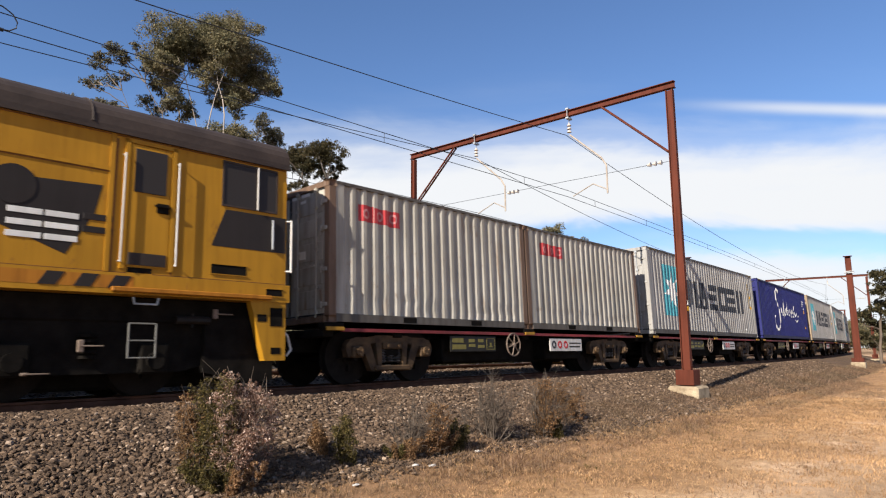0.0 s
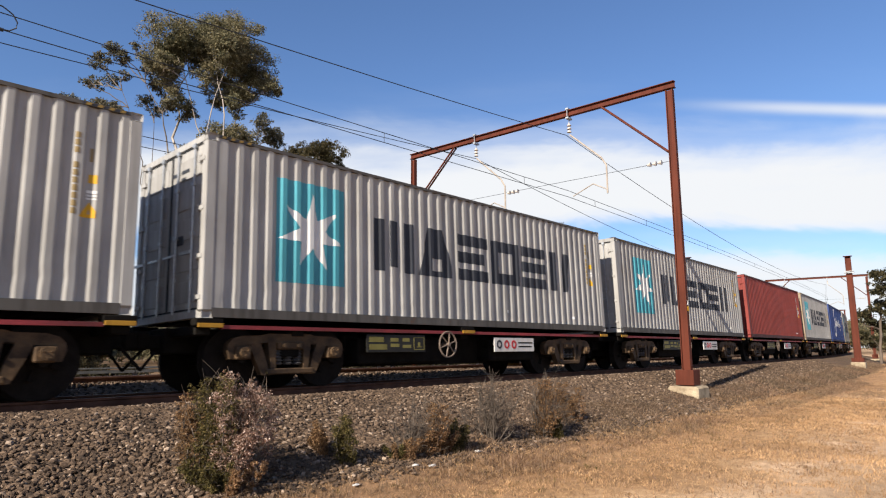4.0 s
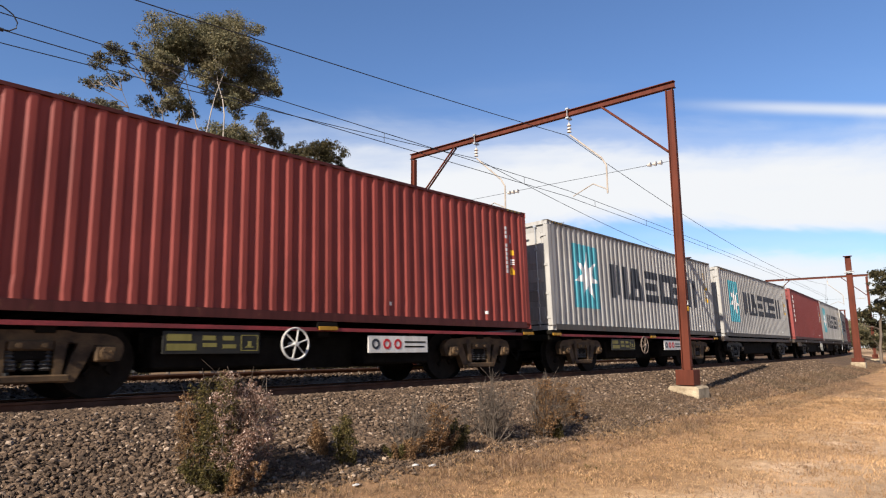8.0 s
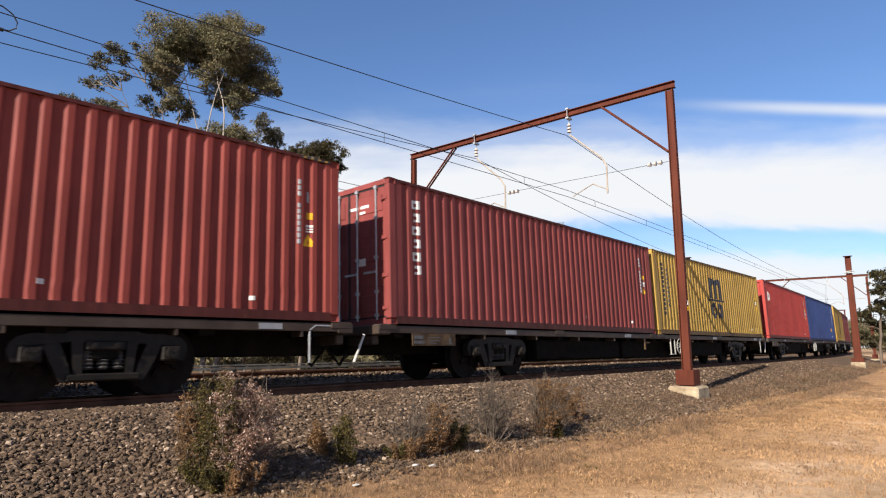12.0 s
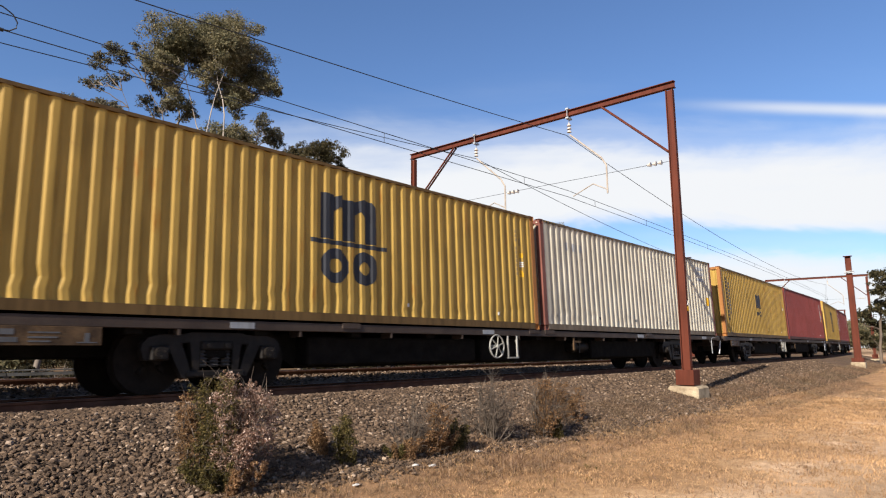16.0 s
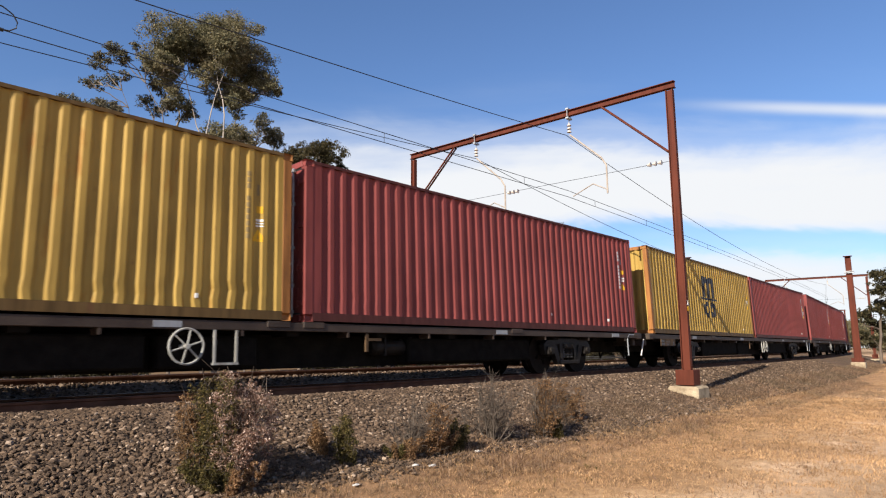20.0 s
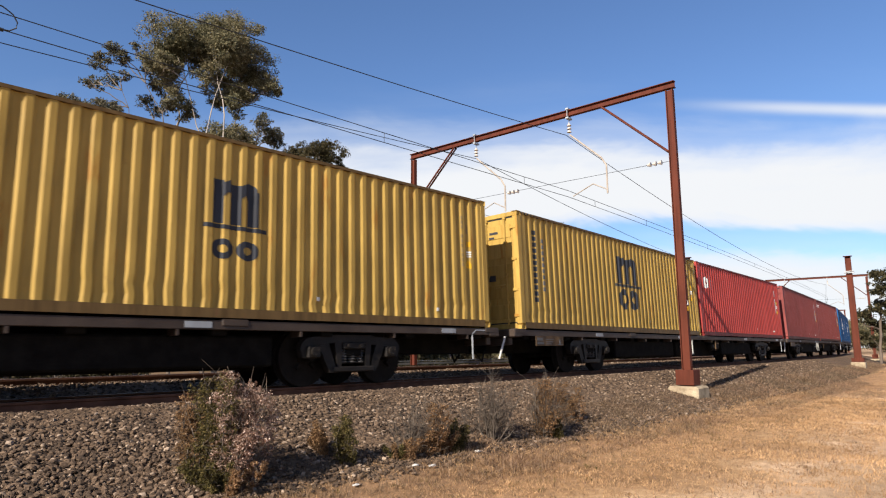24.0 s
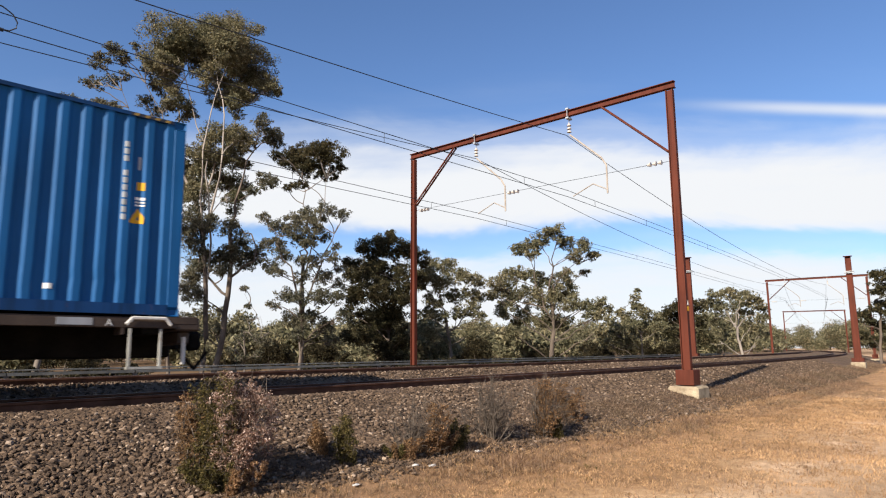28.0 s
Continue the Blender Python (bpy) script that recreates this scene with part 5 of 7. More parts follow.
def globe_marks():
    """Two crossed rings behind five blocks, with a row of small bars below."""
    out = []
    for k, c in enumerate((6.06, 6.36)):
        for a0, a1 in ((0.42, 2.72), (3.62, 5.80)):
            path = [(c + 0.64 * math.cos(a0 + (a1 - a0) * q / 14), 1.50 + 0.70 * math.sin(a0 + (a1 - a0) * q / 14)) for q in range(15)]
            out.append(("globe_ring", "white", [ribbon(path, 0.075)], 0.004 + 0.0004 * k))
    for k in range(5):
        a = 5.20 + k * 0.415
        out.append(("lettering_block", "white", [rect(a, 1.44, a + 0.345, 1.76), rect(a + 0.1, 1.54, a + 0.25, 1.66)], 0.005))
    out.append(("small_bars", "white", [rect(5.25 + 0.245 * k, 1.17, 5.43 + 0.245 * k, 1.35) for k in range(8)], 0.005))
    out.append(("small_bars", "white", [q for k in range(7) for q in (rect(0.55, 2.02 - 0.235 * k, 0.77, 2.19 - 0.235 * k), rect(0.6, 2.06 - 0.235 * k, 0.71, 2.12 - 0.235 * k))], 0.004))
    return out


def white_marks():
    """Faded rows near the top corner and a large yellow sticker at the trailing end."""
    return [("worn_patch", "faded", [rect(1.3 + 0.16 * k, 2.2, 1.36 + 0.16 * k, 2.42) for k in range(6)], 0.004),
            ("code_bars", "faded", [rect(10.75 + 0.24 * k, 2.28 + 0.2 * (r > 0) - 0.42 * (r > 1), 10.88 + 0.24 * k, 2.4 + 0.2 * (r > 0) - 0.42 * (r > 1)) for r in range(3) for k in range(3)], 0.004),
            ("yellow_sticker", "yellow", [rect(11.42, 1.14, 11.72, 1.46)], 0.004),
            ("code_plate", "smoke", [rect(0.6 + 2.3 * k, 0.34, 0.7 + 2.3 * k, 0.42) for k in range(5)], 0.004)]


def corner_marks(color="white"):
    return [("corner_marks", color, [disc(0.92, 2.11, 0.25, 16), disc(0.95, 2.11, 0.13, 16)], 0.004),
            ("corner_marks", color, [slab(1.16, 1.26, 1.87, 2.35, 0.1), rect(1.48, 1.87, 1.6, 2.35)], 0.0045)]


def red_tag():
    return [("red_tag", "worn_red", [rect(0.72, 1.92, 1.08, 2.24), rect(1.09, 1.92, 1.43, 2.22), rect(1.44, 1.90, 1.80, 2.22)], 0.003),
            ("tag_ring", "pink", [q for k in range(3) for q in (disc(0.9 + 0.35 * k, 2.07, 0.10, 12), disc(0.9 + 0.35 * k, 2.07, 0.055, 12))], 0.006)]


def column_marks():
    return [("small_bars", "white", [rect(0.68 + 0.05 * (k % 2), 2.36 - 0.27 * k, 0.88, 2.54 - 0.27 * k) for k in range(6)]
             + [rect(0.73, 2.41 - 0.27 * k, 0.8, 2.48 - 0.27 * k) for k in range(6)], 0.004)]


def top_marks():
    return [("small_bars", "white", [rect(0.48 + 0.27 * k, 2.36, 0.66 + 0.27 * k, 2.52) for k in range(4)] + [rect(0.53 + 0.27 * k, 2.4, 0.61 + 0.27 * k, 2.47) for k in range(4)], 0.004)]


def code_marks(length, dark=False, sticker=True):
    u = length - 0.85
    out = [("code_bars", "dim" if dark else "faded", [rect(u, 2.36 - 0.105 * k, u + 0.06, 2.44 - 0.105 * k) for k in (0, 1, 2, 4, 5, 6, 7, 8, 9, 10)] + [
            rect(u + 0.2, 2.06, u + 0.245, 2.25)], 0.004),
           ("code_plate", "white", [rect(length * 0.62, 0.36, length * 0.62 + 0.09, 0.43), rect(length * 0.86, 0.3, length * 0.86 + 0.09, 0.37)], 0.004)]
    if sticker:
        out.append(("yellow_sticker", "yellow", [rect(u + 0.2, 1.76, u + 0.3, 1.88)], 0.004))
        out.append(("white_sticker", "white", [rect(u + 0.19, 1.53, u + 0.31, 1.555), rect(u + 0.19, 1.575, u + 0.31, 1.6), rect(u + 0.19, 1.62, u + 0.31, 1.66)], 0.004))
        out.append(("warning_triangle", "yellow", [[(u + 0.1, 1.28), (u + 0.36, 1.28), (u + 0.23, 1.5)], [(u + 0.21, 1.33), (u + 0.25, 1.33), (u + 0.23, 1.40)]], 0.004))
    return out


def row_marks(length):
    """Rows of small bars, a warning triangle and an orange sticker near the trailing end."""
    u = length - 1.25
    out = [("code_bars", "white", [rect(u, 2.3, u + 0.28, 2.36), rect(u + 0.36, 2.28, u + 0.62, 2.34), rect(u, 2.16, u + 0.2, 2.22), rect(u + 0.27, 2.15, u + 0.42, 2.21), rect(u + 0.5, 2.14, u + 0.62, 2.2),
                                   rect(u, 2.02, u + 0.22, 2.08), rect(u + 0.32, 1.84, u + 0.5, 1.92)], 0.004)]
    out.append(("warning_triangle", "yellow", [[(u + 0.3, 1.58), (u + 0.54, 1.58), (u + 0.42, 1.78)], [(u + 0.40, 1.62), (u + 0.44, 1.62), (u + 0.42, 1.69)]], 0.004))
    out.append(("orange_sticker", "yellow", [rect(u + 0.36, 0.66, u + 0.5, 0.78)], 0.004))
    return out


# kind: paint, marks, leading end, wording
KINDS = {
    "block": ("silver", lambda: block_marks() + code_marks(12.192, True), "door", "silver-grey container with dark block letters and blue star panel"),
    "block_rusty": ("silver", lambda: block_marks() + code_marks(12.192, True), "door", "silver-grey container with rusty end posts and dark block letters"),
    "block_old": ("pewter", lambda: block_marks() + code_marks(12.192, True), "door", "weathered grey container with dark block letters and blue star panel"),
    "swirl": ("navy", lambda: swirl_marks() + row_marks(12.192), "door", "navy blue corrugated shipping container with white brush-script mark"),
    "swirl_old": ("cobalt", lambda: swirl_marks(bold=1.15) + row_marks(12.192), "front", "scuffed cobalt blue shipping container with worn white script mark"),
    "oxide": ("oxide", lambda: code_marks(12.192), "door", "plain oxide-red corrugated shipping container"),
    "brick": ("brick", lambda: code_marks(12.192), "door", "plain brick-red corrugated shipping container"),
    "column": ("brick", lambda: column_marks() + code_marks(12.192), "door", "brick-red corrugated shipping container with a column of white marks"),
    "maroon": ("maroon", lambda: code_marks(12.192), "front", "dark maroon corrugated shipping container"),
    "bars": ("mustard", lambda: bars_marks() + code_marks(12.192, True), "door", "mustard-yellow shipping container with dark bar mark and door end"),
    "bars_small": ("mustard", lambda: bars_marks(u=5.62, scale=0.6, high=0.84) + code_marks(12.192, True), "front", "rust-streaked mustard-yellow shipping container with a small dark mark"),
    "bars_edge": ("mustard", lambda: bars_marks(u=5.75, scale=0.55, high=0.7) + code_marks(12.192, True), "front", "mustard-yellow shipping container with rusty posts and a small dark mark"),
    "bars_plain": ("mustard", lambda: bars_marks(columns=False) + code_marks(12.192, True), "front", "mustard-yellow shipping container with dark bar mark and plain end"),
    "white": ("cream", white_marks, "front", "off-white corrugated shipping container with rusty end posts"),
    "coral": ("coral", lambda: corner_marks() + code_marks(12.192), "front", "faded coral-red shipping container with white corner marks"),
    "blue_plain": ("cobalt", lambda: [("yellow_sticker", "yellow", [rect(10.2, 0.72, 10.75, 0.95)], 0.004)] + code_marks(12.192, False, False), "front", "plain cobalt blue corrugated shipping container with a yellow sticker"),
    "gold": ("brick", lambda: top_marks() + code_marks(12.192), "front", "brick-red shipping container with small white marks at top corner"),
    "globe": ("azure", lambda: globe_marks() + code_marks(12.192), "front", "bright blue corrugated shipping container with a white globe mark"),
    "short": ("ash", lambda: red_tag(), "door", "rust-framed grey twenty-foot shipping container with a red tag"),
}


def casting_mesh(material):
    bm = bmesh.new()
    box(bm, -0.089, 0.089, -0.081, 0.081, 0, 0.118)
    for f in list(bm.faces):
        if abs(f.normal.z) < 0.5:
            r = bmesh.ops.inset_individual(bm, faces=[f], thickness=0.032)
            bmesh.ops.translate(bm, vec=-f.normal * 0.03, verts=f.verts)
    return bm_mesh("corner_casting", bm, material)


def end_wall_mesh(x, sign, material, tall=HIGH):
    """The corrugated closed end."""
    verts, faces, pts = [], [], []
    y = -HALF_W + 0.1
    n = 9
    p = (2 * HALF_W - 0.2) / n
    for k in range(n):
        pts += [(y, 0.02), (y + p * 0.3, 0.02), (y + p * 0.5, 0.06), (y + p * 0.8, 0.06)]
        y += p
    pts.append((y, 0.02))
    for yy, d in pts:
        for z in (0.12, tall - 0.06):
            verts.append((x - sign * d, yy, z))
    for i in range(len(pts) - 1):
        faces.append((2 * i, 2 * i + 1, 2 * i + 3, 2 * i + 2))
    return mesh_from("end_wall", verts, faces, material)


def door_mesh(sign, material, tall=HIGH):
    """One door leaf, hinge at y = sign * 1.16, facing -x, with three pressed recesses."""
    bm = bmesh.new()
    y0, y1 = (0.01, 1.12) if sign > 0 else (-1.12, -0.01)
    box(bm, 0.03, 0.07, y0, y1, 0.14, tall - 0.13)
    return bm_mesh("door", bm, material)


def door_panel_mesh(material):
    bm = bmesh.new()
    box(bm, 0.018, 0.0305, -0.435, 0.435, 0.0, 0.34, 0.008)
    return bm_mesh("door_panel", bm, material)


def lock_rod_mesh(material, tall=HIGH):
    bm = bmesh.new()
    rod(bm, (0.0, 0, 0.1), (0.0, 0, tall - 0.1), 0.017, 6)
    for z in (0.16, 0.62, 1.3, 2.1, tall - 0.18):
        box(bm, -0.025, 0.02, -0.04, 0.04, z, z + 0.06)
    box(bm, -0.04, -0.02, 0.0, 0.34, 1.02, 1.06)
    return bm_mesh("lock_rod", bm, material)


def hinge_mesh(material):
    bm = bmesh.new()
    box(bm, -0.012, 0.03, -0.09, 0.09, -0.035, 0.035, 0.006)
    rod(bm, (-0.006, 0.075, -0.06), (-0.006, 0.075, 0.06), 0.016, 6)
    return bm_mesh("hinge", bm, material)


def tape_mesh():
    bm = bmesh.new()
    box(bm, -0.3, 0.3, -0.002, 0.0, -0.02, 0.02)
    return bm_mesh("hazard_tape", bm, MARK["charcoal"])


def dash_mesh():
    bm = bmesh.new()
    prism(bm, [(-0.045, -0.02), (0.02, -0.02), (0.045, 0.02), (-0.02, 0.02)], -0.005, -0.0021)
    return bm_mesh("tape_dash", bm, MARK["ochre"])


def gasket_mesh(tall=HIGH):
    """The dark rubber seal round one door leaf."""
    bm = bmesh.new()
    for y0, y1, z0, z1 in ((-0.556, -0.53, 0.14, tall - 0.13), (0.53, 0.556, 0.14, tall - 0.13), (-0.53, 0.53, 0.14, 0.165), (-0.53, 0.53, tall - 0.155, tall - 0.13)):
        box(bm, 0.0245, 0.0295, y0, y1, z0, z1)
    return bm_mesh("gasket", bm, RUBBER)


SINGLE = {"code_bars": "code_bar", "small_bars": "small_bar", "upright_bars": "upright_bar", "code_plate": "code_plate", "white_sticker": "sticker_line",
          "corner_marks": "corner_mark", "tag_ring": "tag_ring", "worn_patch": "worn_patch", "top_bar": "top_bar"}


def apart(polys):
    """Groups each shape with the holes that lie inside it."""
    out = []
    for p in polys:
        cu, cv = sum(q[0] for q in p) / len(p), sum(q[1] for q in p) / len(p)
        for g in out:
            us, vs = [q[0] for q in g[0]], [q[1] for q in g[0]]
            if min(us) < cu < max(us) and min(vs) < cv < max(vs):
                g.append(p)
                break
        else:
            out.append([p])
    return out


def container(kind, length=12.192):
    pk, marks, lead, words = KINDS[kind]
    mat = PAINT[pk]
    framemat = RUSTY if kind == "white" else RUST_BROWN if kind == "short" else RUST_ORANGE if kind in ("bars_plain", "bars_edge") else mat
    feet = "forty-foot " if length > 10 and "twenty" not in words else ""
    t = thing("shipping_container", feet + words, "shipping container", "containers on the train")
    tall = 2.591 if kind == "short" else HIGH
    h = length / 2
    key = (pk, length)
    for sign in (-1, 1):
        part("side_wall", cached(("wall", sign, key), lambda: wall_mesh(length, sign, mat, pk in ("mustard", "ash", "pewter", "cream"), tall)), t)

        def rails(z0, z1, d, mat):
            bm = bmesh.new()
            box(bm, -h + 0.165, h - 0.165, min(sign * HALF_W, sign * (HALF_W - d)), max(sign * HALF_W, sign * (HALF_W - d)), z0, z1)
            return bm_mesh("rail", bm, mat)
        part("top_rail", cached(("top", sign, key), lambda: rails(tall - 0.062, tall - 0.008, 0.06, GRIME_SHADE[pk])), t)
        part("bottom_rail", cached(("bottom", sign, key), lambda: rails(0.012, 0.157, 0.055, GRIME_SHADE[pk])), t)

    def roof():
        bm = bmesh.new()
        box(bm, -h + 0.06, h - 0.06, -HALF_W + 0.05, HALF_W - 0.05, tall - 0.05, tall - 0.02)
        n = int(length / 0.42)
        for k in range(n):
            x = -h + 0.3 + k * (length - 0.6) / n
            box(bm, x, x + 0.2, -HALF_W + 0.12, HALF_W - 0.12, tall - 0.0201, tall - 0.004)
        return bm_mesh("roof", bm, mat)
    part("roof", cached(("roof", key), roof), t)

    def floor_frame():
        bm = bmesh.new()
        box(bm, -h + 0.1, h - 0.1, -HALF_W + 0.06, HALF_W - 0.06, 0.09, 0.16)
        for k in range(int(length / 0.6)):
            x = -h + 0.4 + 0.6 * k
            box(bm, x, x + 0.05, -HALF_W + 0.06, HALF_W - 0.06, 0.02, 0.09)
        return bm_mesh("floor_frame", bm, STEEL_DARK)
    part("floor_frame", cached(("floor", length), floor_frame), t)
    fk = (framemat.name, tall)

    def post():
        bm = bmesh.new()
        box(bm, -0.085, 0.085, -0.07, 0.07, 0.118, tall - 0.118, 0.012)
        return bm_mesh("corner_post", bm, framemat)
    for sx in (-1, 1):
        if kind == "block_rusty":
            framemat = RUST_POST if sx < 0 else mat
            fk = (framemat.name, tall)
        for sy in (-1, 1):
            part("corner_post", cached(("post", fk), post), t, at=pose(sx * (h - 0.087), sy * (HALF_W - 0.072), 0))
            for z in (0.0, tall - 0.118):
                part("corner_casting", cached(("casting", fk), lambda: casting_mesh(framemat)), t, at=pose(sx * (h - 0.09), sy * (HALF_W - 0.082), z))

        def beam(z0, z1):
            bm = bmesh.new()
            box(bm, -0.06, 0.06, -HALF_W + 0.15, HALF_W - 0.15, z0, z1, 0.006)
            return bm_mesh("end_beam", bm, framemat)
        part("end_header", cached(("header", fk), lambda: beam(tall - 0.12, tall - 0.01)), t, at=pose(sx * (h - 0.065), 0, 0))
        part("end_sill", cached(("endsill", fk), lambda: beam(0.01, 0.13)), t, at=pose(sx * (h - 0.065), 0, 0))
    part("end_wall", cached(("end", 1, key), lambda: end_wall_mesh(h - 0.01, 1, mat, tall)), t)
    if lead == "front":
        part("end_wall", cached(("end", -1, key), lambda: end_wall_mesh(-h + 0.01, -1, mat, tall)), t)
    else:
        for sgn in (-1, 1):
            d = part("door", cached(("door", sgn, pk), lambda: door_mesh(sgn, mat, tall)), t, at=pose(-h, 0, 0))
            for y in (0.28, 0.84):
                part("lock_rod", cached(("lock", pk), lambda: lock_rod_mesh(GALV if pk in ("silver", "brick", "oxide") else mat, tall)), d, at=pose(-0.006, sgn * y, 0))
            for k in range(5):
                part("door_panel", cached(("doorpanel", pk), lambda: door_panel_mesh(mat)), d, at=pose(0, sgn * 0.565, 0.26 + (tall - 0.4) / 5 * k))
            part("gasket", cached(("gasket", tall), lambda: gasket_mesh(tall)), d, at=pose(0, sgn * 0.565, 0))
            for z in (0.32, 0.95, 1.7, tall - 0.4):
                part("hinge", cached(("hinge", pk, kind == "block_rusty"), lambda: hinge_mesh(RUSTY if kind == "block_rusty" else mat)), d, at=pose(0, sgn * 1.07, z, 0, 0, 0))

        def code(rows):
            bm = bmesh.new()
            for y0, z0, y1, z1 in rows:
                box(bm, 0.0135, 0.0175, y0, y1, z0, z1)
            return bm_mesh("code_bar", bm, MARK["white" if pk not in ("silver", "mustard") else "charcoal"])
        part("code_bar", cached(("doorcode", pk not in ("silver", "mustard")), lambda: code([(-0.62, 2.38, -0.36, 2.44), (-0.30, 2.38, -0.06, 2.44), (-0.50, 2.27, -0.34, 2.32), (-0.50, 1.2, -0.3, 1.35)])), t, at=pose(-h, 0, 0))
        if pk in ("brick", "oxide"):
            def placard():
                bm = bmesh.new()
                box(bm, 0.013, 0.0175, 0.36, 0.74, 1.98, 2.26)
                return bm_mesh("door_placard", bm, MARK["white"])
            part("door_placard", cached("doorplacard", placard), t, "white placard on the door", at=pose(-h, 0, 0))
    if length > 10 and kind in ("block", "block_rusty", "block_old", "swirl", "globe", "oxide", "bars", "white"):
        for sx in (-1, 1):
            strip = part("hazard_tape", cached("tape", tape_mesh), t, "black-and-yellow hazard tape", at=pose(sx * (h - 0.5), -HALF_W - 0.0005, tall - 0.035))
            for k in range(4):
                part("tape_dash", cached("dash", dash_mesh), strip, at=pose(-0.22 + 0.147 * k, 0, 0))
    if kind == "short":
        # forklift pockets are flat dark plates; the shade inside is their colour
        def pocket():
            bm = bmesh.new()
            box(bm, -0.18, 0.18, -0.003, 0.0, 0.03, 0.135)
            return bm_mesh("forklift_pocket", bm, STEEL_DARK)
        for x in (-1.03, 1.03):
            part("forklift_pocket", cached("pocket", pocket), t, "dark plate with the shade of a forklift opening", at=pose(x, -HALF_W - 0.0005, 0))
    for i, (name, color, polys, lift) in enumerate(marks()):
        for j, group_ in enumerate(apart(polys) if name in SINGLE else [polys]):
            one = SINGLE.get(name, name)
            part(one, cached(("mark", kind, length, i, j), lambda: mark_mesh(one, length, group_, MARK[color], lift)), t)
    return t


# ================= wagons =================
WHEEL_R = 0.5
SPRING = grainy("worn_bright_spring_steel", (0.03, 0.027, 0.025), (0.15, 0.14, 0.135), 9, 40, 0.5, 0.3)
WHEEL_TAN = grainy("grimy_tan_handwheel_paint", (0.10, 0.07, 0.052), (0.24, 0.18, 0.14), 4, 40, 0.7)
YELLOW_DUST = grainy("yellow_dusted_steel", (0.14, 0.085, 0.02), (0.36, 0.22, 0.035), 6, 40, 0.8)


def wheelset_mesh():
    bm = bmesh.new()
    rod(bm, (0, -1.05, 0), (0, 1.05, 0), 0.075, 10)
    for sgn in (-1, 1):
        y = sgn * 0.7175
        rod(bm, (0, y - 0.065, 0), (0, y + 0.065, 0), WHEEL_R, 28)
        rod(bm, (0, y - sgn * 0.05, 0), (0, y - sgn * 0.08, 0), WHEEL_R + 0.028, 28)
        rod(bm, (0, y + sgn * 0.066, 0), (0, y + sgn * 0.10, 0), 0.13, 14)
        for k in range(4):
            a = k * math.pi / 2
            box(bm, 0.16, 0.3, -0.03, 0.03, -0.06, 0.06, m=Matrix.Translation((0, y + sgn * 0.066, 0)) @ Matrix.Rotation(a, 4, "Y") @ Matrix.Rotation(math.pi / 2, 4, "Z") @ Matrix.Translation((-0.23, 0, 0.2)))
    return bm_mesh("wheelset", bm, WHEEL)


def sideframe_mesh(material, half=0.875):
    """A cast side frame: arched top bar with rounded ends, slanting legs, columns and spring seat, with open windows."""
    bm = bmesh.new()
    e = half + 0.25
    top = [(-e + 0.02, 0.60), (-e + 0.10, 0.68), (-half, 0.72), (-0.52, 0.73), (-0.40, 0.76), (0.40, 0.76), (0.52, 0.73), (half, 0.72), (e - 0.10, 0.68), (e - 0.02, 0.60)]
    low = [(e, 0.50), (e - 0.05, 0.36), (half + 0.13, 0.36), (half + 0.13, 0.56), (half - 0.14, 0.57), (half - 0.17, 0.48), (half - 0.28, 0.60), (0.30, 0.62)]
    prism(bm, top + low + [(-x, z) for x, z in low[::-1]], -0.07, 0.07)
    bmesh.ops.triangulate(bm, faces=[f for f in bm.faces if len(f.verts) > 4])
    for sgn in (-1, 1):
        prism(bm, [(sgn * (half - 0.32), 0.62), (sgn * (half - 0.13), 0.56), (sgn * (half - 0.22), 0.36), (sgn * 0.52, 0.10), (sgn * 0.34, 0.09), (sgn * 0.40, 0.20), (sgn * (half - 0.40), 0.42)][::sgn], -0.075, 0.06)
        prism(bm, [(sgn * 0.27, 0.16), (sgn * 0.36, 0.16), (sgn * 0.42, 0.63), (sgn * 0.27, 0.63)][::sgn], -0.085, 0.07)
    box(bm, -0.46, 0.46, -0.11, 0.1, 0.10, 0.2, 0.02)
    box(bm, -0.25, 0.25, -0.12, 0.09, 0.50, 0.63, 0.02)
    for x in (-0.14, 0.14):
        rod(bm, (x, -0.15, 0.565), (x, -0.11, 0.565), 0.035, 8)
    return bm_mesh("sideframe", bm, material)


def spring_mesh(material):
    """One coil spring, as a ridged column."""
    bm = bmesh.new()
    rings = []
    for k in range(11):
        r = 0.085 if k % 2 else 0.055
        rings.append([bm.verts.new((r * math.cos(a * math.pi / 5), r * math.sin(a * math.pi / 5), 0.25 + 0.025 * k)) for a in range(10)])
    for p, q in zip(rings, rings[1:]):
        for a in range(10):
            bm.faces.new((p[a], p[(a + 1) % 10], q[(a + 1) % 10], q[a]))
    return bm_mesh("spring", bm, material)


def axle_box_mesh(material):
    bm = bmesh.new()
    box(bm, -0.13, 0.13, -0.1, 0.1, -0.12, 0.09, 0.02)
    rod(bm, (0, -0.15, -0.01), (0, -0.09, -0.01), 0.085, 12)
    for a in range(3):
        c, s = math.cos(a * 2.094 + 0.5), math.sin(a * 2.094 + 0.5)
        rod(bm, (0.05 * c, -0.17, -0.01 + 0.05 * s), (0.05 * c, -0.14, -0.01 + 0.05 * s), 0.014, 6)
    return bm_mesh("axle_box", bm, material)


def plank_mesh():
    bm = bmesh.new()
    box(bm, -0.45, 0.45, -0.108, 0.108, 0.113, 0.15, 0.006)
    return bm_mesh("spring_plank", bm, YELLOW_DUST)


WHEELSETS = []


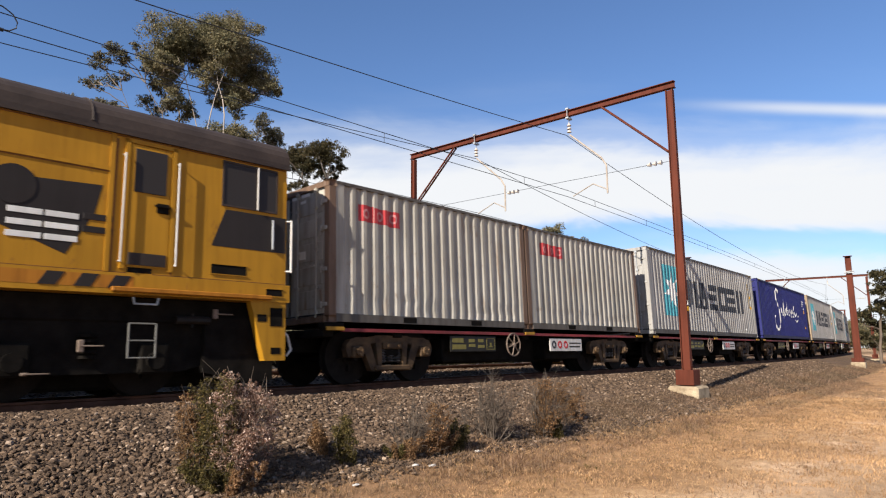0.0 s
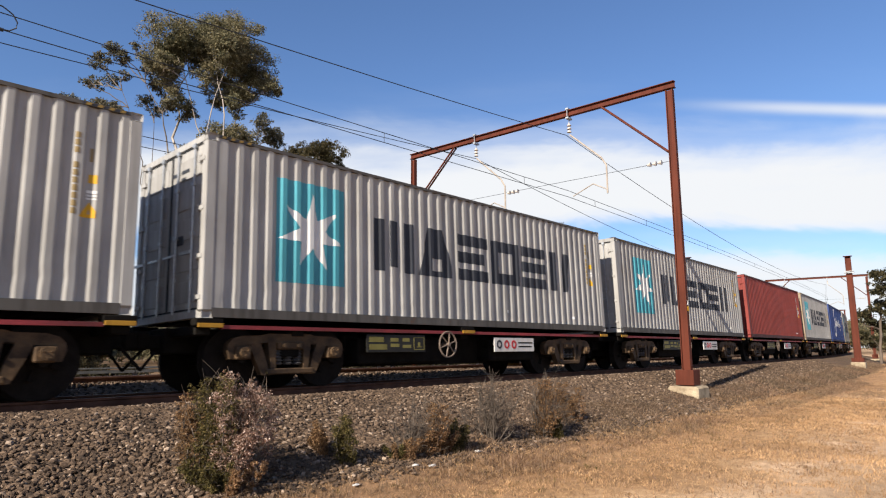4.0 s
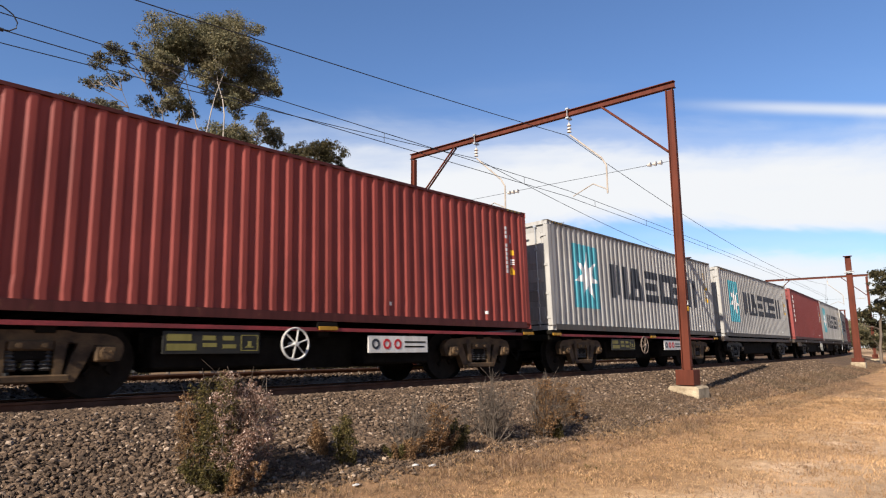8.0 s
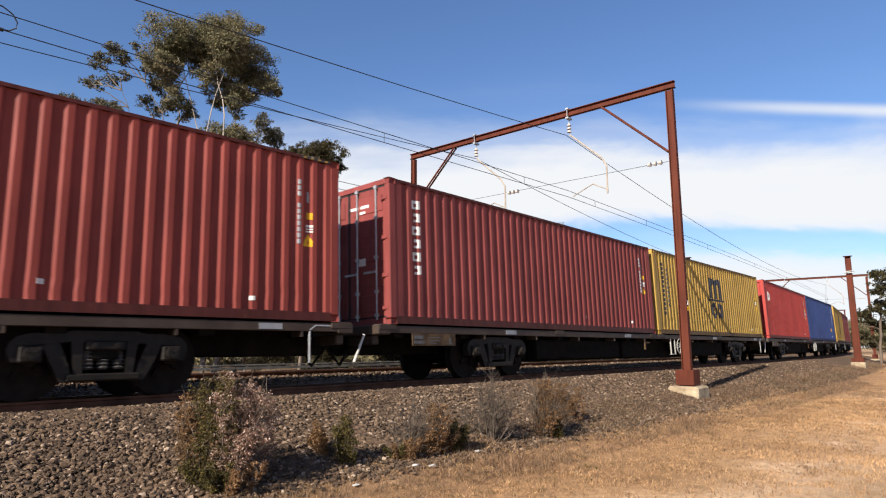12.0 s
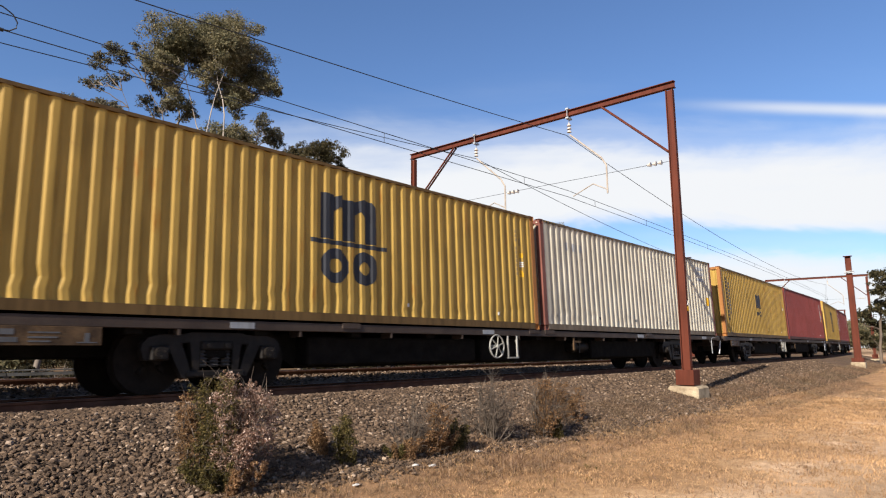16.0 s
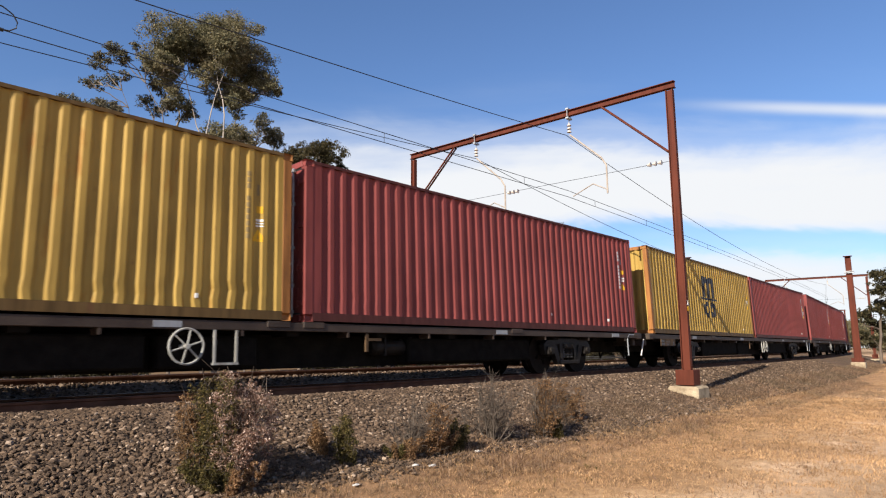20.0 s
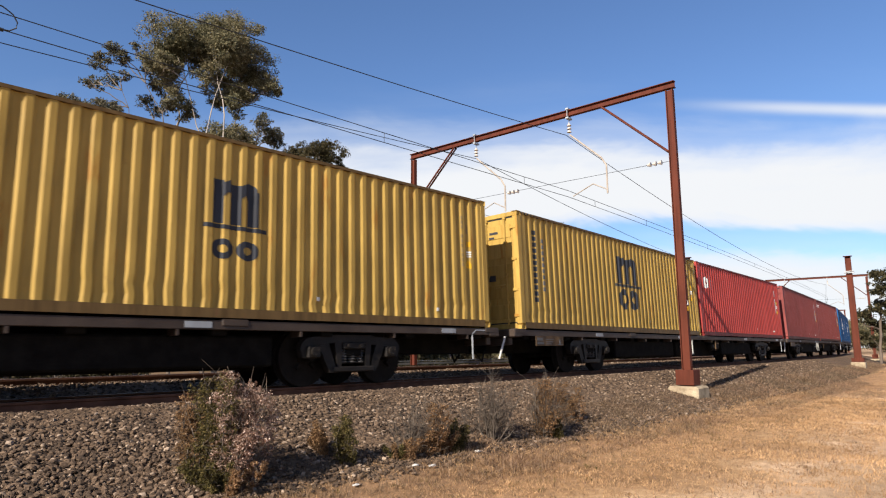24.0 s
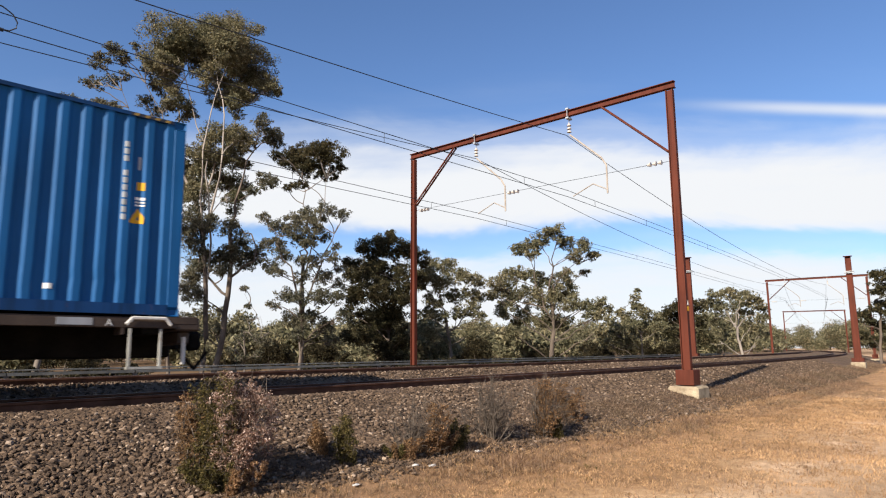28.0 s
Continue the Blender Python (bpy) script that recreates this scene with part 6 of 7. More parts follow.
def bogie(parent, x, material, springs, tag, half=0.875):
    def bolster():
        bm = bmesh.new()
        box(bm, -0.2, 0.2, -1.08, 1.08, 0.5, 0.68, 0.03)
        rod(bm, (0, 0, 0.66), (0, 0, 0.78), 0.2, 14)
        for sg in (-1, 1):
            box(bm, sg * 0.36 - 0.05, sg * 0.36 + 0.05, -0.85, 0.85, 0.34, 0.44)
        return bm_mesh("bogie", bm, STEEL_DARK)
    b = part("bogie", cached("bolster", bolster), parent, at=pose(x, 0, 0))
    for sgn in (-1, 1):
        part("sideframe", cached(("side", tag, half), lambda: sideframe_mesh(material, half)), b, at=pose(0, sgn * 1.0, 0.13, 0, 0, 0 if sgn < 0 else 180))
        if tag == "short":
            part("spring_plank", cached("plank", plank_mesh), b, "yellow-dusted spring plank", at=pose(0, sgn * 1.0, 0.13))
        for sx in (-0.19, 0.0, 0.19):
            part("spring", cached(("spring", tag), lambda: spring_mesh(springs)), b, at=pose(sx, sgn * 1.0, 0.13))
        for ax in (-half, half):
            part("axle_box", cached(("axlebox", tag), lambda: axle_box_mesh(material)), b, at=pose(ax, sgn * 1.03, 0.6, 0, 0, 0 if sgn < 0 else 180))
    for ax in (-half, half):
        w = part("wheelset", cached("wheelset", wheelset_mesh), b, at=pose(ax, 0, WHEEL_R))
        WHEELSETS.append((w, ax, parent))
    return b


def handwheel_mesh(material):
    bm = bmesh.new()
    n, r = 24, 0.26
    for k in range(n):
        a, c = 2 * math.pi * k / n, 2 * math.pi * (k + 1) / n
        rod(bm, (r * math.cos(a), 0, r * math.sin(a)), (r * math.cos(c), 0, r * math.sin(c)), 0.018, 5)
    for k in range(6):
        a = 2 * math.pi * k / 6 + 0.3
        rod(bm, (0, -0.02, 0), (r * math.cos(a), 0, r * math.sin(a)), 0.013, 5)
    rod(bm, (0, -0.05, 0), (0, 0.16, 0), 0.04, 8)
    return bm_mesh("handwheel", bm, material)


def coupler_mesh():
    bm = bmesh.new()
    box(bm, 0.0, 0.55, -0.11, 0.11, 0.68, 0.9, 0.02)
    box(bm, 0.5, 0.72, -0.16, 0.16, 0.66, 0.96, 0.04)
    rod(bm, (0.2, -0.35, 0.72), (0.5, -0.4, 0.36), 0.025, 6)
    rod(bm, (0.5, -0.4, 0.36), (0.74, -0.3, 0.62), 0.025, 6)
    return bm_mesh("coupler", bm, STEEL_DARK)


def step_frame_mesh(w=0.5, h=0.5):
    """A white U-shaped stirrup step that hangs from the sill."""
    bm = bmesh.new()
    for x in (-w / 2, w / 2):
        box(bm, x - 0.016, x + 0.016, -0.018, 0.018, -h, 0.0)
    box(bm, -w / 2 - 0.03, w / 2 + 0.03, -0.025, 0.025, -h - 0.03, -h + 0.005)
    return bm_mesh("stirrup_step", bm, OLD_WHITE)


def bar_plate(w, h, rows, material, marks):
    """A plate with bars in place of its writing; returns (plate, bars)."""
    bm = bmesh.new()
    box(bm, 0, w, -0.012, 0.012, 0, h, 0.004)
    plate = bm_mesh("data_plate", bm, material)
    bars = []
    for x0, z0, x1, z1 in rows:
        bm = bmesh.new()
        box(bm, x0, x1, -0.016, -0.0121, z0, z1)
        bars.append(bm_mesh("plate_bar", bm, marks))
    return plate, bars


PLATE_BLACK = grainy("dark_brown_black_plate", (0.010, 0.009, 0.007), (0.020, 0.018, 0.013), 3, 30, 0.6)
DULL_YELLOW = paint("dull_yellow_lettering_paint", (0.20, 0.17, 0.05), 0.1, 0.3)


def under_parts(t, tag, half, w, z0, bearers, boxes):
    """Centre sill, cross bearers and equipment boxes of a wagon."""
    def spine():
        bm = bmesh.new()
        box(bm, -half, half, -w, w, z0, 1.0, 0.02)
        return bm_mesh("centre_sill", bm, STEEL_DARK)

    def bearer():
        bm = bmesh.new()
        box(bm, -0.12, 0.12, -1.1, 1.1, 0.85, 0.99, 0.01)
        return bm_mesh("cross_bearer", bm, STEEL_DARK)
    # girder made deep and solid, so its black also stands for shade beneath
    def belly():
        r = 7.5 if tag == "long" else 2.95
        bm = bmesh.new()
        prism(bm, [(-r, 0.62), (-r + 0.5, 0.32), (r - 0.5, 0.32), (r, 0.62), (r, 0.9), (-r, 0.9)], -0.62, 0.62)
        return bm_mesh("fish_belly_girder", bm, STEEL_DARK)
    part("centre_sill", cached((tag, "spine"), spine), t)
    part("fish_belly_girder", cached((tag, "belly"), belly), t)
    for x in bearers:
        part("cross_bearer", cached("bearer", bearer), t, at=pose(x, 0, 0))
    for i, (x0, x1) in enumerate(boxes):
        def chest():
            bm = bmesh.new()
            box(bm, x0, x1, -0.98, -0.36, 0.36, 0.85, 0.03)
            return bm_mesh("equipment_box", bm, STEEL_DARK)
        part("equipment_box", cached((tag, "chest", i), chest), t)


def short_wagon(bright):
    t = thing("container_wagon", "skeletal container wagon with a red side sill and dusty ochre bogies", "wagon", "wagons of the train")

    def sill(sgn):
        bm = bmesh.new()
        y = sgn * 1.2
        box(bm, -5.75, 5.75, min(y, y - sgn * 0.08), max(y, y - sgn * 0.08), 0.94, 1.0)
        return bm_mesh("side_sill", bm, SILL_RED)

    under_parts(t, "short", 6.2, 0.28, 0.6, (-6.0, -4.3, -2.2, 0.0, 2.2, 4.3, 6.0), [(-2.9, -0.5), (1.0, 2.75)])
    for sgn in (-1, 1):
        part("side_sill", cached(("short_sill", sgn), lambda: sill(sgn)), t)

    def lock():
        bm = bmesh.new()
        box(bm, -0.22, 0.22, -0.1, 0.1, 0.985, 1.096, 0.012)
        return bm_mesh("twistlock_seat", bm, STEEL_DARK)

    def lock_face():
        bm = bmesh.new()
        box(bm, -0.2, 0.2, -0.012, 0.012, 0.955, 1.02, 0.004)
        return bm_mesh("lock_face", bm, YELLOW)
    for x in (-5.95, 0.0, 5.95):
        for sgn in (-1, 1):
            p = part("twistlock_seat", cached("lock", lock), t, at=pose(x, sgn * 1.12, 0))
            if sgn < 0:
                part("lock_face", cached("lockface", lock_face), p, "worn yellow face plate", at=pose(0, -0.115, 0))
    bogie(t, -4.45, BOGIE_OCHRE, SPRING, "short")
    bogie(t, 4.25, BOGIE_OCHRE, SPRING, "short")
    plate, bars = cached("short_plate", lambda: bar_plate(1.55, 0.33, [(0.06, 0.19, 0.42, 0.29), (0.06, 0.05, 0.5, 0.15), (0.6, 0.2, 0.8, 0.27), (0.6, 0.1, 0.82, 0.16), (0.92, 0.2, 1.1, 0.27), (0.92, 0.08, 1.14, 0.14),
                                                                     (1.22, 0.04, 1.52, 0.055), (1.22, 0.275, 1.52, 0.29), (1.22, 0.04, 1.235, 0.29), (1.505, 0.04, 1.52, 0.29), (1.3, 0.09, 1.44, 0.11), (1.34, 0.11, 1.40, 0.19)], PLATE_BLACK, DULL_YELLOW))
    p = part("data_plate", plate, t, "dark plate with dull yellow marks", at=pose(-2.85, -1.16, 0.57))
    for me_ in bars:
        part("plate_bar", me_, p)
    part("handwheel", cached(("wheel", bright), lambda: handwheel_mesh(WHITE if bright else WHEEL_TAN)), t, "white-painted brake handwheel" if bright else "grimy tan brake handwheel", at=pose(-0.65, -1.2, 0.72))
    plate2, bars2 = cached("short_placard", lambda: bar_plate(1.56, 0.32, [(0.92, 0.19, 1.5, 0.22), (0.92, 0.1, 1.46, 0.13)], WHITE, STEEL_DARK))
    p = part("safety_placard", plate2, t, "white safety placard with red and black rings", at=pose(0.95, -1.17, 0.56))
    for me_ in bars2:
        part("plate_bar", me_, p)

    def ring(mat):
        bm = bmesh.new()
        n = 16
        vs = [[bm.verts.new((r * math.cos(2 * math.pi * k / n), y, r * math.sin(2 * math.pi * k / n))) for k in range(n)] for r, y in ((0.10, -0.0125), (0.10, -0.017), (0.052, -0.017), (0.052, -0.0125))]
        for p, q in zip(vs, vs[1:] + vs[:1]):
            for k in range(n):
                bm.faces.new((p[k], p[(k + 1) % n], q[(k + 1) % n], q[k]))
        return bm_mesh("ring", bm, mat)
    for k, mk in enumerate(("charcoal", "red", "red")):
        part("ring", cached(("ring", mk), lambda: ring(MARK[mk])), p, at=pose(0.18 + 0.28 * k, 0, 0.165))
    for sx in (-1, 1):
        part("coupler", cached("coupler", coupler_mesh), t, at=pose(sx * 6.05, 0, 0, 0, 0, 0 if sx > 0 else 180))
    return t


def grey_wagon():
    """The lone grey wagon between the two kinds."""
    t = thing("container_wagon", "grey-black single-container wagon with a plain sill", "wagon", "wagons of the train")

    under_parts(t, "grey", 6.25, 0.3, 0.6, (-6.0, -4.3, -2.2, 0.0, 2.2, 4.3, 6.0), [(-2.6, 2.6)])
    for sgn in (-1, 1):
        def sill():
            bm = bmesh.new()
            box(bm, -6.2, 6.2, min(sgn * 1.2, sgn * 1.1), max(sgn * 1.2, sgn * 1.1), 0.9, 1.05, 0.01)
            for x in (-5.9, 5.9):
                box(bm, x - 0.3, x + 0.3, min(sgn * 1.215, sgn * 1.0), max(sgn * 1.215, sgn * 1.0), 0.94, 1.096, 0.015)
            return bm_mesh("side_sill", bm, SILL)
        part("side_sill", cached(("grey_sill", sgn), sill), t)
    bogie(t, -4.3, BOGIE, SPRING, "grey")
    bogie(t, 4.3, BOGIE, SPRING, "grey")
    for sx in (-1, 1):
        part("coupler", cached("coupler", coupler_mesh), t, at=pose(sx * 6.05, 0, 0, 0, 0, 0 if sx > 0 else 180))
    return t


def long_wagon(wheel_side, last=False):
    t = thing("container_wagon", "long brown-grey steel wagon that carries two containers" + (" with white end steps" if last else ""), "wagon", "wagons of the train")

    under_parts(t, "long", 12.6, 0.32, 0.55, tuple(-12.0 + 2.0 * k for k in range(13)), [(-7.0, -2.4), (-2.2, -0.6), (2.8, 7.0)])
    for sgn in (-1, 1):
        def sill():
            bm = bmesh.new()
            lo, hi = min(sgn * 1.2, sgn * 1.12), max(sgn * 1.2, sgn * 1.12)
            box(bm, -12.5, 12.5, lo, hi, 0.93, 1.075, 0.008)
            for x in (-12.4, -6.2, -0.35, 0.35, 6.2, 12.4):
                box(bm, x - 0.22, x + 0.22, min(sgn * 1.215, sgn * 1.0), max(sgn * 1.215, sgn * 1.0), 0.985, 1.096, 0.012)
            for k in range(12):
                x = -11.5 + 2.1 * k
                box(bm, x - 0.02, x + 0.02, min(sgn * 1.2, sgn * 0.9), max(sgn * 1.2, sgn * 0.9), 0.84, 0.929)
            return bm_mesh("side_sill", bm, SILL)
        s_ = part("side_sill", cached(("long_sill", sgn), sill), t)
        if sgn < 0:
            def tab():
                bm = bmesh.new()
                box(bm, 0, 0.42, -1.206, -1.2005, 0.955, 1.05)
                return bm_mesh("marker_tab", bm, MARK["faded"])
            for x in (-8.6, -2.4, 5.4, 10.8):
                part("marker_tab", cached("long_tab", tab), s_, "chipped white marker tab", at=pose(x, 0, 0))
    for sx in (-1, 1):
        def end():
            bm = bmesh.new()
            box(bm, -0.22, 0.12, -1.21, 1.21, 0.9, 1.085, 0.02)
            box(bm, -0.1, 0.06, -1.0, 1.0, 0.72, 0.9, 0.02)
            return bm_mesh("headstock", bm, SILL)
        part("headstock", cached("headstock", end), t, at=pose(sx * 12.54, 0, 0, 0, 0, 0 if sx > 0 else 180))
        part("coupler", cached("coupler", coupler_mesh), t, at=pose(sx * 12.45, 0, 0, 0, 0, 0 if sx > 0 else 180))
    bogie(t, -8.75, BOGIE, SPRING, "long")
    bogie(t, 8.6, BOGIE, SPRING, "long")
    plate, bars = cached("long_plate", lambda: bar_plate(1.3, 0.24, [(0.05, 0.13, 0.3, 0.2), (0.05, 0.04, 0.34, 0.1), (0.45, 0.15, 0.8, 0.17), (0.45, 0.09, 0.78, 0.11), (0.45, 0.04, 0.7, 0.06), (1.0, 0.03, 1.24, 0.045), (1.09, 0.045, 1.15, 0.16)], BOGIE_OCHRE, MARK["smoke"]))
    p = part("data_plate", plate, t, "grimy dark brown data plate with pale marks", at=pose(-11.75, -1.205, 0.69))
    for me_ in bars:
        part("plate_bar", me_, p)
    x = wheel_side * 1.9
    part("handwheel", cached("wheel_old_white", lambda: handwheel_mesh(OLD_WHITE)), t, "dirty white-painted brake handwheel", at=pose(x, -1.2, 0.68))

    def stirrup():
        return step_frame_mesh(0.36, 0.5)
    part("stirrup_step", cached("stirrup", stirrup), t, "white stirrup step", at=pose(x - wheel_side * 0.62, -1.19, 0.93))

    def tank():
        bm = bmesh.new()
        rod(bm, (-0.55, 0, 0), (0.55, 0, 0), 0.16, 16)
        rod(bm, (-0.62, 0, 0), (-0.55, 0, 0), 0.1, 16, 0.16)
        rod(bm, (0.55, 0, 0), (0.62, 0, 0), 0.16, 16, 0.1)
        for xx in (-0.35, 0.35):
            box(bm, xx - 0.02, xx + 0.02, -0.17, 0.17, -0.17, 0.2)
        return bm_mesh("air_reservoir", bm, BOGIE)
    part("air_reservoir", cached("tank", tank), t, "grimy cylindrical air reservoir", at=pose(2.6 * 1.0, -0.75, 0.68))

    def lever():
        bm = bmesh.new()
        box(bm, -0.03, 0.03, -0.02, 0.02, -0.28, 0.06)
        box(bm, -0.02, 0.35, -0.02, 0.02, -0.08, -0.03)
        return bm_mesh("brake_lever", bm, BOGIE_OCHRE)
    part("brake_lever", cached("lever", lever), t, at=pose(1.55 if wheel_side < 0 else -0.95, -1.17, 0.86))

    def ends():
        return step_frame_mesh(0.41, 0.52)
    if last:
        part("stirrup_step", cached("endstep", ends), t, "white stirrup step", at=pose(11.9, -1.19, 0.92))
    else:
        def hanger():
            bm = bmesh.new()
            rod(bm, (0, 0, 0), (0, 0, -0.52), 0.018, 6)
            rod(bm, (0, 0, 0.02), (0.12, 0, 0.1), 0.018, 6)
            rod(bm, (0.12, 0, 0.1), (0.42, 0, 0.1), 0.018, 6)
            return bm_mesh("grab_iron", bm, GALV)

        def strut():
            bm = bmesh.new()
            rod(bm, (0, 0, -0.5), (0.24, 0, 0.0), 0.022, 6)
            return bm_mesh("uncoupling_rod", bm, WHITE)
        part("grab_iron", cached("hanger", hanger), t, at=pose(11.75, -1.19, 0.93))
        part("uncoupling_rod", cached("strut", strut), t, "pale uncoupling rod", at=pose(12.75, -1.1, 0.9))
    if last:
        def rail():
            bm = bmesh.new()
            for a, b in (((-0.3, 0), (-0.22, 0.09)), ((-0.22, 0.09), (0.22, 0.09)), ((0.22, 0.09), (0.3, 0))):
                rod(bm, (a[0], 0, a[1]), (b[0], 0, b[1]), 0.025, 6)
            return bm_mesh("grab_rail", bm, WHITE)
        cu_ = bpy.data.curves.new("letter", "FONT")
        cu_.body, cu_.size, cu_.extrude, cu_.align_x = "A", 0.13, 0.002, "CENTER"
        tmp_ = new("letter", cu_)
        letter_me = bpy.data.meshes.new_from_object(tmp_)
        bpy.data.objects.remove(tmp_)
        letter_me.materials.clear()
        letter_me.materials.append(MARK["white"])
        part("letter", letter_me, t, "white painted letter A", at=pose(11.42, -1.209, 0.95, 90, 0, 0))
        part("grab_rail", cached("grab", rail), t, "white grab rail", at=pose(11.93, -1.24, 0.97))
        bm = bmesh.new()
        box(bm, 12.46, 12.51, -1.1, -1.04, 0.42, 0.82, 0.01)
        part("end_post", bm, t, "white end post", material=WHITE)
    return t


# ================= locomotive =================
LOCO_YELLOW = paint("grimy_yellow_loco_paint", (0.37, 0.180, 0.013), 0.45, 0.24, 0.5, rustcol=(0.16, 0.07, 0.02))
LOCO_SEAM = paint("rust_brown_seam_paint", (0.17, 0.075, 0.022), 0.6, 0.4, 0.7)
LOCO_BLACK = paint("matt_black_loco_paint", (0.024, 0.0195, 0.018), 0.03, 0.2, 0.5)
LOCO_ROOF = grainy("sooty_brown_roof", (0.022, 0.0145, 0.0115), (0.05, 0.035, 0.028), 1.5, 20, 0.7)
LOCO_ORANGE = paint("faded_orange_stripe_paint", (0.36, 0.14, 0.015), 0.4, 0.45)
GLASS, _gn, _gl, _gbs = shader("dark_tinted_window_glass", 0.15, 0, 0.12)
_gbs.inputs["Base Color"].default_value = (0.035, 0.03, 0.027, 1)
LOCO_L = 19.0


def locomotive():
    t = thing("locomotive", "grimy yellow diesel locomotive with black panels and dark roof", "locomotive")
    W2 = 1.40
    x0, x1 = -LOCO_L, 0.0

    def sweep(name, outline, a, b, material, parent=t, label=""):
        bm = bmesh.new()
        lo = [bm.verts.new((a, y, z)) for y, z in outline]
        hi = [bm.verts.new((b, y, z)) for y, z in outline]
        bm.faces.new(lo)
        bm.faces.new(hi[::-1])
        n = len(outline)
        for i in range(n):
            bm.faces.new((lo[i], lo[(i + 1) % n], hi[(i + 1) % n], hi[i]))
        return part(name, bm, parent, label, material=material)

    # body shell, sill and roof
    sweep("body_shell", [(-W2, 1.62), (W2, 1.62), (W2, 3.60), (-W2, 3.60)], x0 + 0.1, x1 - 0.06, LOCO_YELLOW)
    sweep("side_sill", [(-W2 - 0.03, 1.36), (W2 + 0.03, 1.36), (W2 + 0.03, 1.64), (-W2 - 0.03, 1.64)], x0, x1, LOCO_YELLOW)
    roof = [(-W2 - 0.02, 3.58)] + [(-(W2 + 0.02) * math.cos(math.pi * k / 20), 3.66 + 0.59 * math.sin(math.pi * k / 20) ** 0.8) for k in range(21)] + [(W2 + 0.02, 3.58)]
    r = sweep("roof", roof, x0 + 0.05, x1 - 0.02, LOCO_ROOF, label="sooty dark brown curved roof")
    for x in (-3.05, -6.2, -9.5):
        bm = bmesh.new()
        for (y, z), (yy, zz) in zip(roof[1:11], roof[2:12]):
            rod(bm, (x, y - 0.005, z + 0.005), (x, yy - 0.005, zz + 0.005), 0.014, 5)
        part("roof_seam", bm, r, material=LOCO_ROOF)
    bm = bmesh.new()
    box(bm, x0 + 0.05, x1 - 0.02, -W2 - 0.06, -W2 - 0.02, 3.555, 3.60)
    part("gutter", bm, t, material=LOCO_ROOF)

    # panel joints and stiffening strips
    bm = bmesh.new()
    box(bm, -LOCO_L + 0.3, -2.80, -W2 - 0.018, -W2 - 0.001, 3.02, 3.07)
    for x in (-2.77, -6.0, -9.0):
        box(bm, x - 0.03, x + 0.03, -W2 - 0.02, -W2 - 0.001, 1.65, 3.55)
    part("body_strip", bm, t, material=LOCO_YELLOW)
    # rusty seams beside the door, under the gutter and along the sill
    for x0_, x1_, z0_, z1_ in ((-2.735, -2.70, 1.66, 3.5), (-1.93, -1.905, 1.66, 3.5), (-9.0, -0.08, 3.535, 3.554), (-9.0, -0.08, 1.642, 1.656), (-9.0, -2.80, 3.0, 3.018)):
        bm = bmesh.new()
        box(bm, x0_, x1_, -W2 - 0.005, -W2 - 0.0008, z0_, z1_)
        part("rusty_seam", bm, t, "rust-brown seam", material=LOCO_SEAM)

    # door with its window, handle and rails
    d = bmesh.new()
    box(d, -2.60, -2.03, -W2 - 0.02, -W2 - 0.001, 1.74, 3.46, 0.008)
    door = part("door", d, t, material=LOCO_YELLOW, at=pose(0.06, 0, 0))
    bm = bmesh.new()
    for a in ((-2.67, -2.61, 1.7, 3.52), (-2.02, -1.96, 1.7, 3.52)):
        box(bm, a[0], a[1], -W2 - 0.03, -W2 - 0.001, a[2], a[3])
    box(bm, -2.67, -1.96, -W2 - 0.03, -W2 - 0.001, 3.47, 3.53)
    part("door_frame", bm, door, material=LOCO_YELLOW)
    bm = bmesh.new()
    box(bm, -2.54, -2.10, -W2 - 0.034, -W2 - 0.021, 2.78, 3.40, 0.006)
    part("door_window", bm, door, "dark tinted door window", material=GLASS)
    bm = bmesh.new()
    box(bm, -2.57, -2.06, -W2 - 0.03, -W2 - 0.0205, 1.76, 1.93, 0.004)
    part("kick_plate", bm, door, "dark worn kick plate", material=LOCO_ROOF)
    bm = bmesh.new()
    box(bm, -2.22, -2.05, -W2 - 0.045, -W2 - 0.0205, 2.52, 2.66, 0.006)
    box(bm, -2.26, -2.04, -W2 - 0.07, -W2 - 0.046, 2.60, 2.63, 0.004)
    part("door_handle", bm, door, "dark steel handle", material=STEEL_DARK)
    for x in (-2.62, -1.88):
        bm = bmesh.new()
        rod(bm, (x, -W2 - 0.07, 1.78), (x, -W2 - 0.07, 3.30), 0.013, 8)
        for z in (1.80, 3.28):
            rod(bm, (x, -W2 - 0.07, z), (x, -W2, z), 0.012, 6)
        part("handrail", bm, t, "bare bright handrail", material=WHITE)

    # cab window in two panes, with a quarter light that slopes at its end
    w = bmesh.new()
    box(w, -1.19, -0.24, -W2 - 0.02, -W2 - 0.001, 2.79, 2.82)
    box(w, -1.19, -0.24, -W2 - 0.02, -W2 - 0.001, 3.48, 3.51)
    for x in (-1.19, -0.62, -0.265):
        box(w, x, x + 0.025, -W2 - 0.022, -W2 - 0.001, 2.82, 3.48)
    win = part("cab_window", w, t, material=LOCO_ROOF)
    bm = bmesh.new()
    box(bm, -1.163, -0.622, -W2 - 0.012, -W2 - 0.001, 2.822, 3.478)
    part("pane", bm, win, "dark sliding pane", material=GLASS)
    bm = bmesh.new()
    box(bm, -0.593, -0.267, -W2 - 0.012, -W2 - 0.001, 2.822, 3.478)
    part("pane", bm, win, material=GLASS)
    bm = bmesh.new()
    rod(bm, (-0.60, -W2 - 0.035, 2.80), (-0.60, -W2 - 0.035, 3.50), 0.012, 6)
    part("window_rail", bm, win, "thin pale window rail", material=WHITE)

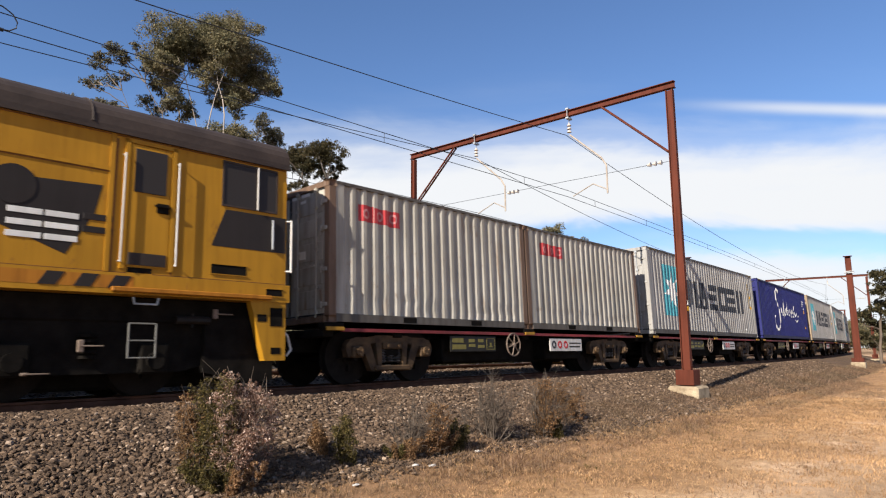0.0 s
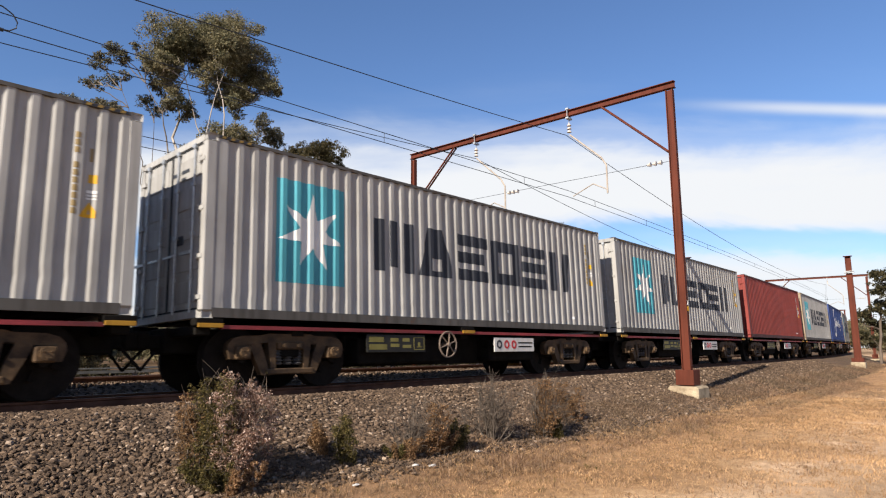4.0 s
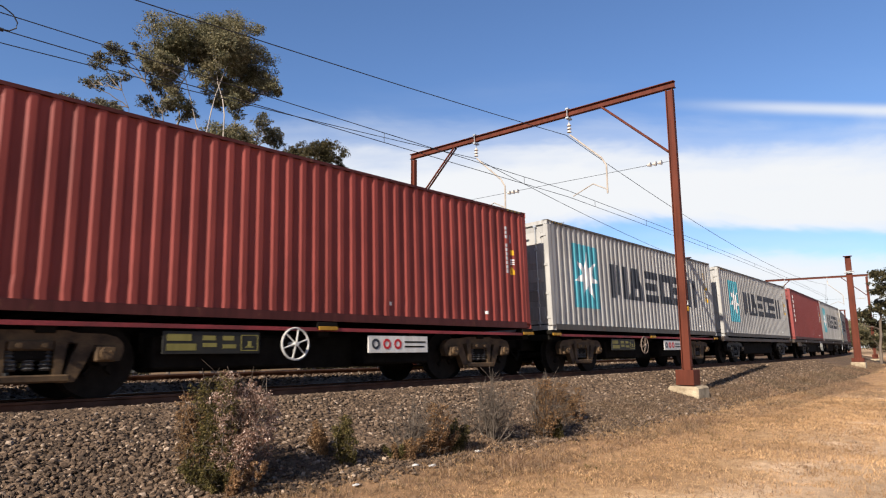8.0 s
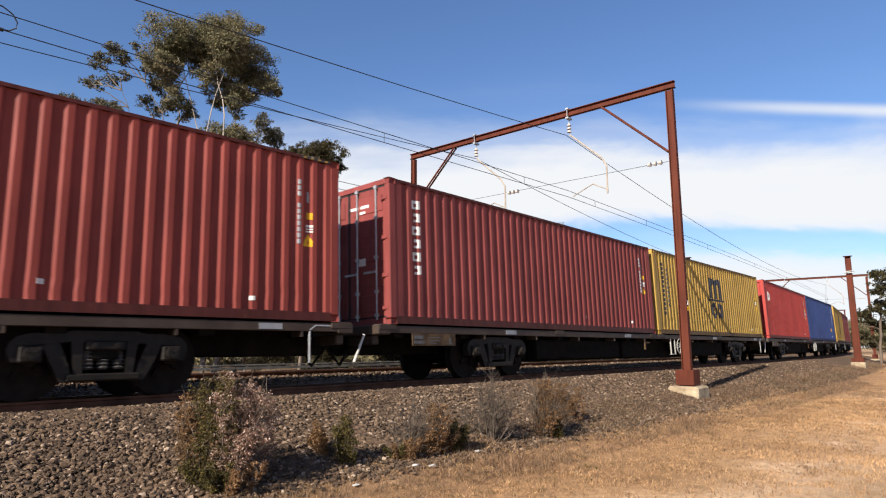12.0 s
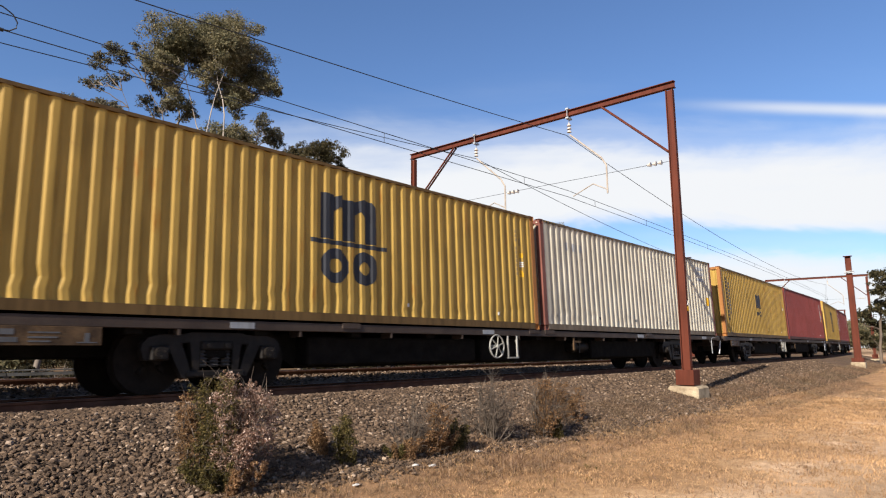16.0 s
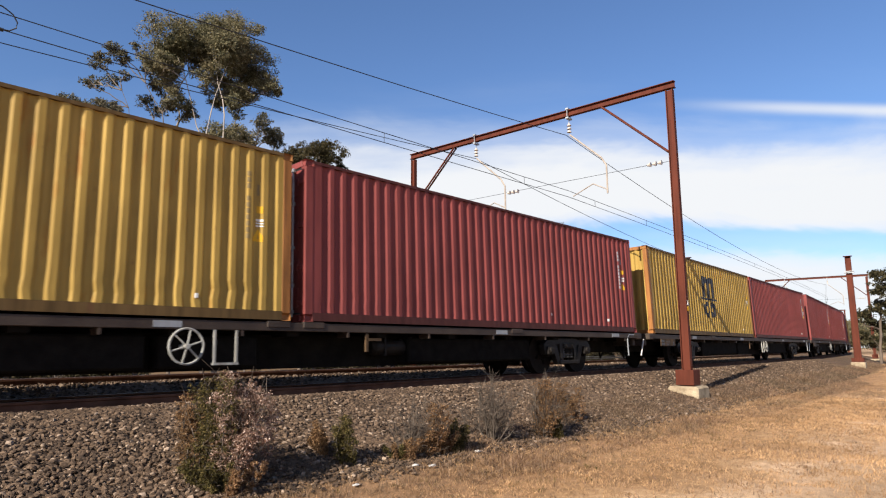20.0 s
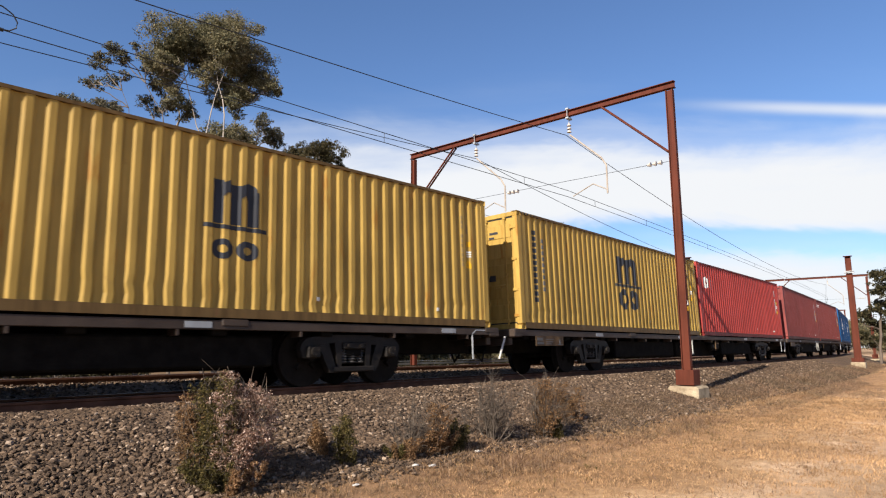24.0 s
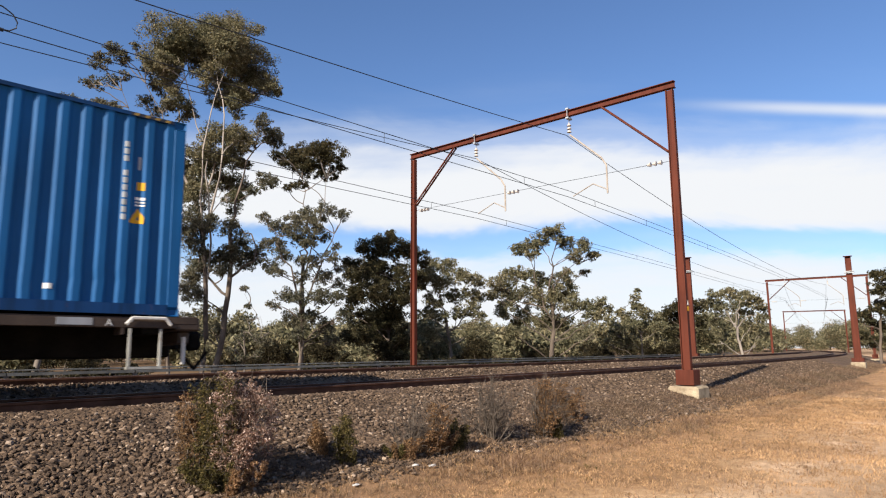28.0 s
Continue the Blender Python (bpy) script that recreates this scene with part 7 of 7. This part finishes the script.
    # black panels
    def panel(name, outline, material, lift=0.004, label=""):
        bm = bmesh.new()
        prism(bm, outline, -W2 - lift, -W2 - 0.0005)
        return part(name, bm, t, label, material=material)
    panel("black_panel", [(-1.33, 2.16), (-0.075, 2.16), (-0.075, 2.74), (-1.12, 2.74)], LOCO_BLACK)
    panel("black_panel", [(-4.1, 2.17), (-3.26, 1.83), (-2.95, 2.40), (-2.87, 2.80), (-3.75, 2.76), (-4.1, 2.5)], LOCO_BLACK)
    bm = bmesh.new()
    rod(bm, (-3.88, -W2 - 0.012, 2.64), (-3.88, -W2 - 0.001, 2.64), 0.25, 28)
    part("round_plate", bm, t, "dark round plate", material=LOCO_BLACK)
    # the mark: two rounded white bars and a dark one, drawn as plain shapes
    for k in range(2):
        x = -3.92 + 0.41 * k
        for z in (1.99, 2.14, 2.29):
            bm = bmesh.new()
            box(bm, x + 0.03 * (z > 2.4), x + 0.38, -W2 - 0.011, -W2 - 0.0045, z, z + 0.075, 0.003)
            part("mark_bar", bm, t, "white painted bar", material=MARK["white"])
    for z in (2.14, 2.31):
        bm = bmesh.new()
        box(bm, -3.08, -2.72, -W2 - 0.011, -W2 - 0.0045, z, z + 0.085, 0.003)
        part("mark_bar", bm, t, "black painted bar", material=LOCO_BLACK)

    # warning chevrons and the lip of the footplate
    for k in range(2, 5):
        x = -3.55 + 0.40 * k - 0.8
        bm = bmesh.new()
        y = -W2 - 0.03
        prism(bm, [(x, 1.43), (x + 0.2, 1.43), (x + 0.3, 1.60), (x + 0.1, 1.60)], y - 0.008, y - 0.0035)
        part("chevron", bm, t, "black warning stripe", material=LOCO_BLACK)
    bm = bmesh.new()
    prism(bm, [(-9.0, 1.43), (-2.42, 1.43), (-2.42, 1.60), (-9.0, 1.60)], -W2 - 0.033, -W2 - 0.0305)
    part("orange_band", bm, t, "faded orange band", material=LOCO_ORANGE)
    bm = bmesh.new()
    box(bm, -2.7, -0.35, -W2 - 0.11, -W2 - 0.032, 1.385, 1.45, 0.01)
    part("footplate_lip", bm, t, "rusty orange footplate lip", material=LOCO_ORANGE)

    # recessed steps and grilles, as flat dark plates that paint in their shade
    for a, b, z0, z1, y in ((-1.32, -0.76, 1.74, 1.88, W2), (-2.5, -2.18, 1.655, 1.73, W2), (-0.42, -0.14, 1.45, 1.56, W2 + 0.03)):
        bm = bmesh.new()
        box(bm, a, b, -y - 0.006, -y - 0.001, z0, z1)
        part("recess", bm, t, "flat dark plate with a hollow's shade painted in", material=STEEL_DARK)
        bm = bmesh.new()
        for z in (z0 - 0.012, z1):
            box(bm, a - 0.012, b + 0.012, -y - 0.016, -y - 0.001, z, z + 0.012)
        part("recess_trim", bm, t, material=LOCO_YELLOW)

    # corner steps at the end
    bm = bmesh.new()
    prism(bm, [(-0.68, 1.36), (-0.06, 1.36), (-0.06, 0.45), (-0.42, 0.45)], -W2 - 0.02, -W2 + 0.12)
    st = part("corner_steps", bm, t, material=LOCO_YELLOW)
    # no holes are cut: dark plates give the footholes their shade
    for a, b, z0, z1 in ((-0.56, -0.4, 1.05, 1.16), (-0.34, -0.12, 0.98, 1.27), (-0.32, -0.15, 0.55, 0.65)):
        bm = bmesh.new()
        box(bm, a, b, -W2 - 0.026, -W2 - 0.021, z0, z1)
        part("step_hole", bm, st, "flat dark plate for the shade in a foothole", material=STEEL_DARK)
    bm = bmesh.new()
    rod(bm, (0.02, -W2 - 0.03, 1.85), (0.02, -W2 - 0.03, 2.72), 0.018, 8)
    for z in (1.87, 2.70):
        rod(bm, (0.02, -W2 - 0.03, z), (-0.07, -W2 + 0.02, z), 0.016, 6)
    part("handrail", bm, t, "bright corner handrail", material=WHITE)
    bm = bmesh.new()
    rod(bm, (-0.32, -W2 - 0.03, 2.2), (-0.32, -W2 - 0.03, 2.68), 0.016, 8)
    part("handrail", bm, t, material=GALV)
    bm = bmesh.new()
    pts = [Vector((0.02, -1.2, 0.92)), Vector((0.1, -1.22, 0.85)), Vector((0.17, -1.22, 0.62)), Vector((0.08, -1.22, 0.52))]
    for a, b in zip(pts, pts[1:]):
        rod(bm, a, b, 0.022, 6)
    part("coupling_lever", bm, t, "bright bent coupling lever", material=WHITE)

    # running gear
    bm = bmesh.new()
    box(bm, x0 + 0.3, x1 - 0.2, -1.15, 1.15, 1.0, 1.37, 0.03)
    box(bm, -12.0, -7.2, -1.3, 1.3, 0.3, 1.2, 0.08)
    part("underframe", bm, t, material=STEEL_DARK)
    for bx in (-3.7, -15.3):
        # bogie core is a solid dark block that fills in shade between the wheels
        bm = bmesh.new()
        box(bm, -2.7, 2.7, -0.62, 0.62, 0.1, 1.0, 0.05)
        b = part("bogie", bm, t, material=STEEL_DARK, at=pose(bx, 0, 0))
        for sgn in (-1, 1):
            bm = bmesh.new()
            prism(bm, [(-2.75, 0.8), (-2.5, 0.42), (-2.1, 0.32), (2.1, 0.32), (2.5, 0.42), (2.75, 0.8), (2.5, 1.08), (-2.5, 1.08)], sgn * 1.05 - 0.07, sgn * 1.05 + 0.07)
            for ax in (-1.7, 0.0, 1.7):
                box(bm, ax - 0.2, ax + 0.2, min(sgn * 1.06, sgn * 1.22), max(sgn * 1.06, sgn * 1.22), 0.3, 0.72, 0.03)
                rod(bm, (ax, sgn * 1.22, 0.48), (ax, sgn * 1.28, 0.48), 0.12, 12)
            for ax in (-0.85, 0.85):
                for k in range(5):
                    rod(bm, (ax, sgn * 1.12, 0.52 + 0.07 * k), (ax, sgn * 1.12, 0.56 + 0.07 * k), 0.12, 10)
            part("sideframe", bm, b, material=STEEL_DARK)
        for ax in (-1.7, 0.0, 1.7):
            wset = part("wheelset", cached("wheelset", wheelset_mesh), b, at=pose(ax, 0, WHEEL_R))
            WHEELSETS.append((wset, ax, t))
    # bright fittings under the cab
    bm = bmesh.new()
    for x in (-2.41, -2.05):
        rod(bm, (x, -1.34, 0.52), (x, -1.34, 0.98), 0.012, 6)
    for z in (0.52, 0.75, 0.98):
        rod(bm, (-2.41, -1.34, z), (-2.05, -1.34, z), 0.011, 6)
    part("access_ladder", bm, t, "grey steel access ladder", material=TROUGH)
    bm = bmesh.new()
    for a, b in (((-2.4, 1.33), (-2.38, 1.24)), ((-2.38, 1.24), (-2.08, 1.24)), ((-2.08, 1.24), (-2.06, 1.33))):
        rod(bm, (a[0], -1.4, a[1]), (b[0], -1.4, b[1]), 0.014, 6)
    part("grab_iron", bm, t, material=GALV)
    bm = bmesh.new()
    rod(bm, (-1.75, -1.25, 1.05), (-1.25, -1.25, 1.05), 0.06, 10)
    rod(bm, (-1.5, -1.25, 0.95), (-1.5, -1.25, 1.15), 0.02, 6)
    part("sand_pipe", bm, t, material=BOGIE)
    bm = bmesh.new()
    box(bm, -0.98, -0.8, -1.2, -1.1, 0.55, 0.7, 0.02)
    part("cock_box", bm, t, material=TROUGH)
    bm = bmesh.new()
    box(bm, x1 - 0.15, x1 - 0.02, -1.3, 1.3, 0.5, 1.36, 0.02)
    part("headstock", bm, t, material=STEEL_DARK)
    # added black block that stands for the shade under the cab end
    bm = bmesh.new()
    prism(bm, [(-1.3, 1.1), (-0.16, 1.1), (-0.16, 0.16), (-0.5, 0.12), (-1.3, 0.3)], -1.22, 1.22)
    part("pilot", bm, t, "black block added for the shade under the cab end", material=STEEL_DARK)
    for x, z, h in ((-3.0, 0.6, 0.16), (-3.6, 0.32, 0.04), (-1.2, 1.08, 0.14)):
        bm = bmesh.new()
        box(bm, x, x + 0.07, -1.30, -1.24, z, z + h, 0.01)
        rod(bm, (x + 0.03, -1.3, z + h * 0.5), (x + 0.3, -1.3, z + h * 0.5), 0.01, 6)
        part("pipe_fitting", bm, t, "worn tan pipe fitting", material=WHEEL_TAN)
    part("coupler", cached("coupler", coupler_mesh), t, at=pose(-0.1, 0, 0))
    return t


# ================= the train =================
DECK = 1.10
L40 = 12.192
MOVERS = []   # (thing, place of its carrier's middle at the start, half the distance between its bogies, place on the carrier)

loco = locomotive()
MOVERS.append((loco, 5.62 - LOCO_L / 2, 5.8, pose(LOCO_L / 2, 0, 0)))

SHORTS = ["short", "block", "swirl", "block_rusty", "block", "block", "block", "block", "oxide", "block_rusty", "swirl_old", "block_old", "oxide", "block", "block"]
for i, kind in enumerate(SHORTS):
    mid = 6.92 + 13.4525 * i + L40 / 2 + (0.06 if i == 14 else 0)
    wagon = short_wagon(i in (4, 12)) if i < 14 else grey_wagon()
    MOVERS.append((wagon, mid, 4.3, Matrix()))
    if kind == "short":
        for x in (-3.049, 3.049):
            MOVERS.append((container("short", 6.058), mid, 4.3, pose(x, 0, DECK)))
    else:
        MOVERS.append((container(kind), mid, 4.3, pose(0.15 if i == 8 else 0, 0, DECK)))

LONGS = [("column", "block", -1), ("block_old", "oxide", 1), ("column", "bars", 1), ("coral", "blue_plain", 1), ("bars", "brick", -1), ("bars_plain", "white", -1), ("bars_edge", "brick", -1),
         ("bars", "column", -1), ("bars_plain", "brick", -1), ("bars_plain", "brick", 1), ("brick", "brick", -1), ("maroon", "bars_small", 1), ("bars", "coral", -1), ("brick", "gold", -1), ("globe", "globe", -1)]
for i, (first, second, side) in enumerate(LONGS):
    mid = 208.92 + 26.4443 * i + L40 + 0.14
    MOVERS.append((long_wagon(side, i == len(LONGS) - 1), mid, 9.1, Matrix()))
    MOVERS.append((container(first), mid, 9.1, pose(-L40 / 2 - 0.14, 0, DECK)))
    MOVERS.append((container(second), mid, 9.1, pose(L40 / 2 + 0.14, 0, DECK)))


def carrier(s, half):
    a, b = on_track(s - half, NEAR), on_track(s + half, NEAR)
    m = (a + b) / 2
    return pose(m.x, m.y, -0.023, -CANT, 0, math.degrees(math.atan2(b.y - a.y, b.x - a.x)))


def motions():
    times = [0.5 * k for k in range(57)]
    for ob, start, half, place in MOVERS:
        walk(ob, [(t, carrier(start - run(t), half) @ place) for t in times])
    # wheels turn frame by frame while their wagon is on the stretch in view
    begin = {ob: start for ob, start, half, place in MOVERS}
    for ob, ax, owner in WHEELSETS:
        ks = [k for k in range(28 * FPS + 1) if -30 < begin[owner] - run(k / FPS) < 105]
        rows = {k: run(k / FPS) - run(ks[0] / FPS) for k in ks}
        rows.setdefault(0, 0.0)
        rows.setdefault(28 * FPS, rows[ks[-1]])
        walk(ob, [(k / FPS, pose(ax, 0, WHEEL_R, 0, -math.degrees(rows[k] / WHEEL_R), 0)) for k in sorted(rows)])


motions()
